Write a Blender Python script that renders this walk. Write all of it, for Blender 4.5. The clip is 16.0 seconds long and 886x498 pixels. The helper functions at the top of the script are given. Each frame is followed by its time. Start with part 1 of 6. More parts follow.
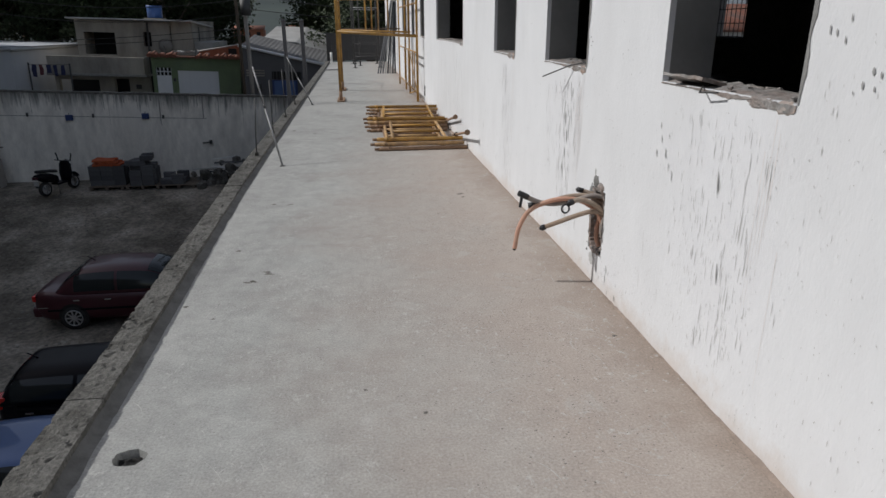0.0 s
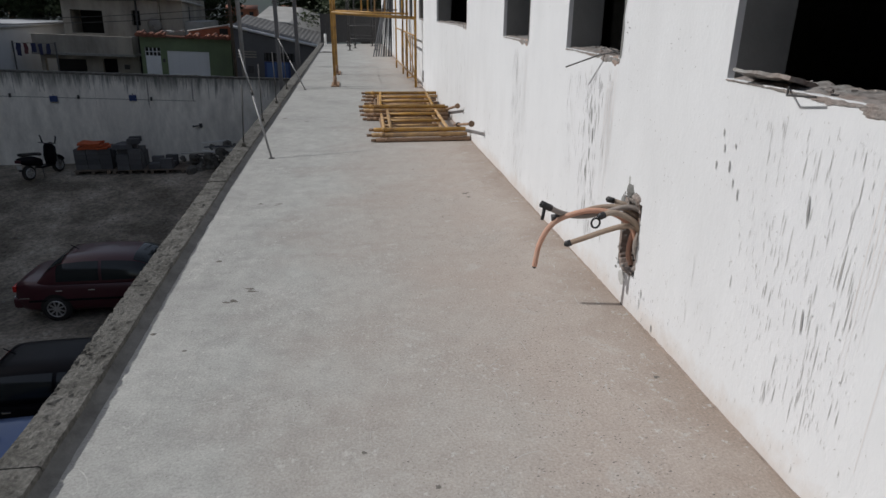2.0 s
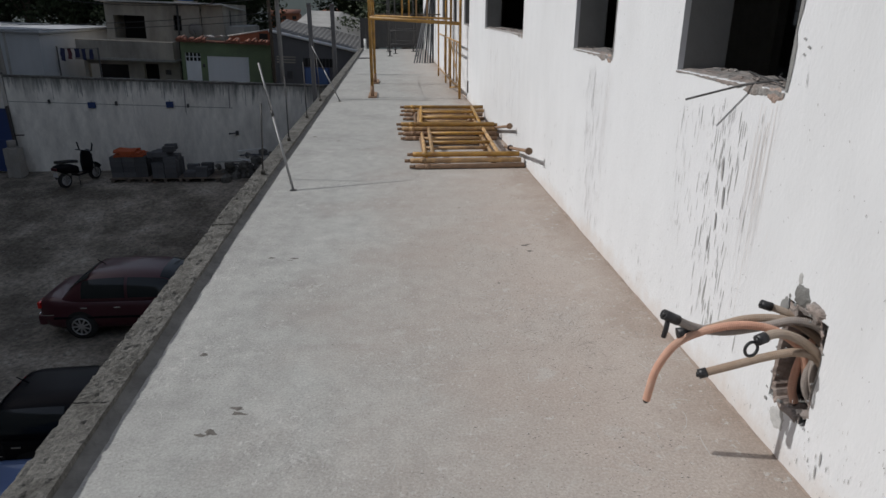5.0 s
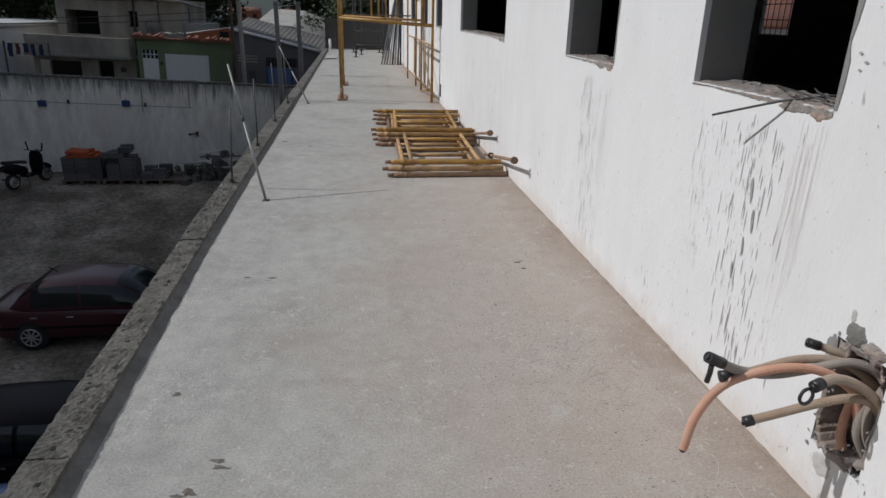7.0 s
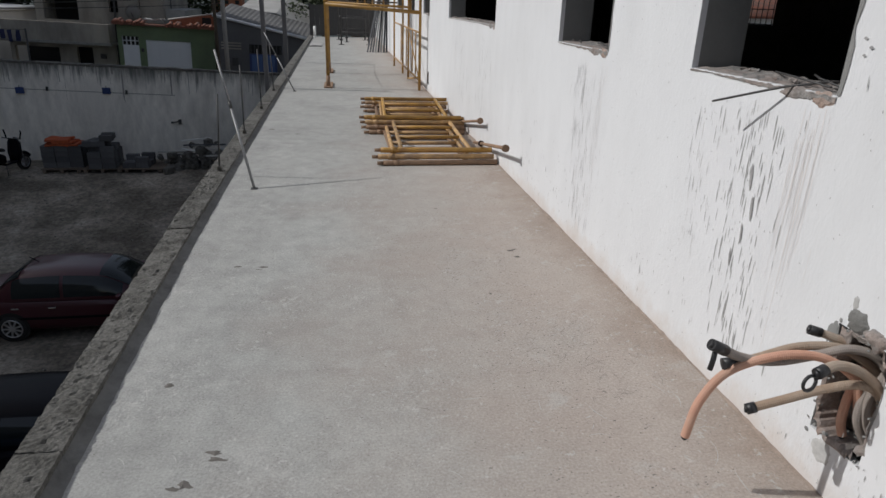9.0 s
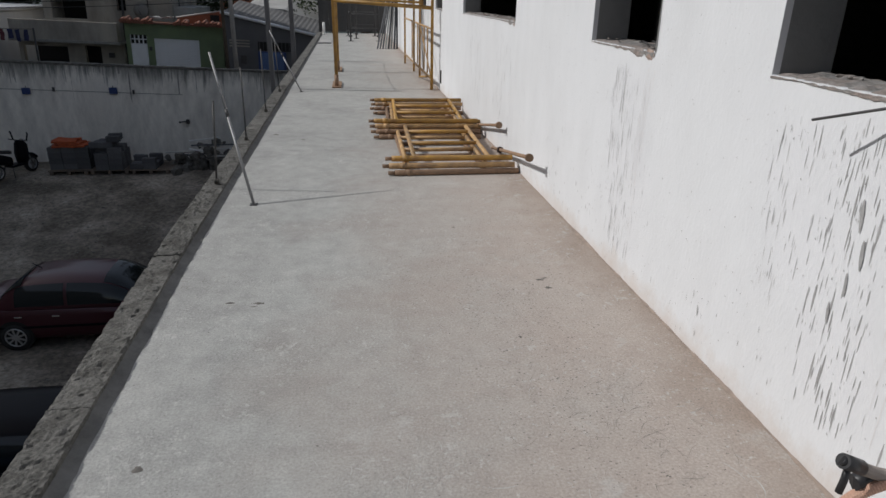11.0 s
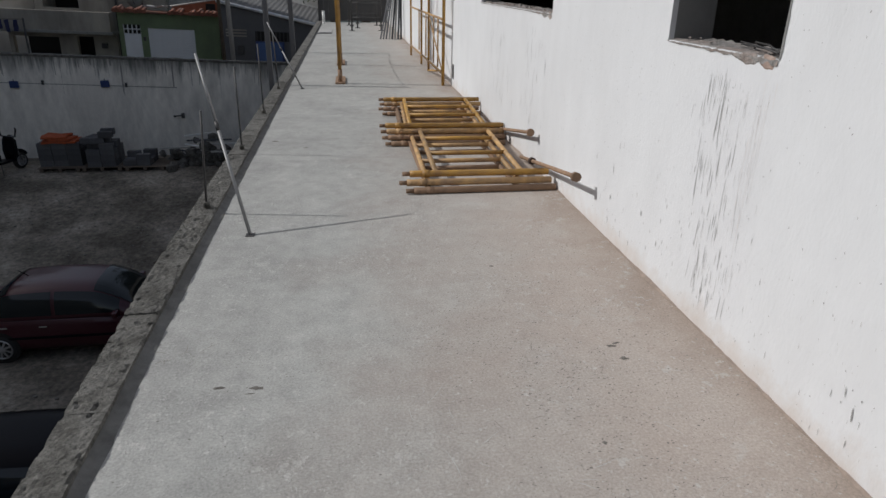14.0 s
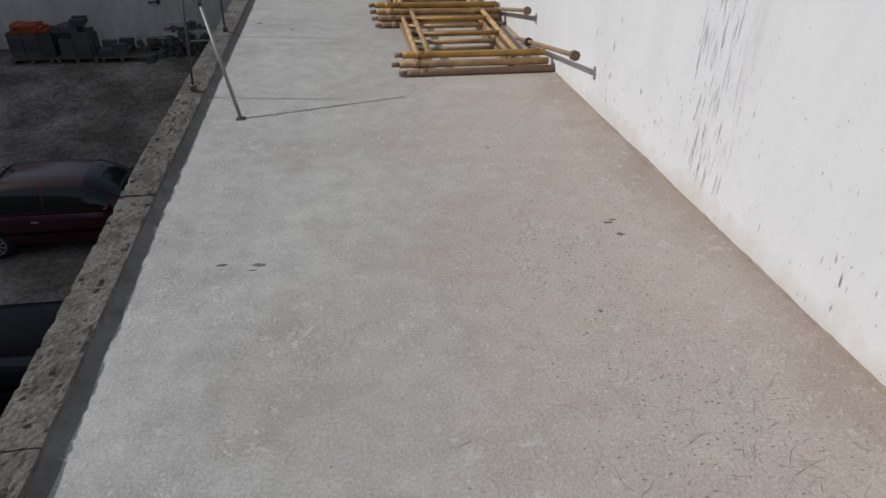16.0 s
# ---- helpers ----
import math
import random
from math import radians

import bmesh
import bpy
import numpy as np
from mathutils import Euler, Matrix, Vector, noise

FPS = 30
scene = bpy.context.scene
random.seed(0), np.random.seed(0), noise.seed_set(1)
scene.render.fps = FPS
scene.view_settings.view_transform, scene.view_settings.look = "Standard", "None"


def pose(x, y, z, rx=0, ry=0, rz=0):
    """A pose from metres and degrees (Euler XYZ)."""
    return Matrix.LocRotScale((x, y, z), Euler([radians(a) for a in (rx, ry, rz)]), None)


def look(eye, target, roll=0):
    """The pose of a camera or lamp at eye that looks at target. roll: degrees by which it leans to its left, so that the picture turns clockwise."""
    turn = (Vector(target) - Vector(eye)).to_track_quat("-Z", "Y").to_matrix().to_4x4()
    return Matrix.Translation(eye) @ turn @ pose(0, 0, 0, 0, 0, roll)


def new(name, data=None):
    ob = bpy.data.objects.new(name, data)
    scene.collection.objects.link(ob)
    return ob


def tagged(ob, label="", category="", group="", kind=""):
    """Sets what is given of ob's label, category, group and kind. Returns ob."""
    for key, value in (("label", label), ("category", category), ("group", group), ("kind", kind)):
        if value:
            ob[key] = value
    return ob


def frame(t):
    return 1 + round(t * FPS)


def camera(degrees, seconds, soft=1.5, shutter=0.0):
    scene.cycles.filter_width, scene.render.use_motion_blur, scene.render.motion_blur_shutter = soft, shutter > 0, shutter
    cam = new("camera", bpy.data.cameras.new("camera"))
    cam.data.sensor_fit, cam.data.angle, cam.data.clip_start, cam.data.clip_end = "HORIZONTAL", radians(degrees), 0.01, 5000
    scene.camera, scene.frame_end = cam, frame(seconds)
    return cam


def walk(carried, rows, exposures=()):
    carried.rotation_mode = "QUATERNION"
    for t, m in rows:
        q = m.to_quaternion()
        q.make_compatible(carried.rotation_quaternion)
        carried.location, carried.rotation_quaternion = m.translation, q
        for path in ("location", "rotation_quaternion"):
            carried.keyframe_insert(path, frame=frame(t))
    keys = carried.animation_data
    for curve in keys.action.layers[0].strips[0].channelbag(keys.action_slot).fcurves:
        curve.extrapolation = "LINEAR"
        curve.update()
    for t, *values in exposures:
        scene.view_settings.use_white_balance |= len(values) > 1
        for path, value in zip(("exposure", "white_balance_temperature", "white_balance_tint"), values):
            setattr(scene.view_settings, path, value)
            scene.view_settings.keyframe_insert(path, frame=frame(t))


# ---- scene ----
cam = camera(69.9, 16.0)
PATH = [
    (0, (0.079, 0.265, 1.532), (0.322, 2.136, 0.868), -0.3),
    (0.5, (0.201, 0.356, 1.532), (0.317, 2.219, 0.815), -0.7),
    (1, (0.225, 0.485, 1.495), (0.358, 2.329, 0.734), 0.2),
    (1.5, (0.102, 0.662, 1.526), (0.405, 2.506, 0.812), 0.4),
    (2, (0.065, 0.821, 1.529), (0.326, 2.672, 0.818), 0.4),
    (2.5, (0.117, 1.021, 1.544), (0.256, 2.906, 0.891), -0.5),
    (3, (0.17, 1.185, 1.533), (0.255, 3.055, 0.829), -0.3),
    (3.5, (0.072, 1.368, 1.529), (0.256, 3.22, 0.799), 0.9),
    (4, (0.009, 1.575, 1.533), (0.303, 3.399, 0.768), 1.4),
    (4.5, (0.049, 1.776, 1.543), (0.248, 3.637, 0.838), -0.3),
    (4.7, (0.114, 1.872, 1.548), (0.254, 3.739, 0.845), 0.1),
    (7, (-0.041, 2.302, 1.553), (0.221, 4.158, 0.855), 1.3),
    (7.5, (-0.045, 2.315, 1.552), (0.23, 4.183, 0.893), 1.7),
    (8, (-0.038, 2.313, 1.552), (0.274, 4.185, 0.922), 2.1),
    (8.5, (-0.054, 2.321, 1.541), (0.257, 4.182, 0.879), 2.7),
    (9, (-0.087, 2.339, 1.534), (0.22, 4.176, 0.806), 1.7),
    (9.5, (-0.044, 2.427, 1.537), (0.227, 4.264, 0.792), 1.2),
    (9.7, (-0.019, 2.474, 1.539), (0.216, 4.329, 0.828), -0.3),
    (11.8, (-0.073, 3.164, 1.534), (0.212, 4.992, 0.774), 1.8),
    (12, (-0.07, 3.237, 1.532), (0.16, 5.073, 0.774), 1.0),
    (12.5, (-0.01, 3.45, 1.552), (0.115, 5.31, 0.827), -0.1),
    (13, (-0.065, 3.597, 1.521), (0.151, 5.421, 0.729), 0.3),
    (13.5, (-0.149, 3.703, 1.535), (0.131, 5.503, 0.711), 0.4),
    (14, (-0.148, 3.746, 1.545), (0.123, 5.569, 0.768), 0.8),
    (14.5, (-0.16, 3.747, 1.562), (0.096, 5.593, 0.838), 0.6),
    (15, (-0.174, 3.742, 1.538), (0.103, 5.562, 0.757), 0.4),
    (15.5, (-0.181, 3.738, 1.502), (0.103, 5.476, 0.554), 0.8),
    (16, (-0.187, 3.716, 1.469), (0.094, 5.385, 0.404), 0.8),
]
walk(cam, [(t, look(eye, target, roll)) for t, eye, target, roll in PATH], [(0.0, -0.49), (16.0, -0.49)])

# ---- light ----
SUN = Vector((1.0, -0.17, -0.785)).normalized()
world = bpy.data.worlds.new("sky_world")
scene.world = world
world.use_nodes = True
wn = world.node_tree.nodes
sky = wn.new("ShaderNodeTexSky")
sky.sky_type, sky.sun_disc = "NISHITA", False
sky.sun_elevation, sky.sun_rotation = radians(37.7), radians(279.6)
sky.air_density, sky.dust_density = 1.0, 2.0
haze = wn.new("ShaderNodeHueSaturation")
haze.inputs["Saturation"].default_value = 0.65
world.node_tree.links.new(sky.outputs[0], haze.inputs["Color"])
world.node_tree.links.new(haze.outputs[0], wn["Background"].inputs[0])
wn["Background"].inputs[1].default_value = 0.125
sun = new("sun", bpy.data.lights.new("sun", "SUN"))
sun.data.energy, sun.data.angle, sun.data.color = 3.6, radians(0.5), (1.0, 0.99, 0.975)
sun.matrix_world = look((0, 0, 0), SUN)


# ---- materials ----
def node(nt, kind, **values):
    n = nt.nodes.new(kind)
    for k, v in values.items():
        n.inputs[k].default_value = v
    return n


def mat(name, colour, rough=0.8, metal=0.0, vary=0.15, scale=6.0, bump=0.0, bump_scale=60.0, stain=None, stain_amount=0.0,
        stain_scale=1.2, stretch=(1, 1, 1), coat=0.0, piece=0.0, spec=0.5):
    """Paint or stone with grain at two scales, soft stains of a second colour, and fine relief."""
    m = bpy.data.materials.new(name)
    m.use_nodes = True
    nt = m.node_tree
    p, link = nt.nodes["Principled BSDF"], nt.links.new
    p.inputs["Roughness"].default_value, p.inputs["Metallic"].default_value = rough, metal
    p.inputs["Coat Weight"].default_value = coat
    p.inputs["Specular IOR Level"].default_value = spec
    tc = nt.nodes.new("ShaderNodeTexCoord")
    mp = node(nt, "ShaderNodeMapping", Scale=stretch)
    link(tc.outputs["Object"], mp.inputs["Vector"])
    col = node(nt, "ShaderNodeRGB")
    col.outputs[0].default_value = (*colour, 1)
    out = col.outputs[0]
    if stain:
        n = node(nt, "ShaderNodeTexNoise", Scale=stain_scale, Detail=7.0, Roughness=0.62)
        link(mp.outputs[0], n.inputs["Vector"])
        ramp = nt.nodes.new("ShaderNodeMapRange")
        ramp.inputs["From Min"].default_value, ramp.inputs["From Max"].default_value = 0.42, 0.68
        ramp.inputs["To Max"].default_value = stain_amount
        link(n.outputs["Fac"], ramp.inputs["Value"])
        mix = nt.nodes.new("ShaderNodeMix")
        mix.data_type = "RGBA"
        link(ramp.outputs[0], mix.inputs["Factor"])
        link(out, mix.inputs["A"])
        mix.inputs["B"].default_value = (*stain, 1)
        out = mix.outputs["Result"]
    if vary:
        n = node(nt, "ShaderNodeTexNoise", Scale=scale, Detail=8.0, Roughness=0.7)
        link(mp.outputs[0], n.inputs["Vector"])
        r = nt.nodes.new("ShaderNodeMapRange")
        r.inputs["From Min"].default_value, r.inputs["From Max"].default_value = 0.25, 0.75
        r.inputs["To Min"].default_value, r.inputs["To Max"].default_value = 1 - vary, 1 + vary
        link(n.outputs["Fac"], r.inputs["Value"])
        val = r.outputs[0]
        if piece:
            info = nt.nodes.new("ShaderNodeObjectInfo")
            r2 = nt.nodes.new("ShaderNodeMapRange")
            r2.inputs["To Min"].default_value, r2.inputs["To Max"].default_value = 1 - piece, 1 + piece
            link(info.outputs["Random"], r2.inputs["Value"])
            mul = nt.nodes.new("ShaderNodeMath")
            mul.operation = "MULTIPLY"
            link(val, mul.inputs[0]), link(r2.outputs[0], mul.inputs[1])
            val = mul.outputs[0]
        hsv = nt.nodes.new("ShaderNodeHueSaturation")
        link(out, hsv.inputs["Color"]), link(val, hsv.inputs["Value"])
        out = hsv.outputs[0]
        rr = nt.nodes.new("ShaderNodeMapRange")
        rr.inputs["To Min"].default_value, rr.inputs["To Max"].default_value = max(0.05, rough - 0.1), min(1, rough + 0.1)
        link(n.outputs["Fac"], rr.inputs["Value"]), link(rr.outputs[0], p.inputs["Roughness"])
    link(out, p.inputs["Base Color"])
    if bump:
        n = node(nt, "ShaderNodeTexNoise", Scale=bump_scale, Detail=5.0, Roughness=0.65)
        link(mp.outputs[0], n.inputs["Vector"])
        b = node(nt, "ShaderNodeBump", Strength=bump, Distance=0.01)
        link(n.outputs["Fac"], b.inputs["Height"]), link(b.outputs[0], p.inputs["Normal"])
    return m


def tinted_glass(name, colour, rough=0.05):
    m = mat(name, colour, rough, vary=0)
    m.node_tree.nodes["Principled BSDF"].inputs["Specular IOR Level"].default_value = 0.5
    return m


def floor_material():
    """Trowelled cement screed: cool grey, with reddish dust swept towards the wall, pitting and trowel arcs."""
    m = mat("cement_screed", (0.376, 0.375, 0.356), 0.9, vary=0.2, scale=8.0, bump=0.5, bump_scale=46, stain=(0.29, 0.288, 0.275),
            stain_amount=0.8, stain_scale=1.3)
    nt = m.node_tree
    p, link = nt.nodes["Principled BSDF"], nt.links.new
    base = p.inputs["Base Color"].links[0].from_socket
    tc = nt.nodes.new("ShaderNodeTexCoord")
    sep = nt.nodes.new("ShaderNodeSeparateXYZ")
    link(tc.outputs["Object"], sep.inputs[0])
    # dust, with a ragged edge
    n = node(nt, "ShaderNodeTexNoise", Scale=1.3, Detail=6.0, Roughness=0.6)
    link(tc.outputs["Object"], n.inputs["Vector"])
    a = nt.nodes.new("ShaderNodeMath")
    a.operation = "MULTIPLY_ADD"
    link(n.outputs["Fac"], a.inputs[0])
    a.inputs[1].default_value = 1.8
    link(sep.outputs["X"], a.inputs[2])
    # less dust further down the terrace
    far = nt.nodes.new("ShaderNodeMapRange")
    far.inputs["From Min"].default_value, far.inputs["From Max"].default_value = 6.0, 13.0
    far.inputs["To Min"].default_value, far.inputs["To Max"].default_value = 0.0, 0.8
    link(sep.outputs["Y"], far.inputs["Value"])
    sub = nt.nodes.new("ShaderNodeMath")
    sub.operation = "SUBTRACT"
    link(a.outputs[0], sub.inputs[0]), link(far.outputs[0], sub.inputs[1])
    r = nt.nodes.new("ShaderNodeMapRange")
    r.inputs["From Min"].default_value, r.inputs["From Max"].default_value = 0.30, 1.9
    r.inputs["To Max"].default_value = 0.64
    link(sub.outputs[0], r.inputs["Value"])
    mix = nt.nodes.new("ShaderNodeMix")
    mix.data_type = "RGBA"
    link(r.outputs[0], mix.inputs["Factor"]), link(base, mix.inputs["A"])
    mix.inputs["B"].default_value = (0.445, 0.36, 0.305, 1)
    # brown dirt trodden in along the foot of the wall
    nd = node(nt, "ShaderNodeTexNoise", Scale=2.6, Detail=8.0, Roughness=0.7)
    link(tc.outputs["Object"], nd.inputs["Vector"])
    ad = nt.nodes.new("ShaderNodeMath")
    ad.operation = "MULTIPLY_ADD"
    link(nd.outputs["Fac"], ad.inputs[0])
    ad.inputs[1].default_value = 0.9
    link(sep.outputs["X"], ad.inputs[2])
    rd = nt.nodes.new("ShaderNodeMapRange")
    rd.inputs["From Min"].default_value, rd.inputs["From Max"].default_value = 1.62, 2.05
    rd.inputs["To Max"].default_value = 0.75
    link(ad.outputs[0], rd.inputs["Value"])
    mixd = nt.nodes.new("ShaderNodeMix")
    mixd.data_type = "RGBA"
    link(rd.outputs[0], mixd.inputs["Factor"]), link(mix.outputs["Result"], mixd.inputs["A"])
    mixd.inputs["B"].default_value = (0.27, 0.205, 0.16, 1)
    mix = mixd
    # fine speckle of pits
    v = node(nt, "ShaderNodeTexVoronoi", Scale=52.0)
    link(tc.outputs["Object"], v.inputs["Vector"])
    n2 = node(nt, "ShaderNodeTexNoise", Scale=2.2, Detail=3.0)
    link(tc.outputs["Object"], n2.inputs["Vector"])
    lim = nt.nodes.new("ShaderNodeMapRange")
    lim.inputs["From Min"].default_value, lim.inputs["From Max"].default_value = 0.45, 0.75
    lim.inputs["To Max"].default_value = 0.25
    link(n2.outputs["Fac"], lim.inputs["Value"])
    less = nt.nodes.new("ShaderNodeMath")
    less.operation = "LESS_THAN"
    link(v.outputs["Distance"], less.inputs[0]), link(lim.outputs[0], less.inputs[1])
    mix2 = nt.nodes.new("ShaderNodeMix")
    mix2.data_type = "RGBA"
    sc = nt.nodes.new("ShaderNodeMath")
    sc.operation = "MULTIPLY"
    sc.inputs[1].default_value = 0.55
    link(less.outputs[0], sc.inputs[0]), link(sc.outputs[0], mix2.inputs["Factor"]), link(mix.outputs["Result"], mix2.inputs["A"])
    mix2.inputs["B"].default_value = (0.16, 0.145, 0.13, 1)
    # pale scratches left by the trowel
    w = node(nt, "ShaderNodeTexNoise", Scale=3.2, Detail=9.0, Roughness=0.66, Distortion=0.6)
    link(tc.outputs["Object"], w.inputs["Vector"])
    s = nt.nodes.new("ShaderNodeMapRange")
    s.inputs["From Min"].default_value, s.inputs["From Max"].default_value = 0.58, 0.70
    s.inputs["To Max"].default_value = 0.55
    link(w.outputs["Fac"], s.inputs["Value"])
    mix3 = nt.nodes.new("ShaderNodeMix")
    mix3.data_type = "RGBA"
    link(s.outputs[0], mix3.inputs["Factor"]), link(mix2.outputs["Result"], mix3.inputs["A"])
    mix3.inputs["B"].default_value = (0.47, 0.46, 0.44, 1)
    # pale roughened flecks in patches, and dark grit thickest towards the wall
    patchy = node(nt, "ShaderNodeTexNoise", Scale=1.7, Detail=6.0, Roughness=0.65)
    link(tc.outputs["Object"], patchy.inputs["Vector"])
    grit = nt.nodes.new("ShaderNodeMapRange")
    grit.inputs["From Min"].default_value, grit.inputs["From Max"].default_value = -0.3, 1.0
    link(sep.outputs["X"], grit.inputs["Value"])
    for scale, centre, reach, lean, amount, colour, drive in ((26.0, 0.60, 0.05, 0.34, 0.62, (0.53, 0.52, 0.50, 1), patchy.outputs["Fac"]), (9.0, 0.62, 0.03, 0.30, 0.55, (0.50, 0.49, 0.465, 1), patchy.outputs["Fac"]),
                                                             (46.0, 0.69, 0.03, 0.07, 0.8, (0.17, 0.152, 0.135, 1), grit.outputs[0])):
        fl = node(nt, "ShaderNodeTexNoise", Scale=scale, Detail=6.0, Roughness=0.74)
        link(tc.outputs["Object"], fl.inputs["Vector"])
        add = nt.nodes.new("ShaderNodeMath")
        add.operation = "MULTIPLY_ADD"
        link(drive, add.inputs[0])
        add.inputs[1].default_value = lean
        link(fl.outputs["Fac"], add.inputs[2])
        fr = nt.nodes.new("ShaderNodeMapRange")
        fr.inputs["From Min"].default_value, fr.inputs["From Max"].default_value = centre + lean * 0.5, centre + lean * 0.5 + reach
        fr.inputs["To Max"].default_value = amount
        link(add.outputs[0], fr.inputs["Value"])
        nx = nt.nodes.new("ShaderNodeMix")
        nx.data_type = "RGBA"
        link(fr.outputs[0], nx.inputs["Factor"]), link(mix3.outputs["Result"], nx.inputs["A"])
        nx.inputs["B"].default_value = colour
        mix3 = nx
    g = node(nt, "ShaderNodeTexNoise", Scale=95.0, Detail=4.0, Roughness=0.7)
    link(tc.outputs["Object"], g.inputs["Vector"])
    gr = nt.nodes.new("ShaderNodeMapRange")
    gr.inputs["From Min"].default_value, gr.inputs["From Max"].default_value = 0.3, 0.7
    gr.inputs["To Min"].default_value, gr.inputs["To Max"].default_value = 0.76, 1.20
    link(g.outputs["Fac"], gr.inputs["Value"])
    hs = nt.nodes.new("ShaderNodeHueSaturation")
    link(mix3.outputs["Result"], hs.inputs["Color"]), link(gr.outputs[0], hs.inputs["Value"])
    link(hs.outputs[0], p.inputs["Base Color"])
    old = p.inputs["Normal"].links[0].from_node
    pr = nt.nodes.new("ShaderNodeMapRange")
    pr.inputs["From Min"].default_value, pr.inputs["From Max"].default_value = 0.42, 0.66
    pr.inputs["To Min"].default_value, pr.inputs["To Max"].default_value = 0.12, 0.95
    link(patchy.outputs["Fac"], pr.inputs["Value"]), link(pr.outputs[0], old.inputs["Strength"])
    b = node(nt, "ShaderNodeBump", Strength=0.4, Distance=0.02)
    link(w.outputs["Fac"], b.inputs["Height"]), link(old.outputs[0], b.inputs["Normal"]), link(b.outputs[0], p.inputs["Normal"])
    return m


def white_wall_material():
    """Rough white render, with grey scuffs, faint run marks and reddish mud splashed along its foot."""
    m = mat("white_render", (0.72, 0.73, 0.745), 0.85, vary=0.035, scale=4.0, bump=0.28, bump_scale=60, stain=(0.64, 0.645, 0.655),
            stain_amount=0.5, stain_scale=1.6, stretch=(1, 1, 0.45))
    nt = m.node_tree
    p, link = nt.nodes["Principled BSDF"], nt.links.new
    base = p.inputs["Base Color"].links[0].from_socket
    tc = nt.nodes.new("ShaderNodeTexCoord")
    sep = nt.nodes.new("ShaderNodeSeparateXYZ")
    link(tc.outputs["Object"], sep.inputs[0])
    n = node(nt, "ShaderNodeTexNoise", Scale=5.0, Detail=8.0, Roughness=0.7)
    link(tc.outputs["Object"], n.inputs["Vector"])
    a = nt.nodes.new("ShaderNodeMath")
    a.operation = "MULTIPLY_ADD"
    link(n.outputs["Fac"], a.inputs[0])
    a.inputs[1].default_value = -0.42
    link(sep.outputs["Z"], a.inputs[2])
    r = nt.nodes.new("ShaderNodeMapRange")
    r.inputs["From Min"].default_value, r.inputs["From Max"].default_value = -0.08, -0.24
    r.inputs["To Max"].default_value = 0.6
    link(a.outputs[0], r.inputs["Value"])
    mix = nt.nodes.new("ShaderNodeMix")
    mix.data_type = "RGBA"
    link(r.outputs[0], mix.inputs["Factor"]), link(base, mix.inputs["A"])
    mix.inputs["B"].default_value = (0.56, 0.48, 0.42, 1)
    # tiny grey specks
    v = node(nt, "ShaderNodeTexVoronoi", Scale=26.0)
    link(tc.outputs["Object"], v.inputs["Vector"])
    n2 = node(nt, "ShaderNodeTexNoise", Scale=1.7, Detail=4.0)
    link(tc.outputs["Object"], n2.inputs["Vector"])
    lim = nt.nodes.new("ShaderNodeMapRange")
    lim.inputs["From Min"].default_value, lim.inputs["From Max"].default_value = 0.5, 0.8
    lim.inputs["To Max"].default_value = 0.13
    link(n2.outputs["Fac"], lim.inputs["Value"])
    less = nt.nodes.new("ShaderNodeMath")
    less.operation = "LESS_THAN"
    link(v.outputs["Distance"], less.inputs[0]), link(lim.outputs[0], less.inputs[1])
    sc = nt.nodes.new("ShaderNodeMath")
    sc.operation = "MULTIPLY"
    sc.inputs[1].default_value = 0.5
    link(less.outputs[0], sc.inputs[0])
    mix2 = nt.nodes.new("ShaderNodeMix")
    mix2.data_type = "RGBA"
    link(sc.outputs[0], mix2.inputs["Factor"]), link(mix.outputs["Result"], mix2.inputs["A"])
    mix2.inputs["B"].default_value = (0.35, 0.34, 0.33, 1)
    link(mix2.outputs["Result"], p.inputs["Base Color"])
    return m


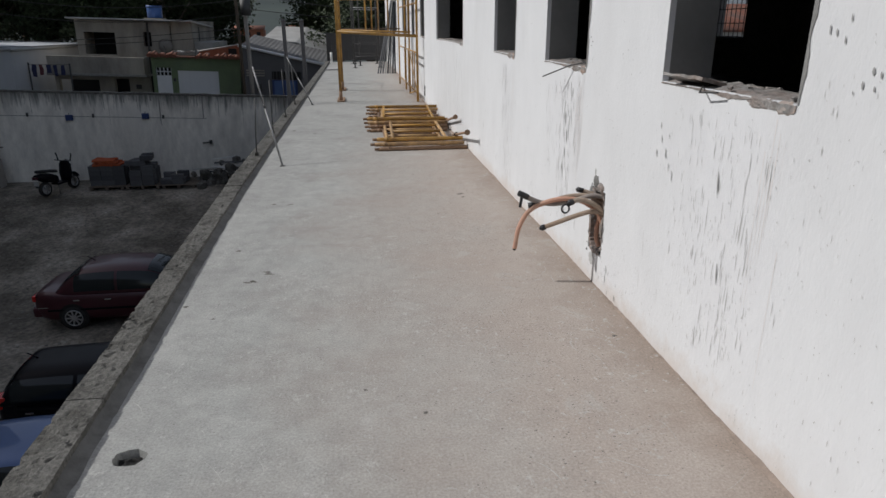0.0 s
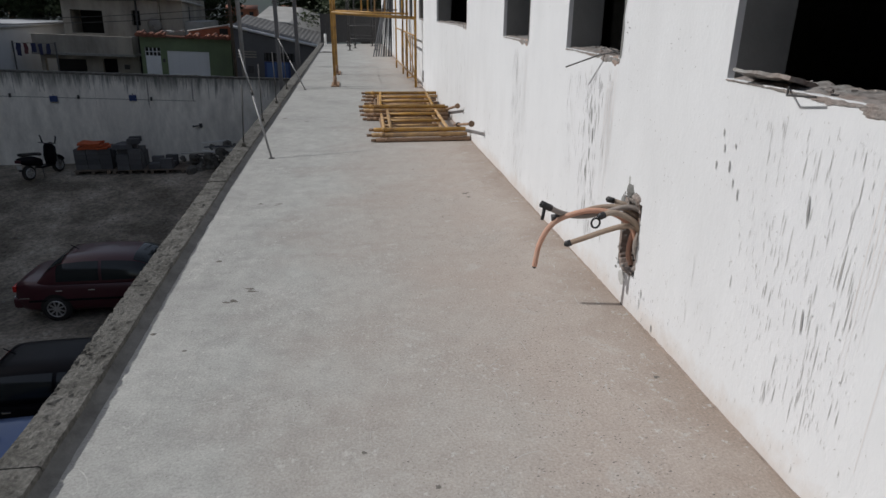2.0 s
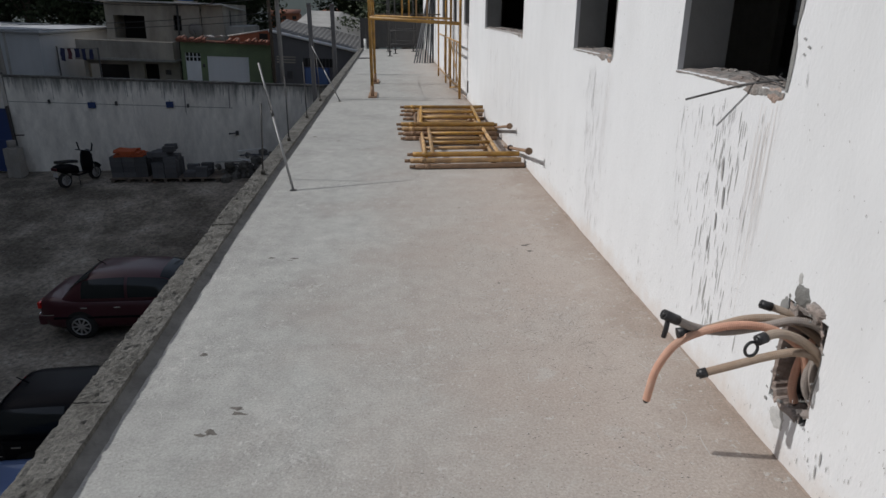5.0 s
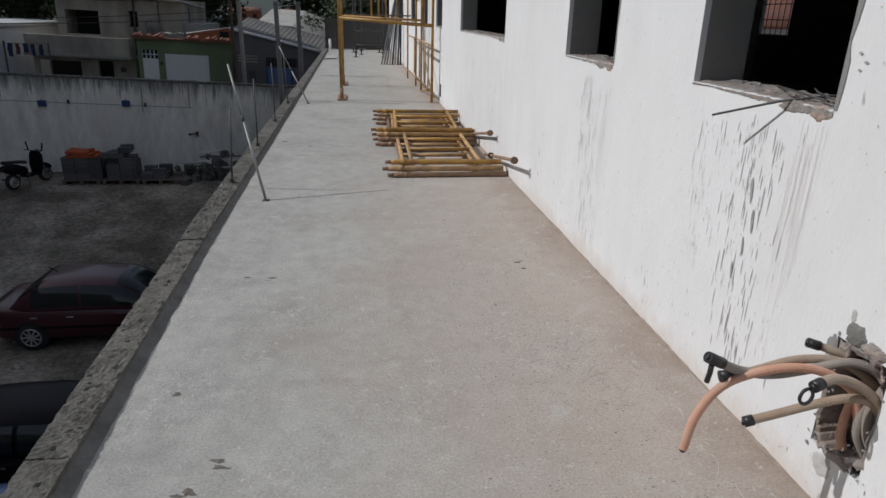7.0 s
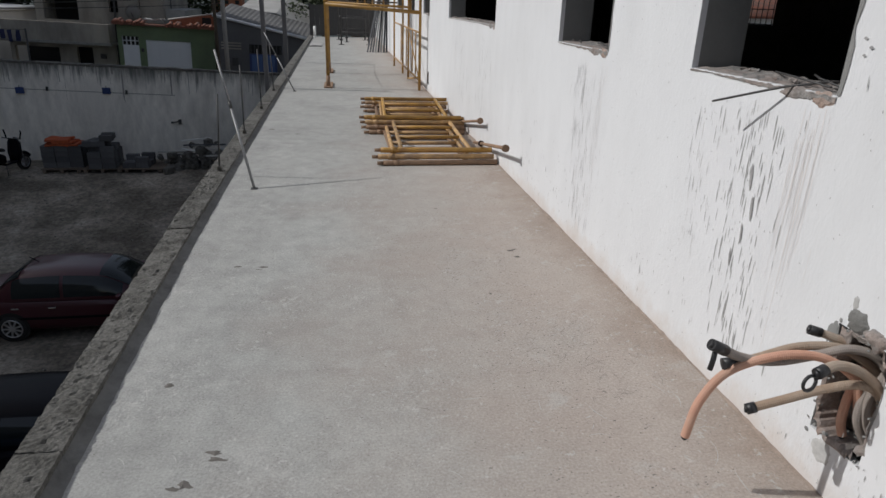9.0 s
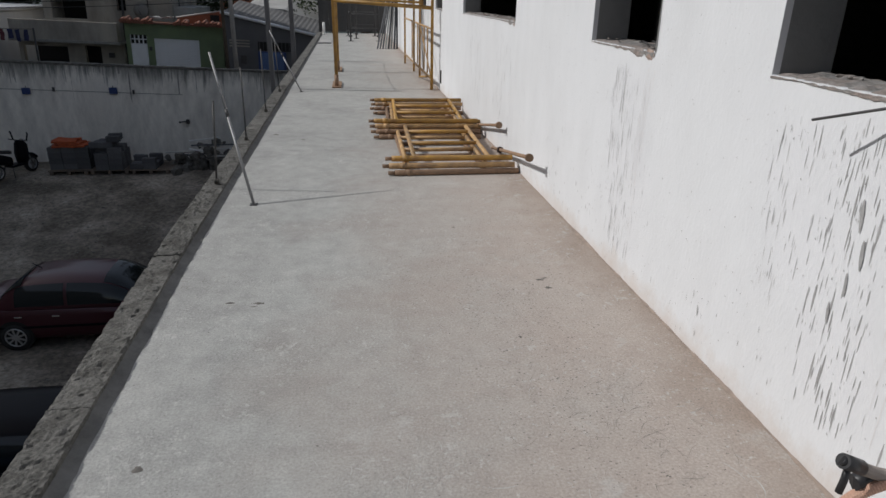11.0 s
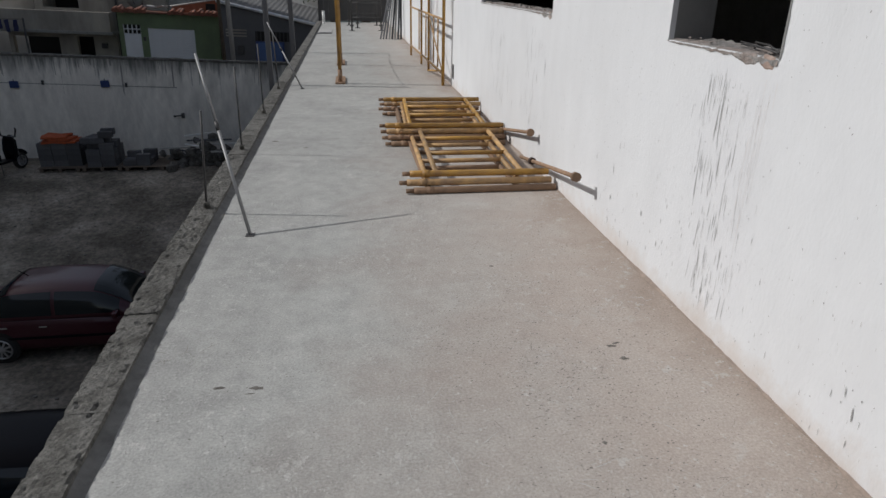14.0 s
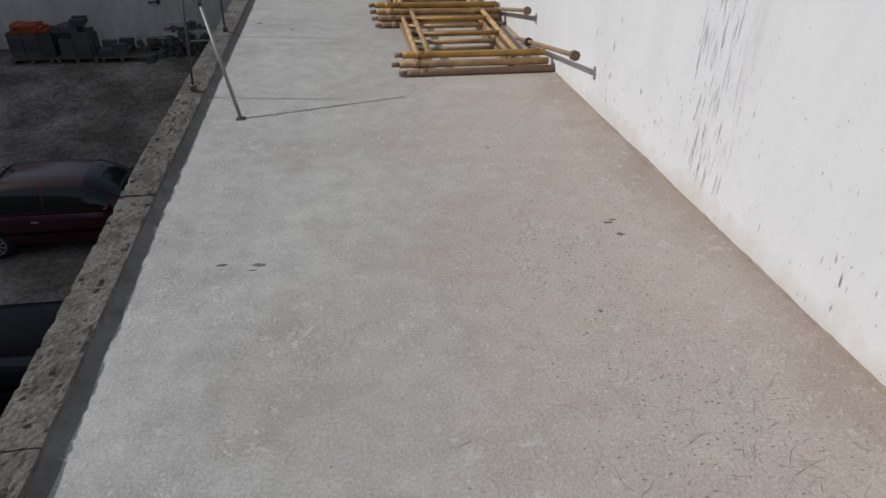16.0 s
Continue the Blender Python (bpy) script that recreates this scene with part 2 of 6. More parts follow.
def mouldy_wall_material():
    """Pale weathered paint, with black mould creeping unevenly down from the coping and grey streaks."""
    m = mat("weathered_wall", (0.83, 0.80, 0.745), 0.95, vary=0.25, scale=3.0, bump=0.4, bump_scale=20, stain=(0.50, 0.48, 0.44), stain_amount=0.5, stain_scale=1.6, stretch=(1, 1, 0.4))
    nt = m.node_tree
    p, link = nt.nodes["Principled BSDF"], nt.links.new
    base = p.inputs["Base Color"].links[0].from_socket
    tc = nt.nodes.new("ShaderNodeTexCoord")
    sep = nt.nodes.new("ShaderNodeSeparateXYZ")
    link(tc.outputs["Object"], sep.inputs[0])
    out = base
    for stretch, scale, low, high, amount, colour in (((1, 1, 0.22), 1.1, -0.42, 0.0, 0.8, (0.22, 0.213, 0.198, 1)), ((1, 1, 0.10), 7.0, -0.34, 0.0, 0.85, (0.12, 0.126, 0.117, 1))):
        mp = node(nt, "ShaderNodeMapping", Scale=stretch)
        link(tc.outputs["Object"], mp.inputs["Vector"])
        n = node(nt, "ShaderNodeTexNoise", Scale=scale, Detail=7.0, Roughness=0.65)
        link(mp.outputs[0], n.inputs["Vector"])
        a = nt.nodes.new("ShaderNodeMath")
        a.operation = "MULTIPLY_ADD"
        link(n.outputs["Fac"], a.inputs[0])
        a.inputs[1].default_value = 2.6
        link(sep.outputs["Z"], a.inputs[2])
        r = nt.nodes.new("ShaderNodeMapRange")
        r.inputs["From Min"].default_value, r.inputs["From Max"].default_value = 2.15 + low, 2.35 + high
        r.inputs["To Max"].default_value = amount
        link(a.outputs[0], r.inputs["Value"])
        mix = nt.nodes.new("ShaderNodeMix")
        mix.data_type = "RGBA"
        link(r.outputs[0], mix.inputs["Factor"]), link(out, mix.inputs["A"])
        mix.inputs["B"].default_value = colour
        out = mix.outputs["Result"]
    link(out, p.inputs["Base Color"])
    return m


M = {
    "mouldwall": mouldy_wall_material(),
    "floor": floor_material(),
    "white": white_wall_material(),
    "kerb": mat("old_concrete", (0.145, 0.140, 0.128), 0.95, vary=0.7, scale=55, bump=1.0, bump_scale=90, stain=(0.05, 0.047, 0.04), stain_amount=0.85, stain_scale=9, piece=0.12),
    # dark strip painted as the kerb's shade, and one real mortar dab
    "haunch": mat("kerb_shade_and_mortar", (0.17, 0.168, 0.16), 0.95, vary=0.3, scale=14, bump=0.6, bump_scale=55, stain=(0.10, 0.097, 0.09), stain_amount=0.7, stain_scale=5),
    "cement": mat("grey_cement_render", (0.23, 0.23, 0.225), 0.95, vary=0.12, scale=5, bump=0.3, bump_scale=50),
    "mortar": mat("broken_mortar", (0.28, 0.272, 0.262), 0.95, vary=0.5, scale=26, bump=1.0, bump_scale=60, stain=(0.33, 0.20, 0.145), stain_amount=0.55, stain_scale=4),
    "redmortar": mat("broken_clay", (0.38, 0.285, 0.24), 0.95, vary=0.4, scale=22, bump=1.0, bump_scale=50, stain=(0.36, 0.34, 0.32), stain_amount=0.8, stain_scale=9),
    "splash": mat("cement_splash", (0.335, 0.332, 0.33), 0.9, vary=0.3, scale=15),
    "splash_pale": mat("thin_cement_smear", (0.47, 0.465, 0.455), 0.9, vary=0.25, scale=18),
    "pink_run": mat("pinkish_rust_run", (0.715, 0.69, 0.68), 0.9, vary=0.05, scale=12),
    "scratch": mat("pale_scrape", (0.46, 0.45, 0.43), 0.95, vary=0.25, scale=20),
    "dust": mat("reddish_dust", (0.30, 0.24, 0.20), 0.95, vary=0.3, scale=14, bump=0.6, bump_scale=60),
    "stone": mat("yard_stone", (0.24, 0.225, 0.20), 0.95, vary=0.3, scale=9),
    "score": mat("scored_cement", (0.235, 0.215, 0.19), 0.95, vary=0.3, scale=30),
    "pit": mat("pit_dirt", (0.15, 0.138, 0.125), 0.95, vary=0.3, scale=30),
    "dim": mat("bare_block_room", (0.24, 0.235, 0.23), 0.95, vary=0.2, scale=4),
    "yellow": mat("yellow_scaffold_paint", (0.47, 0.26, 0.055), 0.5, vary=0.25, scale=14, bump=0.15, bump_scale=80, stain=(0.16, 0.085, 0.04), stain_amount=0.75, stain_scale=7, piece=0.2),
    "pale_tube": mat("worn_scaffold_tube", (0.43, 0.265, 0.115), 0.6, vary=0.3, scale=12, stain=(0.21, 0.135, 0.085), stain_amount=0.9, stain_scale=5, piece=0.25),
    "brown_tube": mat("brown_muddy_tube", (0.23, 0.145, 0.09), 0.75, vary=0.3, scale=10, piece=0.25),
    "steel": mat("galvanised_steel", (0.27, 0.27, 0.27), 0.55, 0.4, vary=0.2, scale=20),
    "dark_steel": mat("dark_steel", (0.07, 0.068, 0.068), 0.6, 0.3, vary=0.25, scale=15),
    "rust": mat("rusty_iron", (0.075, 0.052, 0.042), 0.85, 0.2, vary=0.3, scale=30),
    "orange_hose": mat("orange_conduit", (0.55, 0.30, 0.21), 0.6, vary=0.12, scale=18, stain=(0.42, 0.33, 0.26), stain_amount=0.5, stain_scale=9),
    "beige_hose": mat("dusty_beige_conduit", (0.32, 0.235, 0.17), 0.75, vary=0.15, scale=18, stain=(0.34, 0.29, 0.24), stain_amount=0.7, stain_scale=9),
    "grey_hose": mat("grey_conduit", (0.27, 0.235, 0.21), 0.7, vary=0.15, scale=18),
    "tape": mat("black_tape", (0.018, 0.018, 0.02), 0.45, vary=0.2, scale=40),
    "pvc": mat("white_pvc", (0.75, 0.75, 0.73), 0.5, vary=0.06, scale=8),
    "plank": mat("dark_grey_plank", (0.075, 0.078, 0.085), 0.75, vary=0.25, scale=6, stretch=(8, 8, 0.8), piece=0.2),
    "plank_pale": mat("pale_plank", (0.55, 0.55, 0.53), 0.75, vary=0.15, scale=6, stretch=(8, 8, 0.8)),
    "yard": mat("wet_dirt_yard", (0.130, 0.113, 0.089), 0.95, vary=0.75, scale=9, bump=1.0, bump_scale=14, stain=(0.37, 0.33, 0.275), stain_amount=0.95, stain_scale=0.6),
    "backwall": mat("weathered_wall", (0.72, 0.69, 0.64), 0.95, vary=0.18, scale=2.0, bump=0.2, bump_scale=20, stain=(0.46, 0.44, 0.41), stain_amount=0.85, stain_scale=1.6, stretch=(1, 1, 0.4)),
    "soot": mat("black_mould", (0.27, 0.262, 0.245), 0.95, vary=0.3, scale=8),
    "oldsheet": mat("sooty_roof_sheet", (0.17, 0.168, 0.165), 0.9, vary=0.25, scale=2, stain=(0.09, 0.088, 0.085), stain_amount=0.6, stain_scale=1),
    "house_grey": mat("bare_cement_house", (0.40, 0.365, 0.315), 0.95, vary=0.2, scale=1.2, stain=(0.20, 0.185, 0.165), stain_amount=0.85, stain_scale=0.9, stretch=(1, 1, 0.35)),
    "house_green": mat("faded_green_paint", (0.17, 0.225, 0.125), 0.9, vary=0.15, scale=1.5, stain=(0.12, 0.14, 0.10), stain_amount=0.5, stain_scale=1),
    "house_dark": mat("dark_grey_house_paint", (0.12, 0.12, 0.125), 0.9, vary=0.15, scale=1.5),
    "brick": mat("red_clay_block", (0.27, 0.10, 0.055), 0.9, vary=0.2, scale=6, piece=0.15),
    "tile_roof": mat("clay_roof_tile", (0.27, 0.10, 0.06), 0.9, vary=0.4, scale=5, stain=(0.12, 0.10, 0.085), stain_amount=0.75, stain_scale=2),
    "sheet": mat("fibre_cement_sheet", (0.42, 0.415, 0.40), 0.9, vary=0.15, scale=1.5, stain=(0.25, 0.24, 0.22), stain_amount=0.5, stain_scale=1),
    "palesheet": mat("pale_roof_sheet", (0.66, 0.655, 0.64), 0.9, vary=0.12, scale=2, stain=(0.4, 0.39, 0.37), stain_amount=0.5, stain_scale=1.5),
    "whitepaint": mat("white_metal_paint", (0.76, 0.78, 0.80), 0.5, vary=0.05, scale=2, stain=(0.55, 0.55, 0.54), stain_amount=0.35, stain_scale=0.8),
    "shedpaint": mat("dull_white_shed_paint", (0.52, 0.54, 0.57), 0.55, vary=0.07, scale=1.5, stain=(0.42, 0.43, 0.44), stain_amount=0.45, stain_scale=0.7, stretch=(1, 1, 0.3)),
    "bluemetal": mat("blue_gate_paint", (0.025, 0.05, 0.16), 0.55, vary=0.15, scale=3),
    "pole": mat("pole_concrete", (0.30, 0.285, 0.265), 0.95, vary=0.15, scale=4),
    "tank": mat("blue_water_tank", (0.03, 0.09, 0.28), 0.5, vary=0.1, scale=3),
    "block": mat("concrete_block", (0.105, 0.106, 0.112), 0.95, vary=0.2, scale=10, piece=0.25),
    "wood": mat("weathered_pallet_wood", (0.15, 0.12, 0.095), 0.9, vary=0.3, scale=8, stretch=(1, 6, 6), piece=0.2),
    "orange": mat("orange_clay_tiles", (0.40, 0.085, 0.03), 0.85, vary=0.2, scale=8, piece=0.15),
    "rubber": mat("rubber", (0.022, 0.022, 0.022), 0.8, vary=0.2, scale=20),
    "rim": mat("alloy_rim", (0.55, 0.55, 0.56), 0.35, 0.8, vary=0.1, scale=10),
    "wine": mat("wine_red_car_paint", (0.055, 0.006, 0.014), 0.34, 0.1, vary=0.08, scale=2, coat=0.35),
    "black": mat("black_car_paint", (0.006, 0.006, 0.009), 0.32, 0.0, vary=0.08, scale=2, coat=0.0, spec=0.10),
    "carblue": mat("blue_car_paint", (0.07, 0.13, 0.30), 0.35, 0.35, vary=0.08, scale=2, coat=0.5),
    "glass": tinted_glass("tinted_car_glass", (0.014, 0.018, 0.02), 0.06),
    # near-black that paints openings and recesses as unlit
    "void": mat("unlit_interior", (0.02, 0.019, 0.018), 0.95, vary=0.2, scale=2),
    "red_lens": mat("red_lens", (0.55, 0.02, 0.015), 0.2, vary=0),
    "chrome": mat("chrome", (0.7, 0.7, 0.7), 0.15, 1.0, vary=0),
    "plate": mat("plate_grey", (0.45, 0.45, 0.45), 0.5, vary=0),
    "leaf": mat("dark_leaves", (0.032, 0.046, 0.02), 0.7, vary=0.35, scale=0.8, spec=0.3),
    "bark": mat("bark", (0.10, 0.08, 0.06), 0.95, vary=0.3, scale=6),
    "hill": mat("far_wooded_hill", (0.026, 0.038, 0.038), 1.0, vary=0.45, scale=0.03, stain=(0.045, 0.062, 0.04), stain_amount=0.7, stain_scale=0.008),
    "asphalt": mat("asphalt", (0.055, 0.055, 0.055), 0.9, vary=0.2, scale=2),
    "cloth": mat("dark_laundry", (0.03, 0.035, 0.09), 0.95, vary=0.2, scale=4),
    "palecloth": mat("wine_laundry", (0.12, 0.04, 0.05), 0.95, vary=0.2, scale=4),
}


# ---- builders ----
def b_box(bm, x0, x1, y0, y1, z0, z1, bevel=0.0, m=None):
    """Adds a box, between two corners, to bm."""
    r = bmesh.ops.create_cube(bm, size=1)
    vs = r["verts"]
    t = Matrix.Translation(((x0 + x1) / 2, (y0 + y1) / 2, (z0 + z1) / 2)) @ Matrix.Diagonal((x1 - x0, y1 - y0, z1 - z0, 1))
    bmesh.ops.transform(bm, matrix=(m or Matrix()) @ t, verts=vs)
    if bevel:
        es = list({e for v in vs for e in v.link_edges})
        bmesh.ops.bevel(bm, geom=es, offset=bevel, segments=2, affect="EDGES", profile=0.6)
    return bm


def box(x0, x1, y0, y1, z0, z1, bevel=0.0, m=None):
    return b_box(bmesh.new(), x0, x1, y0, y1, z0, z1, bevel, m)


def b_tube(bm, pts, r, seg=10, ribs=0.0, pitch=0.008, cap=True):
    """A round tube along pts. ribs: how far the rings of a corrugated hose stand out."""
    pts = [Vector(p) for p in pts]
    rings, prev = [], None
    for i, p in enumerate(pts):
        d = (pts[min(i + 1, len(pts) - 1)] - pts[max(i - 1, 0)]).normalized()
        if prev is None:
            prev = d.orthogonal().normalized()
        u = (prev - d * prev.dot(d)).normalized()
        v = d.cross(u)
        prev = u
        rad = r + (ribs if i % 2 else 0)
        rings.append([bm.verts.new(p + (u * math.cos(a) + v * math.sin(a)) * rad) for a in (2 * math.pi * k / seg for k in range(seg))])
    for a, b in zip(rings, rings[1:]):
        for k in range(seg):
            f = bm.faces.new((a[k], a[(k + 1) % seg], b[(k + 1) % seg], b[k]))
            f.smooth = ribs == 0
    if cap:
        bm.faces.new(rings[0][::-1]), bm.faces.new(rings[-1])
    return bm


def tube(p, q, r, seg=12):
    return b_tube(bmesh.new(), [p, q], r, seg)


def spline(points, step=0.02):
    """Points along a smooth curve through the given ones."""
    P = [Vector(p) for p in points]
    P = [P[0] * 2 - P[1]] + P + [P[-1] * 2 - P[-2]]
    out = []
    for i in range(1, len(P) - 2):
        a, b, c, d = P[i - 1:i + 3]
        n = max(2, int((c - b).length / step))
        for k in range(n):
            t = k / n
            out.append(0.5 * ((2 * b) + (c - a) * t + (2 * a - 5 * b + 4 * c - d) * t * t + (3 * b - a - 3 * c + d) * t ** 3))
    return out + [P[-2]]


def link_mesh(name, bm, material):
    bmesh.ops.recalc_face_normals(bm, faces=bm.faces)
    me = bpy.data.meshes.new(name)
    bm.to_mesh(me)
    bm.free()
    me.materials.append(M[material])
    return me


def part(name, bm, material, parent, label=""):
    ob = new(name, bm if isinstance(bm, bpy.types.Mesh) else link_mesh(name, bm, material))
    ob.parent = parent
    return tagged(ob, label)


def solid(name, bm, material, label, category, kind="", group=""):
    """A thing or piece of the setting that is one mesh."""
    return tagged(new(name, link_mesh(name, bm, material)), label, category, group, kind)


def thing(name, at, label, category, group="", kind="", rz=0, ry=0):
    ob = new(name)
    ob.empty_display_size = 0.2
    ob.matrix_basis = pose(*at, 0, ry, rz)
    return tagged(ob, label, category, group, kind)


def rough(bm, amount, scale, seed=0, only=None):
    for v in bm.verts:
        if only is None or only(v.co):
            v.co += noise.noise_vector(v.co * scale + Vector((seed, seed * 2, 7))) * amount
    return bm


def grid_box(x0, x1, y0, y1, z0, z1, nx, ny, nz):
    """A box whose faces are divided, for uneven blocks."""
    bm = bmesh.new()
    vs = {}

    def at(i, j, k):
        if (i, j, k) not in vs:
            vs[i, j, k] = bm.verts.new((x0 + (x1 - x0) * i / nx, y0 + (y1 - y0) * j / ny, z0 + (z1 - z0) * k / nz))
        return vs[i, j, k]
    for i in range(nx):
        for j in range(ny):
            for k in (0, nz):
                bm.faces.new((at(i, j, k), at(i + 1, j, k), at(i + 1, j + 1, k), at(i, j + 1, k)))
    for i in range(nx):
        for k in range(nz):
            for j in (0, ny):
                bm.faces.new((at(i, j, k), at(i + 1, j, k), at(i + 1, j, k + 1), at(i, j, k + 1)))
    for j in range(ny):
        for k in range(nz):
            for i in (0, nx):
                bm.faces.new((at(i, j, k), at(i, j + 1, k), at(i, j + 1, k + 1), at(i, j, k + 1)))
    return bm


def pierced(x0, x1, y0, y1, z0, z1, holes, axis="x"):
    """A wall slab with rectangular openings (a0, a1, z0, z1) right through it. axis: the way its faces look."""
    A = sorted({y0, y1, *(h[0] for h in holes), *(h[1] for h in holes)}) if axis == "x" else sorted({x0, x1, *(h[0] for h in holes), *(h[1] for h in holes)})
    Z = sorted({z0, z1, *(h[2] for h in holes), *(h[3] for h in holes)})
    bm = bmesh.new()
    vs = {}

    def at(s, a, z):
        key = (s, round(a, 5), round(z, 5))
        if key not in vs:
            vs[key] = bm.verts.new(((x1 if s else x0), a, z) if axis == "x" else (a, (y1 if s else y0), z))
        return vs[key]

    def full(i, j):
        if not (0 <= i < len(A) - 1 and 0 <= j < len(Z) - 1):
            return False
        a, z = (A[i] + A[i + 1]) / 2, (Z[j] + Z[j + 1]) / 2
        return not any(h[0] < a < h[1] and h[2] < z < h[3] for h in holes)
    for i in range(len(A) - 1):
        for j in range(len(Z) - 1):
            if not full(i, j):
                continue
            a, b, c, d = A[i], A[i + 1], Z[j], Z[j + 1]
            for s in (0, 1):
                bm.faces.new((at(s, a, c), at(s, b, c), at(s, b, d), at(s, a, d)))
            for (p, q, u, v, di, dj) in ((a, c, a, d, -1, 0), (b, c, b, d, 1, 0), (a, c, b, c, 0, -1), (a, d, b, d, 0, 1)):
                if not full(i + di, j + dj):
                    bm.faces.new((at(0, p, q), at(0, u, v), at(1, u, v), at(1, p, q)))
    return bm


# ---- the terrace ----
WALL_X, KERB_OUT, FAR_Y, NEAR_Y, YARD_Z = 1.49, -1.16, 31.0, -5.0, -3.8
HOLE = (-0.842, 2.40)


def terrace_floor():
    bm = bmesh.new()
    hx, hy, h = HOLE[0], HOLE[1], 0.12
    X, Y = [KERB_OUT, hx - h, hx + h, WALL_X], [NEAR_Y, hy - h, hy + h, FAR_Y]
    V = [[bm.verts.new((x, y, 0)) for y in Y] for x in X]
    for i in range(3):
        for j in range(3):
            if (i, j) != (1, 1):
                bm.faces.new((V[i][j], V[i + 1][j], V[i + 1][j + 1], V[i][j + 1]))
    # broken hole in the screed
    n = 24
    ring, low = [], []
    for k in range(n):
        a = 2 * math.pi * k / n
        r = 1 + 0.22 * noise.noise(Vector((math.cos(a) * 2, math.sin(a) * 2, 3)))
        ring.append(bm.verts.new((hx + 0.062 * r * math.cos(a), hy + 0.05 * r * math.sin(a), 0)))
        low.append(bm.verts.new((hx + 0.05 * r * math.cos(a), hy + 0.042 * r * math.sin(a), -0.07)))
    edge = []
    for k in range(n):
        a = 2 * math.pi * k / n
        s = h / max(abs(math.cos(a)), abs(math.sin(a)))
        edge.append(bm.verts.new((hx + s * math.cos(a), hy + s * math.sin(a), 0)))
    for k in range(n):
        q = (k + 1) % n
        bm.faces.new((edge[k], edge[q], ring[q], ring[k]))
        bm.faces.new((ring[k], ring[q], low[q], low[k]))
    bm.faces.new(low)
    # underside and edges of the slab
    b_box(bm, KERB_OUT, WALL_X, NEAR_Y, FAR_Y, -0.30, -0.08)
    return bm


solid("floor", terrace_floor(), "floor", "grey trowelled cement terrace floor with reddish dust", "floor", "structure")
# near-black lump that puts the shade inside the hole into its colour
hole_shade = bmesh.new()
bmesh.ops.create_icosphere(hole_shade, subdivisions=3, radius=0.058)
bmesh.ops.transform(hole_shade, matrix=Matrix.Translation((HOLE[0], HOLE[1], -0.05)) @ Matrix.Diagonal((0.95, 0.78, 0.55, 1)), verts=hole_shade.verts)
solid("hole_shade", rough(hole_shade, 0.022, 45), "void", "near-black lump standing in for the shade in a floor hole", "dirt")
solid("wall_lower", pierced(0.8, 1.05, NEAR_Y, FAR_Y, -5.6, -0.302, []), "cement", "grey cement wall under the overhanging terrace", "wall", "structure")

WINDOWS = [(2.19, 3.155), (4.19, 5.10), (6.06, 6.975), (8.98, 11.87), (13.9, 14.75), (16.2, 17.0), (18.6, 20.2), (23.0, 24.0)]
SILL, HEAD, THICK = 1.285, 2.45, 0.238
HOLE_Y, HOLE_Z0, HOLE_Z1 = (3.722, 3.942), 0.20, 0.60
holes = [(a, b, SILL + 0.035 * (i > 2), HEAD) for i, (a, b) in enumerate(WINDOWS)] + [(HOLE_Y[0], HOLE_Y[1], HOLE_Z0, HOLE_Z1)]
wall = pierced(WALL_X, WALL_X + 0.03, NEAR_Y, FAR_Y, -0.3, 3.4, holes)
solid("wall_east", wall, "white", "rough white rendered wall with square window openings", "wall", "structure")
solid("wall_core", pierced(WALL_X + 0.03, WALL_X + THICK, NEAR_Y, FAR_Y, -0.3, 3.4,
      [h for h in holes[:-1]] + [(HOLE_Y[0] - 0.02, HOLE_Y[1] + 0.02, HOLE_Z0 - 0.02, HOLE_Z1 + 0.02)]), "cement", "grey unpainted cement core of the wall", "wall", "structure")

# the unlit rooms behind the wall
RX = 12.0
solid("floor_inside", box(WALL_X + THICK, RX, NEAR_Y, FAR_Y, -0.3, -0.02), "dim", "dusty bare floor inside the building", "floor", "structure")
solid("ceiling", box(WALL_X, RX + 0.2, NEAR_Y, FAR_Y, 3.4, 3.6), "dim", "bare concrete ceiling slab", "ceiling", "structure")
solid("wall_far_side", pierced(RX, RX + 0.2, NEAR_Y, FAR_Y, -0.3, 3.4, [(19.6, 21.1, 1.15, 3.0)]), "dim", "dark bare block wall with one barred window", "wall", "structure")
# added partition that blocks the sight of the bright far window
solid("added_partition", box(6.0, 6.15, 11.9, 15.5, -0.02, 3.4), "dim", "bare block partition added inside to hide the far window", "wall", "structure")
solid("wall_south", box(KERB_OUT, RX + 0.2, NEAR_Y - 0.2, NEAR_Y, -0.3, 3.4), "dim", "plain wall closing the near end", "wall", "structure")
solid("wall_north", box(WALL_X, RX + 0.2, FAR_Y, FAR_Y + 0.2, -0.3, 3.4), "dim", "plain wall closing the far end", "wall", "structure")


def window_grille():
    g = thing("window_grille", (RX - 0.04, 20.35, 1.15), "black iron bars across a distant window", "grille")
    for k in range(7):
        y = -0.75 + k * 0.25
        part("bar", tube((0, y, 0), (0, y, 1.85), 0.012, 6), "dark_steel", g)
    for z in (0.02, 0.42, 0.84, 1.26, 1.68):
        part("crossbar", box(-0.012, 0.012, -0.8, 0.8, z - 0.012, z + 0.012), "dark_steel", g)


window_grille()


# ---- kerb blocks along the terrace edge ----
def kerb_line(y):
    """Outer edge, inner edge and height of the upstand, which is not quite straight."""
    return (float(np.interp(y, (2.0, 3.2, 4.4, 5.5, 7.2, 9.0), (-1.200, -1.196, -1.228, -1.247, -1.284, -1.288))),
            float(np.interp(y, (2.0, 3.2, 4.3, 5.5, 6.6, 9.0), (-1.035, -1.047, -1.073, -1.093, -1.110, -1.116))),
            float(np.interp(y, (3.0, 5.0, 8.0), (0.058, 0.050, 0.043))))


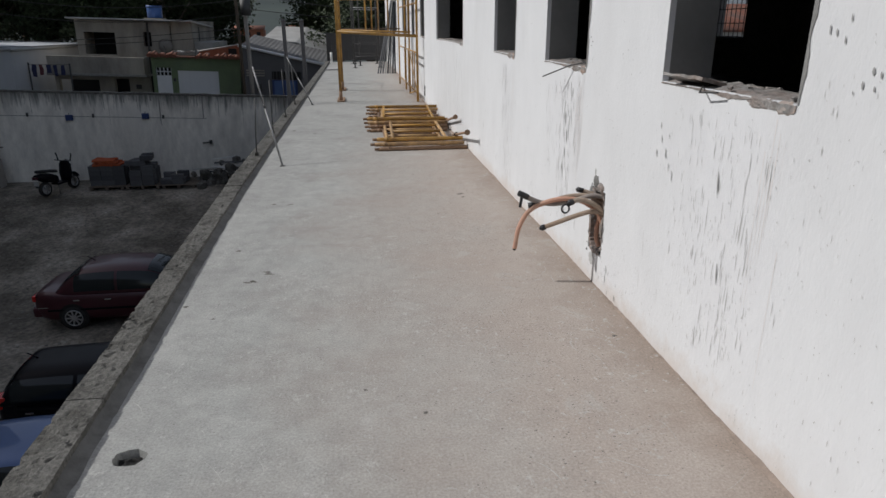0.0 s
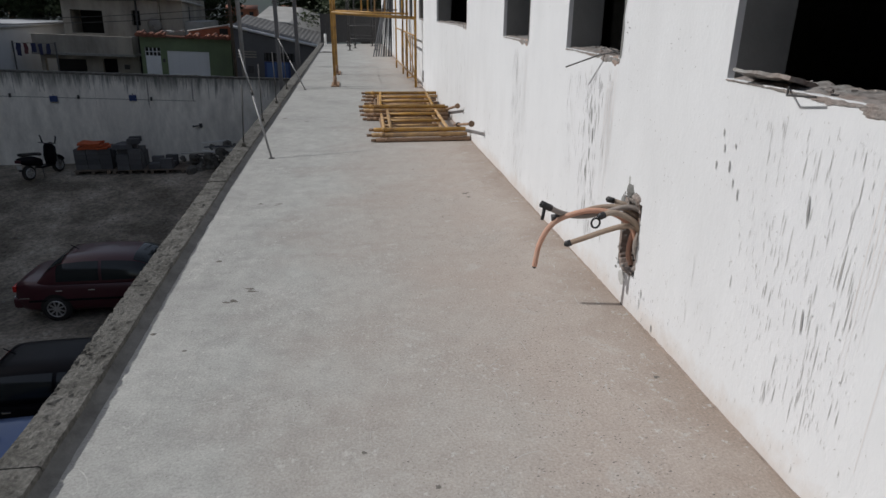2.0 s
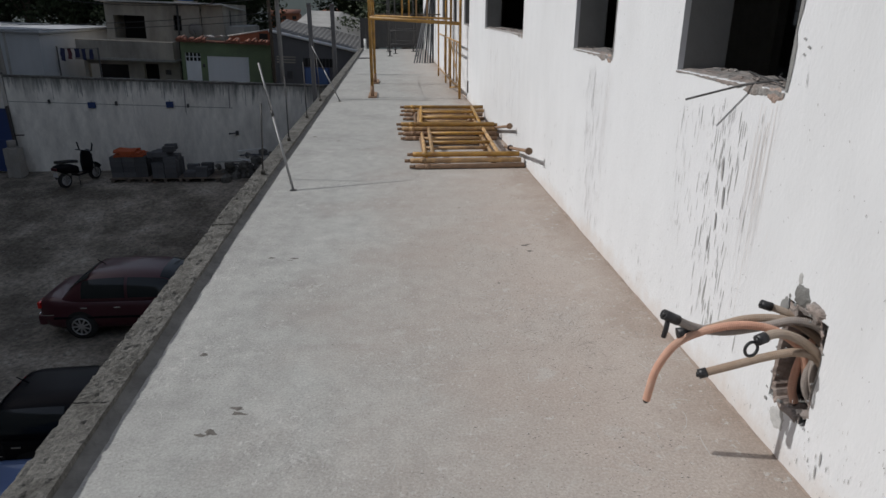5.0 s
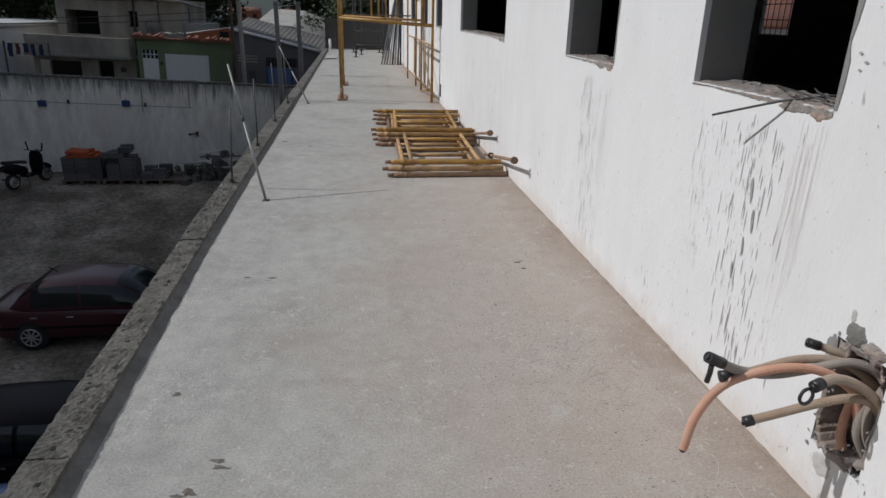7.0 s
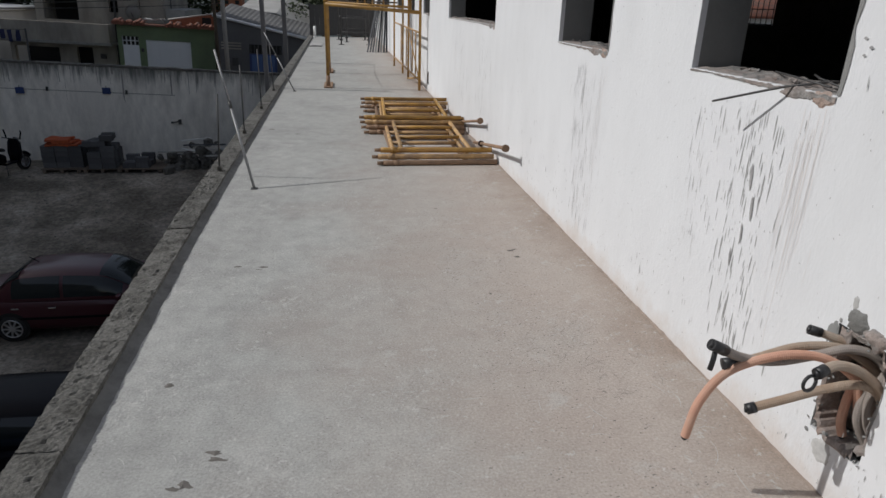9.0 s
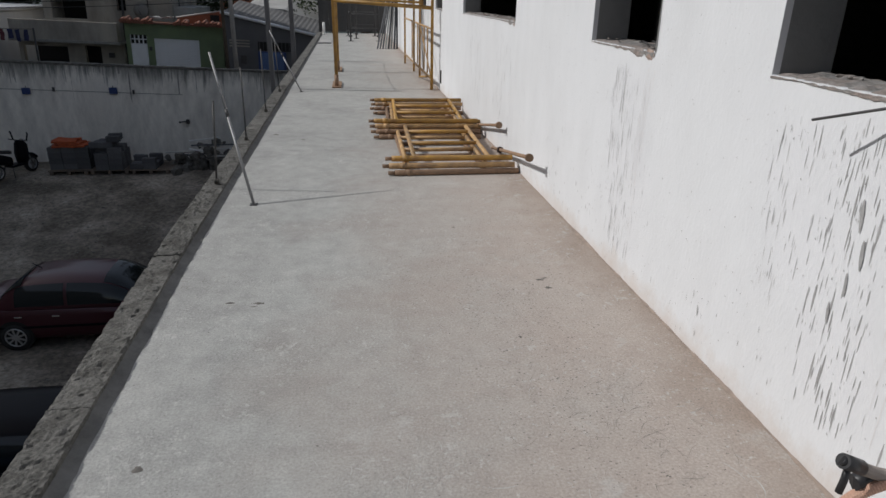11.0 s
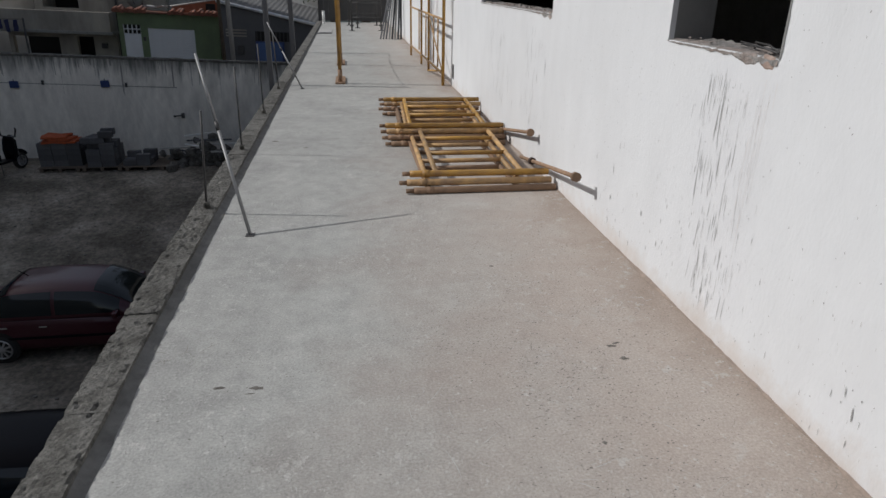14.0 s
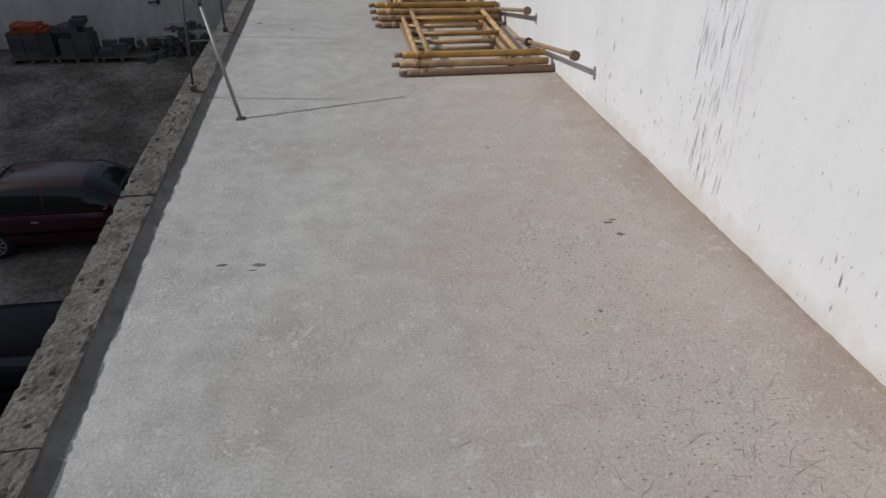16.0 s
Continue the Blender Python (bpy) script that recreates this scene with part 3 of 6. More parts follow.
def kerb():
    k = thing("kerb", (0, 0, 0), "rough dirty concrete upstand along the terrace edge", "kerb", kind="structure")
    y, i = NEAR_Y, 0
    ends = [NEAR_Y + 0.775 * n for n in range(100)]
    for y in ends:
        if y > FAR_Y:
            break
        near = 0 < y < 14
        bm = grid_box(0, 1, y + 0.003, min(y + 0.771, FAR_Y), -0.31, 1.0, 12 if near else 3, 72 if near else 8, 3)
        rnd = random.Random(i)
        dz = rnd.uniform(-0.003, 0.003)
        for v in bm.verts:
            outer, inner, high = kerb_line(v.co.y)
            top, edge = v.co.z > 0.9, v.co.x < 0.01 or v.co.x > 0.99
            v.co.x = outer + (inner - outer) * v.co.x
            v.co.z = v.co.z if v.co.z < 0 else v.co.z * high
            n3 = noise.noise(v.co * 60)
            pit = max(0.0, noise.noise(Vector((v.co.x * 30, v.co.y * 19, 3.0))) + 0.5 * noise.noise(Vector((v.co.x * 70, v.co.y * 60, 1.0))) - 0.32)
            chip = max(0.0, noise.noise(Vector((v.co.x * 5, v.co.y * 16, 7.0))) - 0.15)
            if top:
                rubbly = max(0.0, noise.noise(Vector((v.co.x * 3, v.co.y * 2.3, 11.0))) + 0.12)
                v.co.z += dz + (0.003 + 0.013 * rubbly) * n3 - 0.026 * pit - (0.020 * chip if edge else 0)
            v.co.x += (0.003 * noise.noise(v.co * 9 + Vector((5, 0, 0))) + 0.0015 * n3) * (1 if edge else 0.3)
            if top and edge:
                v.co.x += 0.012 * chip * (1 if v.co.x < (outer + inner) / 2 else -1)
        part("kerb_block", bm, "kerb", k)
        i += 1


kerb()


def haunch():
    """Dark strip up the upstand's inner side, shaped as mortar, standing in for shade."""
    bm = bmesh.new()
    rows = []
    n = 900
    for i in range(n + 1):
        y = NEAR_Y + (FAR_Y - NEAR_Y - 0.02) * i / n
        outer, inner, high = kerb_line(y)
        a = 0.05 + 0.010 * noise.noise(Vector((y * 5, 0, 2))) + 0.005 * noise.noise(Vector((y * 23, 4, 2)))
        h = high * (0.55 + 0.15 * noise.noise(Vector((y * 3, 8, 1))))
        rows.append([bm.verts.new(c) for c in ((inner - 0.012, y, h), (inner + 0.006, y, h * 0.9), (inner + a * 0.35, y, h * 0.32), (inner + a * 0.8, y, 0.005), (inner + a, y, 0.0006))])
    for p, q in zip(rows, rows[1:]):
        for k in range(4):
            bm.faces.new((p[k], p[k + 1], q[k + 1], q[k])).smooth = True
    bmesh.ops.recalc_face_normals(bm, faces=bm.faces)
    return bm


solid("kerb_shade_strip", haunch(), "haunch", "rough dark strip standing in for the shade along the upstand", "mortar", "structure")


def iron_rod(x, y, h, lean):
    r = thing("reinforcing_rod", (x, y, 0.07), "thin rusty upright iron rod standing in the concrete upstand", "rod", "rods along the kerb")
    part("rod", b_tube(bmesh.new(), [(0, 0, 0), (lean * 0.5, 0.004, h / 2), (lean, 0, h)], 0.008, 8), "dark_steel", r)
    part("mortar_collar", rough(b_tube(bmesh.new(), [(0, 0, -0.02), (0, 0, 0.015), (0, 0, 0.022)], 0.024, 10), 0.006, 40), "kerb", r)


for y, h, lean in ((8.2, 0.66, 0.045), (9.9, 0.74, 0.01), (11.7, 0.78, 0.0), (13.6, 0.75, -0.02)):
    iron_rod(-1.185, y, h, lean)


def terrace_post(x, y, top, w, label):
    p = thing("post", (x, y, -0.9), label, "post", "posts outside the terrace")
    part("shaft", box(-w / 2, w / 2, -w / 2, w / 2, 0, top + 0.9, 0.008), "house_dark", p)
    part("wire_tie", b_tube(bmesh.new(), [((w * 0.72) * math.cos(a), (w * 0.72) * math.sin(a) , top + 0.85) for a in np.linspace(0, 6.28, 12)], 0.004, 5), "rust", p)
    part("bracket", box(w / 2, w / 2 + 0.03, -0.03, 0.03, 0.3, 0.36), "dark_steel", p)


terrace_post(-1.36, 14.3, 1.68, 0.075, "weathered grey post rising beside the terrace")
terrace_post(-1.38, 19.3, 1.72, 0.10, "weathered grey post rising beside the terrace")


def prop(base, top, label):
    """A slim galvanised pole leaning over the edge, with its plug end and its nail plate."""
    b, t = Vector(base), Vector(top)
    p = thing("leaning_pole", base, label, "pole", "leaning poles")
    d = t - b
    part("outer_tube", tube((0, 0, 0.004), d * 0.62, 0.0115, 12), "steel", p)
    part("inner_tube", tube(d * 0.6, d, 0.0092, 12), "steel", p)
    part("collar", tube(d * 0.6 - d.normalized() * 0.03, d * 0.6 + d.normalized() * 0.03, 0.0138, 12), "dark_steel", p)
    part("foot", box(-0.028, 0.028, -0.028, 0.028, 0, 0.006), "dark_steel", p)


prop((-0.83, 7.74, 0), (-1.14, 8.27, 1.09), "galvanised pole leaning outward from the terrace floor")
prop((-0.863, 13.9, 0), (-1.34, 14.2, 0.95), "galvanised pole leaning against a grey post")


# ---- scaffold frames stacked on the floor ----
def lying_frame(x, y, z, length, depth, tint, tilt, shift=0.0, name_note=""):
    """A frame lying flat: two long legs, two stringers between them and a middle rung."""
    f = thing("scaffold_section", (x, y, z), name_note or "yellow tubular scaffold frame lying flat in a stack", "scaffold frame", "stacked scaffold sections", rz=tilt)
    R = 0.0265
    for yy in (0, depth):
        part("leg", b_tube(bmesh.new(), [(shift, yy, 0), (shift + 0.05, yy, 0), (shift + 0.052, yy, 0), (length, yy, 0)], R, 12), tint, f)
        part("coupling_pin", tube((shift - 0.06, yy, 0), (shift, yy, 0), 0.018, 10), "brown_tube", f)
        part("collar", tube((shift + 0.10, yy, 0), (shift + 0.16, yy, 0), R + 0.004, 12), tint, f)
    off = (z - 0.104) * 0.85
    for xx in (0.19 + off, length - 0.24 + off):
        part("stringer", tube((xx, R * 0.8, 0), (xx, depth - R * 0.8, 0), 0.022, 12), "pale_tube" if tint == "yellow" and y < 9 else tint, f)
    for k in (0.36, 0.68):
        part("rung", tube((0.19 + off, depth * k, 0.0), (length - 0.24 + off, depth * k, 0.0), 0.020, 10), tint, f)


# near stack, then far stack
lying_frame(0.32, 8.50, 0.026, 1.15, 1.78, "brown_tube", 0.0, 0.0, "muddy brown scaffold frame at the bottom of the stack")
lying_frame(0.27, 8.55, 0.078, 1.17, 1.80, "pale_tube", -1.0, 0.0, "faded worn scaffold frame in a stack")
lying_frame(0.30, 8.62, 0.130, 1.13, 1.80, "yellow", -1.5, 0.0)
lying_frame(0.25, 10.08, 0.026, 1.17, 1.58, "brown_tube", -2.0, 0.0, "muddy brown scaffold frame at the bottom of the stack")
lying_frame(0.22, 10.13, 0.078, 1.20, 1.58, "brown_tube", -1.5, 0.0, "muddy brown scaffold frame in a stack")
lying_frame(0.20, 10.22, 0.182, 1.20, 1.56, "yellow", -2.5, 0.0)
lying_frame(0.21, 10.18, 0.130, 1.20, 1.57, "pale_tube", -2.5, 0.0, "faded worn scaffold frame in a stack")


def loose_brace(p, q, label):
    b, t = Vector(p), Vector(q)
    g = thing("scaffold_jack", p, label, "scaffold jack", "jacks behind the stack")
    d = t - b
    n = d.normalized()
    part("spindle", tube((0, 0, 0), d, 0.016, 12), "brown_tube", g)
    part("nut", b_tube(bmesh.new(), [d - n * 0.002, d + n * 0.045], 0.034, 8), "brown_tube", g, "brown end nut")
    part("foot_nut", b_tube(bmesh.new(), [d * 0.25, d * 0.25 + n * 0.05], 0.032, 8), "rust", g)


loose_brace((1.42, 9.4, 0.04), (1.345, 7.74, 0.335), "worn tube with an end nut lying across stacked frames")
loose_brace((1.435, 10.75, 0.03), (1.41, 9.13, 0.33), "worn tube with an end nut lying across stacked frames")


# ---- conduits hanging out of the wall ----
def conduit_bundle():
    g = thing("conduit_bundle", (1.5, 3.8, 0.2), "bundle of corrugated electrical conduits hanging out of a broken wall hole", "conduits")
    O = Vector((1.5, 3.8, 0.2))

    def out(q):
        """Draws the loose ends further out over the floor."""
        q = Vector(q)
        k = min(1.1, max(0.0, (1.49 - q.x) / 0.40))
        return q + Vector((-0.042, -0.06, 0.036)) * k + Vector((0, 0.02, 0)) * (1 - min(1.0, k)) - O

    def hose(points, r, material, label, tape=None):
        pts = spline([out(q) for q in points], 0.003)
        h = part("conduit", b_tube(bmesh.new(), pts, r * 0.88, 12, ribs=0.0012), material, g, label)
        e, d = pts[-1], (pts[-1] - pts[-6]).normalized()
        part("cable_end", b_tube(bmesh.new(), [e - d * 0.01, e + d * 0.004, e + d * 0.007 + Vector((0, 0.002, 0))], r * 0.72, 9), "tape", h)
        if tape:
            part("tape", b_tube(bmesh.new(), [e - d * tape, e + d * 0.004], r + 0.0018, 12), "tape", h)
        return h
    hose([(1.60, 3.80, 0.22), (1.545, 3.80, 0.30), (1.50, 3.80, 0.44), (1.44, 3.82, 0.50), (1.36, 3.86, 0.525), (1.25, 3.90, 0.51), (1.13, 3.945, 0.44), (1.07, 3.97, 0.32), (1.05, 3.98, 0.18)],
         0.0155, "orange_hose", "orange corrugated conduit")
    hose([(1.62, 3.74, 0.24), (1.56, 3.72, 0.36), (1.50, 3.73, 0.46), (1.44, 3.76, 0.475), (1.36, 3.80, 0.44), (1.27, 3.84, 0.39), (1.18, 3.88, 0.34)],
         0.0155, "beige_hose", "dusty beige conduit", 0.025)
    hose([(1.63, 3.76, 0.40), (1.55, 3.79, 0.53), (1.47, 3.83, 0.555), (1.38, 3.87, 0.52), (1.27, 3.91, 0.485), (1.17, 3.94, 0.49), (1.06, 3.95, 0.54)],
         0.0165, "grey_hose", "grey conduit bound with black tape", 0.06)
    hose([(1.63, 3.78, 0.40), (1.54, 3.82, 0.50), (1.45, 3.86, 0.545), (1.34, 3.91, 0.53), (1.22, 3.945, 0.48), (1.13, 3.96, 0.455)],
         0.0155, "beige_hose", "beige conduit bound with black tape", 0.05)
    hose([(1.62, 3.80, 0.50), (1.54, 3.86, 0.535), (1.46, 3.92, 0.555), (1.41, 3.95, 0.565)], 0.0145, "beige_hose", "short beige stub", 0.035)
    hose([(1.60, 3.72, 0.22), (1.55, 3.71, 0.34), (1.50, 3.72, 0.47), (1.43, 3.75, 0.53), (1.36, 3.77, 0.545), (1.30, 3.77, 0.525)],
         0.0165, "beige_hose", "beige conduit with a black cable loop", 0.03)
    hose([(1.60, 3.76, 0.23), (1.54, 3.76, 0.32), (1.52, 3.76, 0.42), (1.55, 3.76, 0.50)], 0.017, "grey_hose", "grey conduit inside the hole")
    hose([(1.57, 3.78, 0.23), (1.52, 3.785, 0.33), (1.53, 3.79, 0.45)], 0.016, "grey_hose", "grey conduit inside the hole")
    hose([(1.56, 3.83, 0.50), (1.515, 3.83, 0.40), (1.50, 3.82, 0.30), (1.52, 3.82, 0.235)], 0.0155, "orange_hose", "orange corrugated conduit")
    loop = [(1.285 + 0.022 * math.cos(a), 3.775, 0.49 + 0.026 * math.sin(a)) for a in np.linspace(0.4, 6.6, 16)]
    part("cable_loop", b_tube(bmesh.new(), [out(q) for q in loop], 0.0055, 7), "tape", g)
    part("tape_tail", b_tube(bmesh.new(), [out(q) for q in ((1.075, 3.95, 0.53), (1.07, 3.945, 0.49), (1.065, 3.945, 0.455))], 0.009, 6), "tape", g)
    part("tape_bunch", rough(b_tube(bmesh.new(), [out(q) for q in ((1.19, 3.95, 0.475), (1.15, 3.955, 0.465), (1.12, 3.96, 0.46))], 0.018, 8), 0.008, 50), "tape", g)


conduit_bundle()


def lump_ring(y0, y1, z0, z1, seed, n=70):
    """Ragged mortar crumbling round an opening, standing just proud of the wall."""
    bm = bmesh.new()
    rnd = random.Random(seed)
    for k in range(n):
        t = rnd.random() * 4
        s, u = int(t), t % 1
        y, z = ((y0 + (y1 - y0) * u, z0), (y1, z0 + (z1 - z0) * u), (y0 + (y1 - y0) * u, z1), (y0, z0 + (z1 - z0) * u))[s]
        r = rnd.uniform(0.003, 0.009)
        res = bmesh.ops.create_icosphere(bm, subdivisions=1, radius=r)
        m = Matrix.Translation((WALL_X + rnd.uniform(-0.001, 0.03), y + rnd.gauss(0, 0.011), z + rnd.gauss(0, 0.011))) @ Euler((rnd.random() * 6, rnd.random() * 6, 0)).to_matrix().to_4x4() @ Matrix.Diagonal((0.8, rnd.uniform(0.6, 1.5), rnd.uniform(0.6, 1.4), 1))
        bmesh.ops.transform(bm, matrix=m, verts=res["verts"])
    return rough(bm, 0.006, 45, seed)


solid("broken_mortar", lump_ring(HOLE_Y[0], HOLE_Y[1], HOLE_Z0, HOLE_Z1, 3, 130), "cement", "crumbled mortar round the conduit hole", "mortar", "stuff")


def hole_rim():
    """Hacked plaster round the hole, its inner and outer edges ragged."""
    bm = bmesh.new()
    n = 64
    rows = []
    for k in range(n):
        a = 2 * math.pi * k / n
        c, s = math.cos(a), math.sin(a)
        cu, su = math.copysign(abs(c) ** 0.6, c), math.copysign(abs(s) ** 0.6, s)
        j = 1 + 0.16 * noise.noise(Vector((c * 3, s * 3, 1))) + 0.10 * noise.noise(Vector((c * 9, s * 9, 2)))
        o = 1.10 + 0.12 * noise.noise(Vector((c * 4, s * 4, 6))) + 0.12 * noise.noise(Vector((c * 11, s * 11, 8)))
        rows.append([bm.verts.new(q) for q in ((WALL_X + 0.07, 3.832 + 0.095 * j * cu, 0.40 + 0.175 * j * su), (WALL_X + 0.004, 3.832 + 0.10 * j * cu, 0.40 + 0.182 * j * su),
                                               (WALL_X - 0.004, 3.832 + 0.105 * (j + o) / 2 * cu, 0.40 + 0.19 * (j + o) / 2 * su), (WALL_X + 0.0005, 3.832 + 0.105 * o * cu, 0.40 + 0.19 * o * su))])
    for p, q in zip(rows, rows[1:] + rows[:1]):
        for k in range(3):
            bm.faces.new((p[k], q[k], q[k + 1], p[k + 1]))
    b = grid_box(WALL_X + 0.13, WALL_X + 0.17, HOLE_Y[0] - 0.015, HOLE_Y[1] + 0.015, HOLE_Z0 - 0.015, HOLE_Z1 + 0.015, 1, 10, 16)
    rough(b, 0.03, 18)
    me = bpy.data.meshes.new("tmp")
    b.to_mesh(me)
    b.free()
    bm.from_mesh(me)
    bpy.data.meshes.remove(me)
    return bm


solid("hacked_plaster", hole_rim(), "mortar", "hacked grey plaster edge of the conduit hole", "plaster", "structure")


def patch(name, cy, cz, ry, rz, seed, material, label, proud=0.006):
    """An uneven dab of mortar on the wall."""
    bm = bmesh.new()
    c = bm.verts.new((WALL_X - proud * 1.6, cy, cz))
    n = 40
    mid, out = [], []
    for k in range(n):
        a = 2 * math.pi * k / n
        r = 1 + 0.35 * noise.noise(Vector((math.cos(a) * 1.6, math.sin(a) * 1.6, seed))) + 0.2 * noise.noise(Vector((math.cos(a) * 5, math.sin(a) * 5, seed + 3)))
        mid.append(bm.verts.new((WALL_X - proud * (1 + 0.5 * noise.noise(Vector((k, seed, 0)))), cy + ry * r * 0.7 * math.cos(a), cz + rz * r * 0.7 * math.sin(a))))
        out.append(bm.verts.new((WALL_X + 0.001, cy + ry * r * math.cos(a), cz + rz * r * math.sin(a))))
    for k in range(n):
        q = (k + 1) % n
        bm.faces.new((c, mid[k], mid[q])), bm.faces.new((mid[k], out[k], out[q], mid[q]))
    return solid(name, bm, material, label, "mortar")


patch("mortar_dab", 3.875, 0.635, 0.045, 0.04, 1, "haunch", "grey mortar dab above the conduit hole", 0.009)
patch("mortar_dab", 3.79, 0.62, 0.05, 0.028, 4, "mortar", "broken mortar flake above the conduit hole", 0.010)
patch("mortar_dab", 3.955, 0.55, 0.022, 0.05, 9, "cement", "thin grey mortar smear beside the conduit hole", 0.003)
patch("mortar_dab", 3.90, 0.69, 0.012, 0.025, 12, "splash_pale", "thin pale mortar smear above the conduit hole", 0.002)
patch("mortar_dab", 3.87, 0.145, 0.05, 0.045, 5, "splash_pale", "thin cement smear below the conduit hole", 0.002)


# ---- broken sills ----
def sill(y0, y1, z, seed, deep=0.034):
    """The hacked sill: a lumpy bed of mortar whose front edge is chipped away unevenly."""
    s = thing("broken_sill", (WALL_X, y0, z), "hacked window sill of crumbling grey and reddish mortar", "window sill", "broken sills")
    n = int((y1 - y0) / 0.01)
    bm = bmesh.new()
    rows = []
    for i in range(n + 1):
        y = (y1 - y0) * i / n
        fr = max(0.05, 0.45 + 0.55 * noise.noise(Vector((y * 6, seed, 0))) + 0.3 * noise.noise(Vector((y * 17, seed, 0))) + 0.16 * noise.noise(Vector((y * 46, seed, 0))))
        drop = 0.004 + deep * fr * (1.25 - 0.95 * min(1.0, y / 0.75)) + 0.003 * noise.noise(Vector((y * 90, seed, 4)))
        col = [(-0.0035, y, -drop), (-0.005, y, -0.004 + 0.006 * noise.noise(Vector((y * 30, seed, 1))))]
        for x in (0.05, 0.11, 0.17, 0.236):
            col.append((x, y, 0.006 + 0.014 * noise.noise(Vector((x * 20, y * 20, seed)))))
        rows.append([bm.verts.new(c) for c in col])
    for a, b in zip(rows, rows[1:]):
        for k in range(len(a) - 1):
            bm.faces.new((a[k], b[k], b[k + 1], a[k + 1]))
    part("mortar_bed", bm, "mortar", s)
    rnd = random.Random(seed)
    for k in range(int((y1 - y0) * 9)):
        bm = bmesh.new()
        bmesh.ops.create_icosphere(bm, subdivisions=2, radius=rnd.uniform(0.004, 0.013))
        rough(bm, 0.008, 60, k + seed)
        bmesh.ops.transform(bm, matrix=Matrix.Translation((rnd.uniform(0.02, 0.2), rnd.uniform(0.03, y1 - y0 - 0.03), 0.014)) @ Matrix.Diagonal((1.2, 1.3, 0.6, 1)), verts=bm.verts)
        part("rubble", bm, "mortar", s)


for i, (a, b) in enumerate(WINDOWS[:7]):
    sill(a, b, SILL + 0.035 * (i > 2), i * 3 + 1)


for i, (a, b) in enumerate(WINDOWS[:4]):
    patch("broken_corner", a + 0.06, SILL + 0.035 * (i > 2) - 0.018, 0.055, 0.026, 20 + i, "redmortar", "reddish broken clay at the corner of a window sill", 0.003)
    patch("broken_corner", a + 0.20, SILL + 0.035 * (i > 2) - 0.016, 0.08, 0.024, 30 + i, "mortar", "hacked grey mortar at the edge of a window sill", 0.003)


def jamb_chips(y, z0, z1, seed):
    """The chipped upright edge of an opening."""
    bm = bmesh.new()
    n = 60
    rows = []
    for i in range(n + 1):
        z = z0 + (z1 - z0) * i / n
        w = 0.006 + 0.03 * (abs(noise.noise(Vector((z * 4, seed, 2)))) + 0.5 * abs(noise.noise(Vector((z * 17, seed, 2)))))
        rows.append([bm.verts.new(c) for c in ((WALL_X - 0.003, y - w, z), (WALL_X - 0.003, y - 0.0, z), (WALL_X + 0.04 + 0.01 * noise.noise(Vector((z * 30, seed, 0))), y + 0.004, z))])
    for a, b in zip(rows, rows[1:]):
        for k in range(2):
            bm.faces.new((a[k], b[k], b[k + 1], a[k + 1]))
    return bm


for i, (a, b) in enumerate(WINDOWS[:3]):
    solid("chipped_jamb", jamb_chips(a, SILL, HEAD, i), "cement", "chipped cement edge of a window opening", "window edge", "structure")


def sill_iron(points, label, r=0.005):
    O = Vector(points[0])
    g = thing("bent_rebar", points[0], label, "rebar", "irons on the sills")
    part("bar", b_tube(bmesh.new(), [Vector(p) - O for p in points], r * 0.75, 7), "dark_steel", g)


sill_iron([(1.70, 4.30, 1.31), (1.58, 4.33, 1.315), (1.46, 4.42, 1.285), (1.35, 4.66, 1.20)], "bent iron bar sticking out over a broken sill", 0.006)
sill_iron([(1.72, 4.60, 1.31), (1.6, 4.42, 1.315), (1.52, 4.22, 1.31)], "thin rusty bar lying on a broken sill")
sill_iron([(1.66, 4.75, 1.306), (1.56, 4.50, 1.312), (1.51, 4.25, 1.305)], "thin rusty bar lying on a broken sill")
sill_iron([(1.70, 6.55, 1.31), (1.6, 6.3, 1.318), (1.50, 6.08, 1.31)], "thin rusty bar lying on a broken sill")
sill_iron([(1.66, 6.60, 1.308), (1.55, 6.3, 1.315), (1.51, 6.1, 1.305)], "thin rusty bar lying on a broken sill")
sill_iron([(1.60, 6.50, 1.306), (1.53, 6.2, 1.312), (1.54, 6.07, 1.32)], "thin rusty bar lying on a broken sill")
sill_iron([(1.66, 2.95, 1.30), (1.5, 2.80, 1.295), (1.44, 2.72, 1.275), (1.45, 2.60, 1.285)], "short bent iron sticking out of a broken sill", 0.005)


def sill_slab():
    """A loose flake of mortar lying over the sill edge."""
    bm = grid_box(-0.06, 0.10, -0.13, 0.13, 0, 0.014, 4, 6, 1)
    rough(bm, 0.018, 14, 2)
    ob = solid("mortar_flake", bm, "mortar", "loose mortar flake lying on the broken sill", "mortar flake")
    ob.matrix_basis = pose(1.50, 2.90, 1.305, 0, 14, 10)


sill_slab()


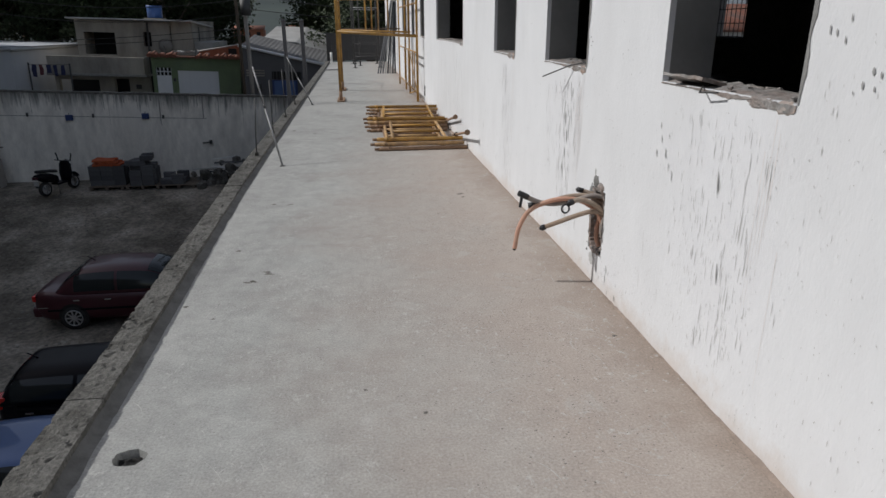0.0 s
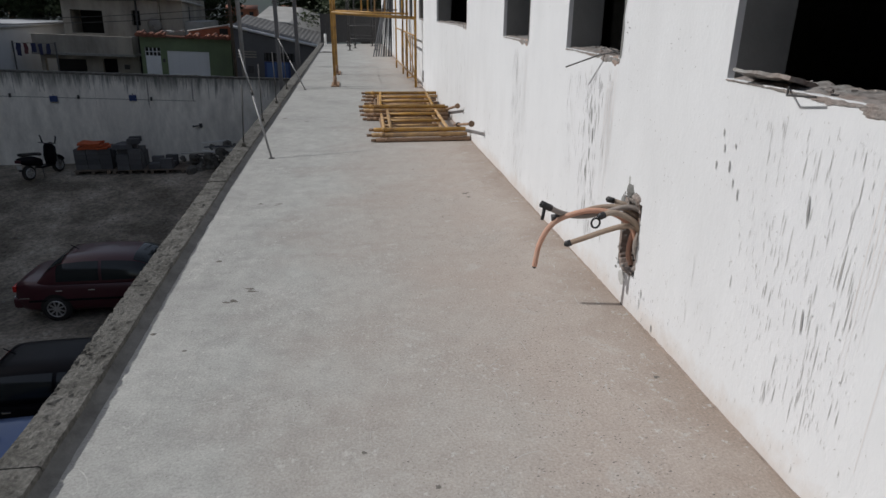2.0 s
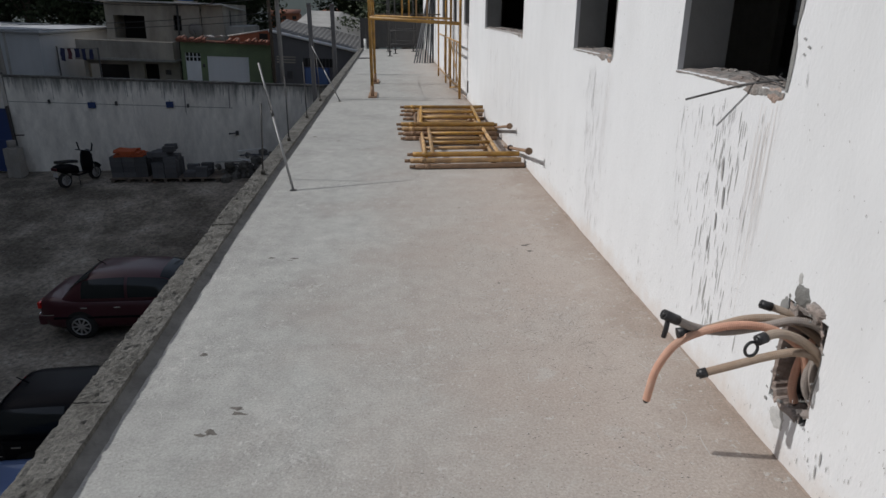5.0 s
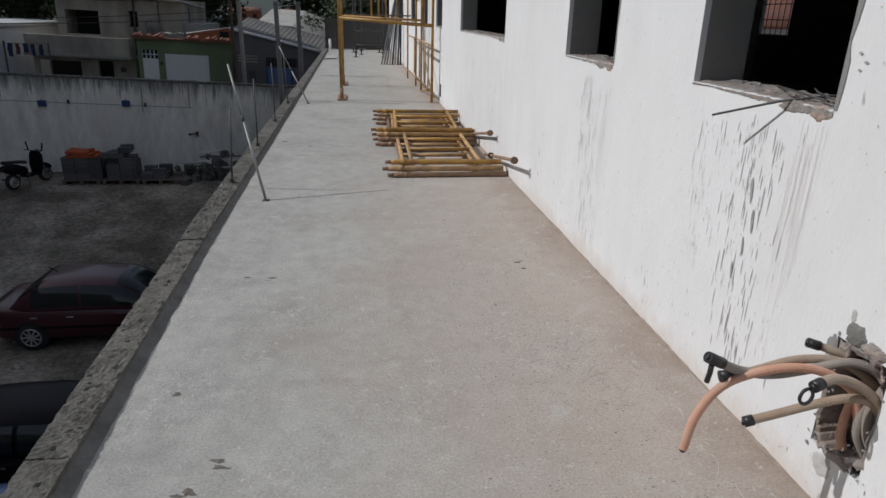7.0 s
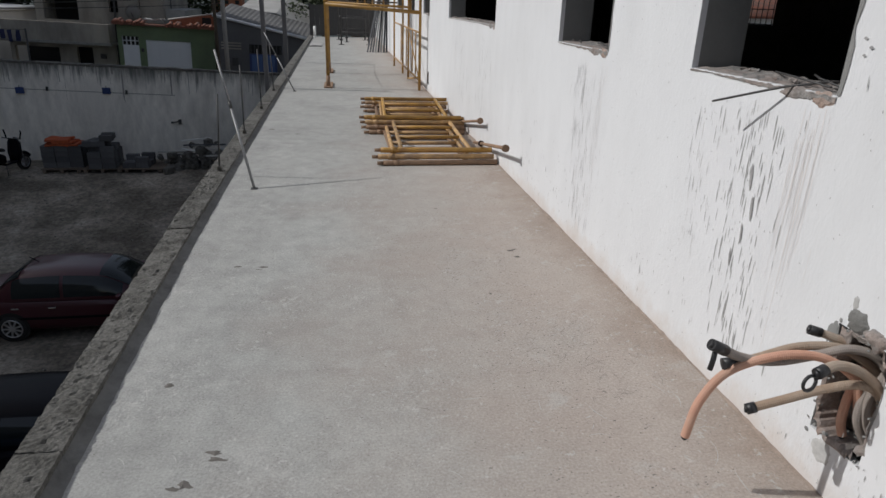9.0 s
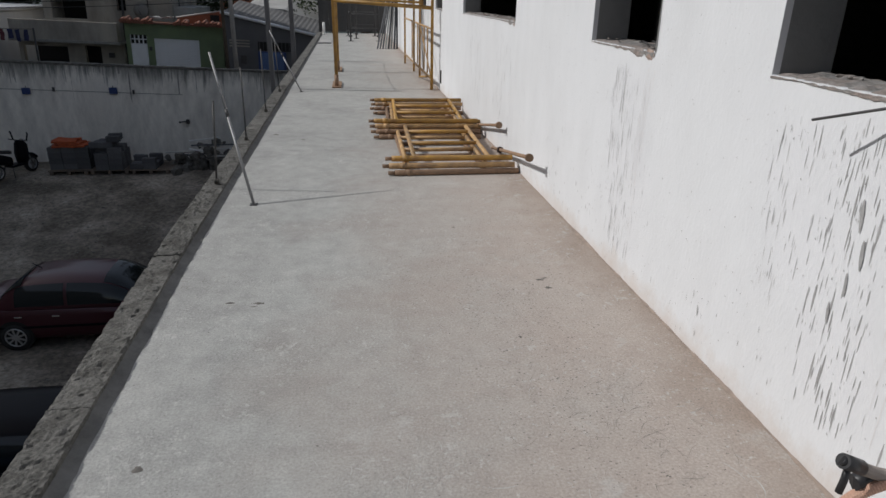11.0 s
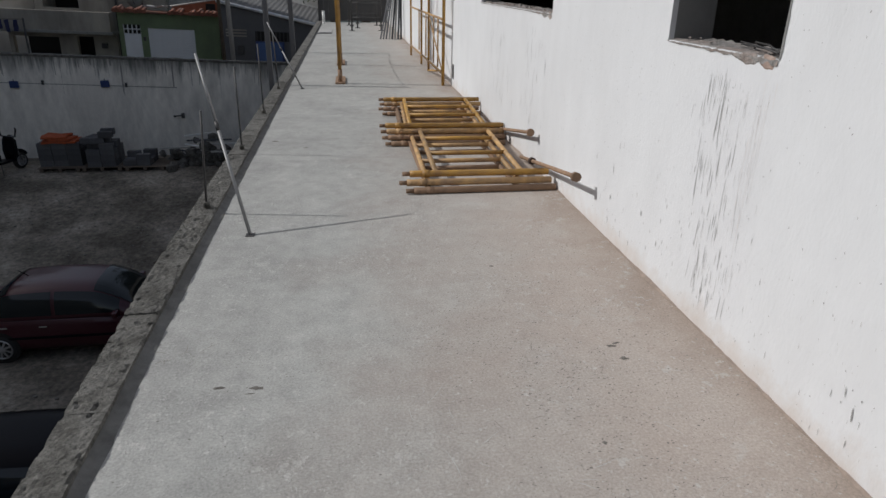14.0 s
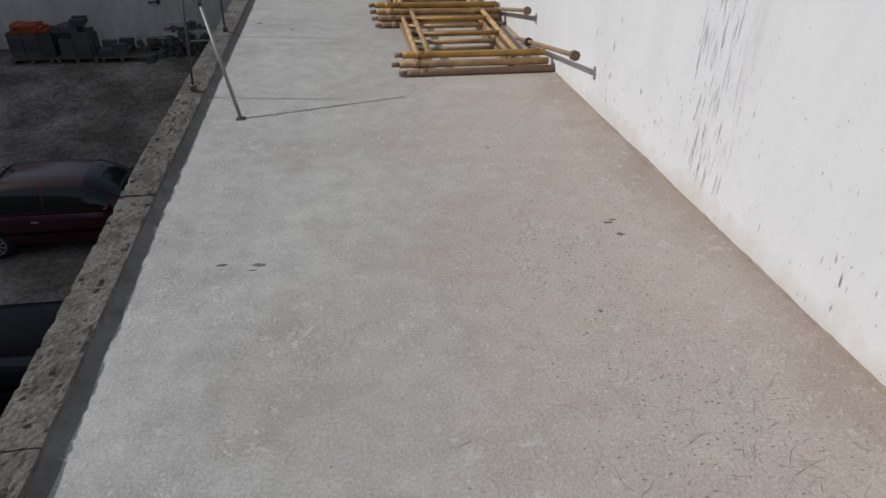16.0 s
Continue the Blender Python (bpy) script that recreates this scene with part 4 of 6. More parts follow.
# ---- splashes of cement down the wall ----
def splashes():
    """Thick dark splashes, and the thin dried runs between them."""
    thick, thin, layer = bmesh.new(), bmesh.new(), [0]
    rnd = random.Random(8)

    def dash(y, z, ln, w, slant):
        bm = thin if w < (0.0024 if y < 3.3 else 0.0012) else thick
        if z > SILL - 0.06 and any(a - 0.05 < y < b + 0.03 for a, b in WINDOWS):
            return
        k = 5
        layer[0] += 1
        x = WALL_X - 0.0012 - 0.0000011 * layer[0]
        L, Rr = [], []
        for i in range(k + 1):
            t = i / k
            ww = w * math.sin(math.pi * (0.08 + 0.86 * t)) * rnd.uniform(0.7, 1.2)
            yy = y + slant * ln * t
            L.append(bm.verts.new((x, yy - ww, z - ln * t))), Rr.append(bm.verts.new((x, yy + ww, z - ln * t)))
        for i in range(k):
            bm.faces.new((L[i], L[i + 1], Rr[i + 1], Rr[i]))
    # (y above, y below, spread, from z, to z, count, longest, widest half width)
    for ya, yb, sp, za, zb, n, lm, wm in ((4.52, 4.47, 0.082, 0.22, 1.22, 175, 0.13, 0.0042), (4.66, 4.60, 0.06, 0.35, 1.2, 60, 0.12, 0.0028), (4.93, 4.90, 0.05, 0.5, 1.2, 55, 0.13, 0.0018), (4.78, 4.75, 0.06, 0.7, 1.2, 24, 0.10, 0.002),
                                          (6.46, 6.27, 0.085, 0.2, 1.22, 190, 0.19, 0.0022), (6.55, 6.6, 0.2, 0.2, 0.8, 50, 0.05, 0.0025), (6.25, 6.1, 0.06, 0.3, 1.2, 50, 0.2, 0.0015),
                                          (2.62, 2.56, 0.16, 0.25, 1.22, 170, 0.12, 0.0020), (2.36, 2.40, 0.07, 0.3, 1.2, 90, 0.17, 0.0020), (2.80, 2.78, 0.08, 0.5, 1.2, 60, 0.08, 0.0020), (2.55, 2.5, 0.28, 0.05, 0.5, 70, 0.05, 0.0015),
                                          (9.5, 9.4, 0.2, 0.4, 1.28, 70, 0.22, 0.005), (10.8, 10.7, 0.3, 0.4, 1.28, 70, 0.22, 0.005), (2.0, 1.95, 0.3, 0.3, 1.4, 60, 0.035, 0.002),
                                          (7.3, 7.4, 0.5, 0.1, 0.7, 70, 0.05, 0.0035), (3.5, 3.5, 0.3, 0.03, 0.35, 110, 0.03, 0.002), (5.4, 5.4, 0.5, 0.05, 0.6, 60, 0.04, 0.0022), (1.6, 1.6, 0.4, 0.1, 1.3, 60, 0.03, 0.002)):
        for _ in range(n):
            big = rnd.random() ** 1.6
            z = rnd.uniform(za, zb)
            u = (zb - z) / (zb - za)
            dash(rnd.gauss(ya + (yb - ya) * u, sp), z, 0.012 + (lm - 0.012) * big * rnd.uniform(0.5, 1.0), 0.0006 + (wm - 0.0006) * big * rnd.uniform(0.35, 1.0), rnd.uniform(-0.04, 0.03))
    for _ in range(1100):
        dash(rnd.uniform(0.9, 9.5), rnd.uniform(0.03, 1.6), rnd.uniform(0.003, 0.011), rnd.uniform(0.0008, 0.0024), rnd.uniform(-0.6, 0.6))
    # broad dabs: (y, z, length, half width)
    for y, z, ln, w in ((2.58, 0.98, 0.12, 0.010), (2.50, 0.62, 0.11, 0.008), (3.09, 1.045, 0.045, 0.009), (3.11, 1.10, 0.04, 0.008), (3.13, 0.97, 0.045, 0.010), (3.04, 0.99, 0.06, 0.009), (3.0, 0.93, 0.05, 0.007), (3.02, 1.06, 0.03, 0.007), (2.96, 0.90, 0.06, 0.008),
                        (1.93, 1.38, 0.03, 0.010), (1.90, 1.42, 0.03, 0.010), (1.87, 1.41, 0.025, 0.008), (1.885, 1.37, 0.02, 0.007), (1.96, 1.35, 0.015, 0.005), (2.10, 1.53, 0.035, 0.009), (2.07, 1.52, 0.03, 0.008), (2.03, 1.50, 0.03, 0.006), (2.02, 1.56, 0.03, 0.005),
                        (3.62, 0.19, 0.07, 0.010), (3.63, 0.13, 0.07, 0.007), (3.47, 0.06, 0.05, 0.010), (4.53, 0.98, 0.13, 0.010), (4.49, 0.86, 0.12, 0.012), (4.52, 0.74, 0.10, 0.009), (4.56, 0.62, 0.10, 0.008),
                        (4.13, 1.47, 0.012, 0.016), (4.10, 1.445, 0.012, 0.018), (4.12, 1.42, 0.010, 0.016), (4.08, 1.36, 0.06, 0.004), (5.29, 0.24, 0.07, 0.004), (5.34, 0.29, 0.05, 0.003), (7.45, 0.50, 0.09, 0.005), (7.0, 0.35, 0.05, 0.006), (7.45, 0.30, 0.05, 0.006), (3.18, 0.55, 0.20, 0.003), (3.19, 0.32, 0.14, 0.003)):
        dash(y, z, ln * 0.8, w * (0.5 if y < 4.2 else 0.75), -0.12)
    return thick, thin


def pink_runs():
    """Thin reddish runs washed down from the broken corners of the sills."""
    bm = bmesh.new()
    rnd = random.Random(19)
    for cy, sp, z0, n in ((4.27, 0.05, 1.24, 34), (6.12, 0.04, 1.24, 12), (2.26, 0.04, 1.24, 12)):
        for k in range(n):
            x = WALL_X - 0.0006 - 0.000009 * k
            y, w, ln, zt = rnd.gauss(cy, sp), rnd.uniform(0.0006, 0.0025), rnd.uniform(0.08, 0.55), z0 - abs(rnd.gauss(0, 0.22))
            q = [bm.verts.new(c) for c in ((x, y - w, zt), (x, y + w, zt), (x, y + w * 0.4, max(0.05, zt - ln)), (x, y - w * 0.4, max(0.05, zt - ln)))]
            bm.faces.new(q)
    return bm


solid("rust_runs", pink_runs(), "pink_run", "faint reddish runs down the white wall below the sills", "stains", "stuff")
thick_splash, thin_splash = splashes()
solid("cement_splashes", thick_splash, "splash", "grey cement drips and splashes on the white wall", "splashes", "stuff")
solid("cement_drips", thin_splash, "splash_pale", "thin pale grey dried cement drips on the white wall", "drips", "stuff")

outlet = thing("wall_outlet", (WALL_X, 13.93, 0.24), "empty dark electrical box set low in the white wall", "outlet")
part("frame", box(-0.006, 0.0, -0.06, 0.06, -0.11, 0.11, 0.002), "dark_steel", outlet)
part("opening", box(-0.009, -0.0065, -0.045, 0.045, -0.09, 0.09), "void", outlet)


# ---- crumbs and chips on the floor ----
def crumbs():
    bm = bmesh.new()
    rnd = random.Random(4)
    spots = [(-0.68, 4.12, 0.022), (-0.645, 4.135, 0.026), (-0.57, 4.29, 0.020), (-0.56, 4.255, 0.022), (-0.972, 3.79, 0.022), (0.297, 2.54, 0.013), (1.02, 6.03, 0.02), (-0.73, 6.02, 0.024), (-0.575, 6.00, 0.018), (-0.60, 5.965, 0.012), (1.0, 6.14, 0.022), (1.03, 6.16, 0.014), (-0.83, 4.75, 0.02), (0.05, 2.75, 0.01),
             (0.64, 7.08, 0.014), (-0.93, 10.4, 0.03), (-0.6, 10.1, 0.02), (1.35, 3.1, 0.012), (-0.78, 3.6, 0.016), (0.72, 5.5, 0.012)]
    for _ in range(1200):
        spots.append((rnd.uniform(-1.0, 1.4), rnd.uniform(0.8, 13), rnd.uniform(0.0013, 0.004)))
    for _ in range(2400):
        spots.append((rnd.gauss(0.85, 0.3), rnd.uniform(2.0, 8.5), rnd.uniform(0.0012, 0.0042)))
    for cx, cy, n in ((0.85, 4.9, 220), (0.55, 6.1, 260), (0.8, 5.7, 260), (0.9, 3.2, 160), (1.1, 7.3, 180), (0.35, 6.5, 140), (1.2, 6.3, 160), (1.05, 2.7, 140), (0.6, 7.2, 120)):
        for _ in range(n):
            spots.append((rnd.gauss(cx, 0.16), rnd.gauss(cy, 0.26), rnd.uniform(0.0014, 0.0046)))
    for x, y, r in spots:
        if x > 1.47:
            continue
        n = 6 if r < 0.009 else 11
        sx, sy, tw = rnd.uniform(0.8, 1.6), rnd.uniform(0.45, 0.9), rnd.uniform(-0.6, 0.6)
        c = bm.verts.new((x, y, r * 0.30))
        rr = [r * rnd.uniform(0.5, 1.35) for k in range(n)]
        ring = [bm.verts.new((x + rr[k] * (sx * math.cos(6.2832 * k / n) + tw * math.sin(6.2832 * k / n)), y + rr[k] * sy * math.sin(6.2832 * k / n), 0.0006)) for k in range(n)]
        for k in range(n):
            bm.faces.new((c, ring[k], ring[(k + 1) % n]))
    return bm


solid("floor_crumbs", crumbs(), "pit", "dark crumbs and chips scattered on the cement floor", "debris", "stuff")


def scratches():
    """Pale trowel arcs and scrapes in the screed."""
    bm = bmesh.new()
    rnd = random.Random(31)
    lift = 0.0004
    for _ in range(230):
        x, y = rnd.uniform(-1.0, 1.3), rnd.choice([rnd.uniform(1.0, 8.5), rnd.uniform(2.0, 6.0)])
        a, bend, ln, w = rnd.uniform(-0.9, 0.9) + rnd.choice([0, 1.57]), rnd.uniform(-1.5, 1.5), rnd.uniform(0.03, 0.26) * rnd.random() + 0.02, rnd.uniform(0.0006, 0.0022)
        L, R2 = [], []
        n, lift = 7, lift + 0.0000008
        for i in range(n + 1):
            t = i / n
            d = Vector((math.cos(a + bend * t), math.sin(a + bend * t), 0))
            q = Vector((-d.y, d.x, 0)) * w * math.sin(math.pi * (0.05 + 0.9 * t)) * rnd.uniform(0.5, 1.3)
            if i:
                x, y = x + d.x * ln / n, y + d.y * ln / n
            L.append(bm.verts.new((x + q.x, y + q.y, lift))), R2.append(bm.verts.new((x - q.x, y - q.y, lift)))
        for i in range(n):
            bm.faces.new((L[i], L[i + 1], R2[i + 1], R2[i]))
    return bm


def cracks():
    """Dark crow's-foot scores in the screed before the hole."""
    bm = bmesh.new()
    rnd = random.Random(77)
    lift = 0.0009
    for cx, cy, sp, n in ((1.05, 4.72, 0.17, 70), (0.75, 5.0, 0.25, 24), (0.7, 6.3, 0.3, 24), (-0.86, 6.28, 0.09, 18), (0.2, 7.4, 0.4, 12)):
        for _ in range(n):
            x, y, a, ln = rnd.gauss(cx, sp), rnd.gauss(cy, sp), rnd.uniform(0, 3.14), rnd.uniform(0.02, 0.13)
            if x > 1.42:
                continue
            w = rnd.uniform(0.0006, 0.0017)
            pts = []
            for i in range(6):
                pts.append((x, y))
                a += rnd.uniform(-0.5, 0.5)
                x, y = min(1.45, x + math.cos(a) * ln / 5), y + math.sin(a) * ln / 5
            q = Vector((-math.sin(a), math.cos(a), 0)) * w
            lift += 0.000003
            L = [bm.verts.new((px + q.x * (1 - abs(i - 2.5) / 3), py + q.y * (1 - abs(i - 2.5) / 3), lift)) for i, (px, py) in enumerate(pts)]
            R3 = [bm.verts.new((px - q.x * (1 - abs(i - 2.5) / 3), py - q.y * (1 - abs(i - 2.5) / 3), lift)) for i, (px, py) in enumerate(pts)]
            for i in range(5):
                bm.faces.new((L[i], L[i + 1], R3[i + 1], R3[i]))
    return bm


solid("floor_scores", cracks(), "score", "dark scores and cracks in the cement floor", "cracks", "stuff")
solid("trowel_scratches", scratches(), "scratch", "pale scrapes and trowel arcs in the cement floor", "scratches", "stuff")


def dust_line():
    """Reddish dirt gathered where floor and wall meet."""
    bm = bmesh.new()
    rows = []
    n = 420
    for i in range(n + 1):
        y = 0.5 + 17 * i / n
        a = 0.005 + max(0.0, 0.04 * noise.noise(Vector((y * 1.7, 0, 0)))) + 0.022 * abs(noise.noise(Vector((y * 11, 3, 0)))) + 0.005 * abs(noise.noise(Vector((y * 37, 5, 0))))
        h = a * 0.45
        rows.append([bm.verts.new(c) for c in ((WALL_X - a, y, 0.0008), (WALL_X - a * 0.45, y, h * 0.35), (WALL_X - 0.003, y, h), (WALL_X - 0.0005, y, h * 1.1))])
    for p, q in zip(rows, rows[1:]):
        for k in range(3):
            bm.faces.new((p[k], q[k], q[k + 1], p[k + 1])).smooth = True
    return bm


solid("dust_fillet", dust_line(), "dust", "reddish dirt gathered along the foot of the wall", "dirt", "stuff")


# ---- scaffolding at the far end of the terrace ----
def standing_scaffold():
    s = thing("scaffold", (0, 14, 0), "yellow tubular scaffold frames standing across the terrace", "scaffold")
    posts = [(-0.285, 0.42, 4.2), (-0.29, 2.92, 4.2), (1.35, 0.09, 4.2), (1.33, 1.85, 4.2), (1.32, 2.94, 3.4), (1.27, 4.6, 3.2), (1.20, 0.32, 4.2)]
    for i, (x, y, h) in enumerate(posts):
        if i == 6:
            part("upright", tube((x, y, 1.33), (x, y, h), 0.024, 12), "yellow", s)
            continue
        p = part("upright", tube((x, y, 0.006), (x, y, h), 0.031 if i < 2 else 0.025 if i < 3 else 0.021, 12), "yellow", s)
        if i < 2:
            part("base_plate", box(x - 0.08, x + 0.08, y - 0.1, y + 0.65, 0, 0.03, 0.004), "brown_tube", p, "brown wooden sole board")
            part("jack_spindle", tube((x, y, 0.01), (x, y, 0.22), 0.038, 12), "brown_tube", p)
    for y0, z0, y1, z1, r in ((0.40, 1.43, 0.10, 1.335, 0.032), (0.42, 2.07, 0.10, 2.10, 0.024), (0.42, 2.18, 0.12, 2.16, 0.022), (2.92, 1.45, 1.85, 1.40, 0.022), (2.92, 2.15, 1.85, 2.12, 0.022), (2.92, 2.55, 2.94, 2.5, 0.02)):
        part("ledger", tube((-0.285, y0, z0), (1.36, y1, z1), r, 12), "yellow", s)
    for x, z in ((-0.285, 2.12), (-0.285, 1.44)):
        part("side_rail", tube((x, 0.42, z), (x, 2.92, z), 0.022, 12), "yellow", s)
    for z0, z1 in ((1.0, 1.03), (1.98, 2.0), (0.18, 0.22), (2.6, 2.6)):
        part("side_rail", tube((1.35, 0.09, z0), (1.27, 4.6, z1), 0.018, 10), "pale_tube", s)
    for y in (0.7, 1.25, 2.4, 3.6):
        part("rung_post", tube((1.345, y, 0.22), (1.345, y, 1.02), 0.014, 8), "pale_tube", s)
    for x in (0.35, 0.50, 0.66, 0.9):
        part("guard_post", tube((x, 2.9, 1.42), (x, 2.9, 2.6), 0.020, 10), "yellow" if x < 0.6 else "pale_tube", s)
    part("brace", tube((1.34, 0.1, 0.2), (1.33, 1.85, 1.0), 0.012, 8), "pale_tube", s)
    part("brace", tube((1.33, 1.85, 0.02), (1.345, 0.35, 0.20), 0.016, 8), "yellow", s)
    part("footboard", box(-0.25, 1.2, 2.95, 3.25, 1.46, 1.49, 0.004), "wood", s)


standing_scaffold()


def far_scaffold():
    s = thing("scaffold", (0, 26.2, 0), "dark galvanised scaffold tower with crossed rails", "scaffold")
    for x, y in ((0.03, 0), (-0.05, 2.9), (1.0, 0.1), (0.98, 2.9), (0.24, 1.4)):
        p = part("upright", tube((x, y, 0.01), (x, y, 4.4), 0.026, 10), "dark_steel", s)
        part("base_plate", box(x - 0.09, x + 0.09, y - 0.09, y + 0.09, 0, 0.015), "dark_steel", p)
        part("jack_nut", tube((x, y, 0.14), (x, y, 0.20), 0.06, 8), "dark_steel", p)
    for z in (0.42, 0.88, 1.3, 2.2, 2.65, 3.4):
        for y in (0.05, 2.9):
            part("rail", tube((0.0, y, z), (1.0, y, z), 0.017, 8), "steel" if z > 2 else "dark_steel", s)
    for z in (0.9, 1.8, 2.9):
        part("side_rail", tube((0.0, 0, z), (0.0, 2.9, z), 0.017, 8), "dark_steel", s)


far_scaffold()


def leaning_planks():
    rnd = random.Random(5)
    for k in range(8):
        x = 0.80 + 0.085 * k
        tint = "plank_pale" if k in (3, 5) else "plank"
        p = thing("leaning_plank", (x, 22.9 + 0.05 * (k % 3), 0), "long pale board leaning against the white wall" if tint == "plank_pale" else "long dark board leaning against the white wall", "board", "boards leaning on the wall")
        dx = (1.44 - x) * 0.85
        d = Vector((dx, 0.25, rnd.uniform(2.15, 2.5)))
        m = d.to_track_quat("Z", "Y").to_matrix().to_4x4()
        part("board", box(-0.028, 0.028, -0.012, 0.012, 0.0, d.length, 0.003, m), tint, p)
        if k == 4:
            part("end_wrap", box(-0.034, 0.034, -0.018, 0.018, d.length - 0.22, d.length + 0.004, 0.003, m), "rubber", p)


leaning_planks()

vent = thing("vent_pipe", (-1.0, 29.8, 0), "short white plastic vent pipe standing on the terrace", "pipe")
part("pipe", tube((0, 0, 0), (0, 0, 0.46), 0.05, 16), "pvc", vent)
part("coupling", tube((0, 0, 0.0), (0, 0, 0.07), 0.06, 16), "pvc", vent)
part("rim", b_tube(bmesh.new(), [(0, 0, 0.455), (0, 0, 0.47)], 0.055, 16), "pvc", vent)
hatch = thing("floor_hatch", (-0.84, 25.1, 0), "dark drain hatch with a pale lid tilted beside it", "hatch")
part("frame", box(-0.22, 0.22, -0.16, 0.16, 0.0, 0.012, 0.003), "dark_steel", hatch)
part("lid", box(-0.19, 0.21, 0.2, 1.6, 0.0, 0.02, 0.003), "sheet", hatch)
part("handle", box(-0.05, 0.05, -0.02, 0.02, 0.012, 0.022), "rust", hatch)


def end_fence():
    f = thing("end_fence", (0, FAR_Y - 0.1, 0), "dark corrugated sheet fence closing the terrace end", "fence")
    for k in range(14):
        x = -1.2 + k * 0.192
        part("panel", box(x, x + 0.188, -0.015 - 0.012 * (k % 2), 0.015 - 0.012 * (k % 2), 0.06, 1.26), "dark_steel", f)
    for x in (-1.2, 0.1, 1.4):
        part("fence_post", box(x - 0.03, x + 0.03, 0.02, 0.08, 0, 1.3), "dark_steel", f)
    part("top_rail", box(-1.22, 1.48, 0.02, 0.06, 1.2, 1.25), "rust", f)


end_fence()


# ---- ground, yard and hills ----
def ground_z(y):
    """The yard lies level under the terrace and climbs to the wall at its back."""
    return -5.57 + 1.27 * min(1.0, max(0.0, (y - 17.5) / 7.3)) if y < 27.2 else -3.0


def ground():
    bm = bmesh.new()
    X = [-900, -120, -60, *[-40 + 1.0 * i for i in range(39)], 0, 8, 30, 120, 900]
    Y = [-300, -60, *[-8 + 1.0 * i for i in range(36)], 27.19, 27.21, 32, 40, 60, 120, 400, 1500]
    V = []
    for x in X:
        row = []
        for y in Y:
            z = ground_z(y)
            if -40 < x < 0 and -8 < y < 24:
                z += 0.035 * noise.noise(Vector((x * 0.7, y * 0.7, 0))) + 0.012 * noise.noise(Vector((x * 2.1, y * 2.1, 4)))
            row.append(bm.verts.new((x, y, z)))
        V.append(row)
    for i in range(len(X) - 1):
        for j in range(len(Y) - 1):
            bm.faces.new((V[i][j], V[i + 1][j], V[i + 1][j + 1], V[i][j + 1]))
    return bm


solid("ground", ground(), "yard", "dark damp dirt yard with paler trodden patches", "ground", "structure")
solid("road", box(-60, 8, 26.5, 31.5, YARD_Z + 0.95, YARD_Z + 1.03), "asphalt", "dark asphalt street behind the yard wall", "road", "structure")


def hill():
    bm = bmesh.new()
    X, Y = [-500 + 25 * i for i in range(41)], [70 + 22 * j for j in range(26)]
    V = []
    for x in X:
        row = []
        for y in Y:
            t = (y - 70) / 550
            z = -4 + 38 * t ** 0.95 * (1 + 0.30 * noise.noise(Vector((x / 130, y / 260, 2)))) + 5 * noise.noise(Vector((x / 35, y / 35, 5))) * t
            row.append(bm.verts.new((x, y, z)))
        V.append(row)
    for i in range(len(X) - 1):
        for j in range(len(Y) - 1):
            bm.faces.new((V[i][j], V[i + 1][j], V[i + 1][j + 1], V[i][j + 1])).smooth = True
    return bm


solid("backdrop_hill", hill(), "hill", "wooded green hillside rising in the distance", "hill", "structure")

# unseen tall block across the yard, added so that yard and street lie in shade
shade_block = thing("added_shade_building", (-32, -3, -5.57), "tall plain building added out of view to shade the yard", "building")
part("wall", box(-7, 7, -42, 42, 0, 23.3), "house_grey", shade_block)
part("roof", box(-7.2, 7.05, -42.2, 42.2, 23.3, 23.6), "sheet", shade_block)
wpane = link_mesh("window", box(0, 0.05, -0.8, 0.8, 0, 1.2), "glass")
for fl in range(7):
    for k in range(20):
        w = part("window", wpane, "glass", shade_block)
        w.location = (7.0, -38 + 4 * k, 1.4 + 2.9 * fl)


# ---- the yard wall and what stands before it ----
TILT_Y = 2.2


def yard_wall():
    w = thing("yard_wall", (-8, 24.9, -1.6), "tall weathered pale wall with black mould along its top", "wall", kind="structure", ry=TILT_Y)
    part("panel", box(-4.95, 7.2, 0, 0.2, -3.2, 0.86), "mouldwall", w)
    part("coping", rough(grid_box(-4.97, 7.2, -0.02, 0.22, 0.86, 0.93, 60, 2, 1), 0.02, 6), "kerb", w)
    part("joint", box(-4.95, 2.5, -0.006, 0, 0.045, 0.065), "soot", w, "dark joint line")
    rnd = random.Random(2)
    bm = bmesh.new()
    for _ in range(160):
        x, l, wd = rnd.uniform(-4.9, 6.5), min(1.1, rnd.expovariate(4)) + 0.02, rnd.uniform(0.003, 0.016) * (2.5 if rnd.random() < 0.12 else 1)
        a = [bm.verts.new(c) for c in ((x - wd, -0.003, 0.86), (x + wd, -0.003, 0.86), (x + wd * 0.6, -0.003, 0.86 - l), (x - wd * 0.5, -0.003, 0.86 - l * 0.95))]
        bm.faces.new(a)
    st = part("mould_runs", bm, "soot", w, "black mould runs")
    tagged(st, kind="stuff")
    for x in (-3.6, -1.4, 1.0):
        part("clip", box(x - 0.03, x + 0.03, -0.05, 0, 0.03, 0.16), "dark_steel", w)


yard_wall()


def wall_box(x):
    b = thing("junction_box", (x, 24.88, -1.5), "small blue junction box on the yard wall", "junction box", "boxes on the wall")
    part("body", box(-0.12, 0.12, -0.07, 0, -0.1, 0.1, 0.01), "bluemetal", b)
    part("cover", box(-0.10, 0.10, -0.08, -0.07, -0.08, 0.08, 0.004), "bluemetal", b)
    part("cable", tube((0, -0.03, 0.09), (0, -0.02, 0.16), 0.012, 6), "dark_steel", b)


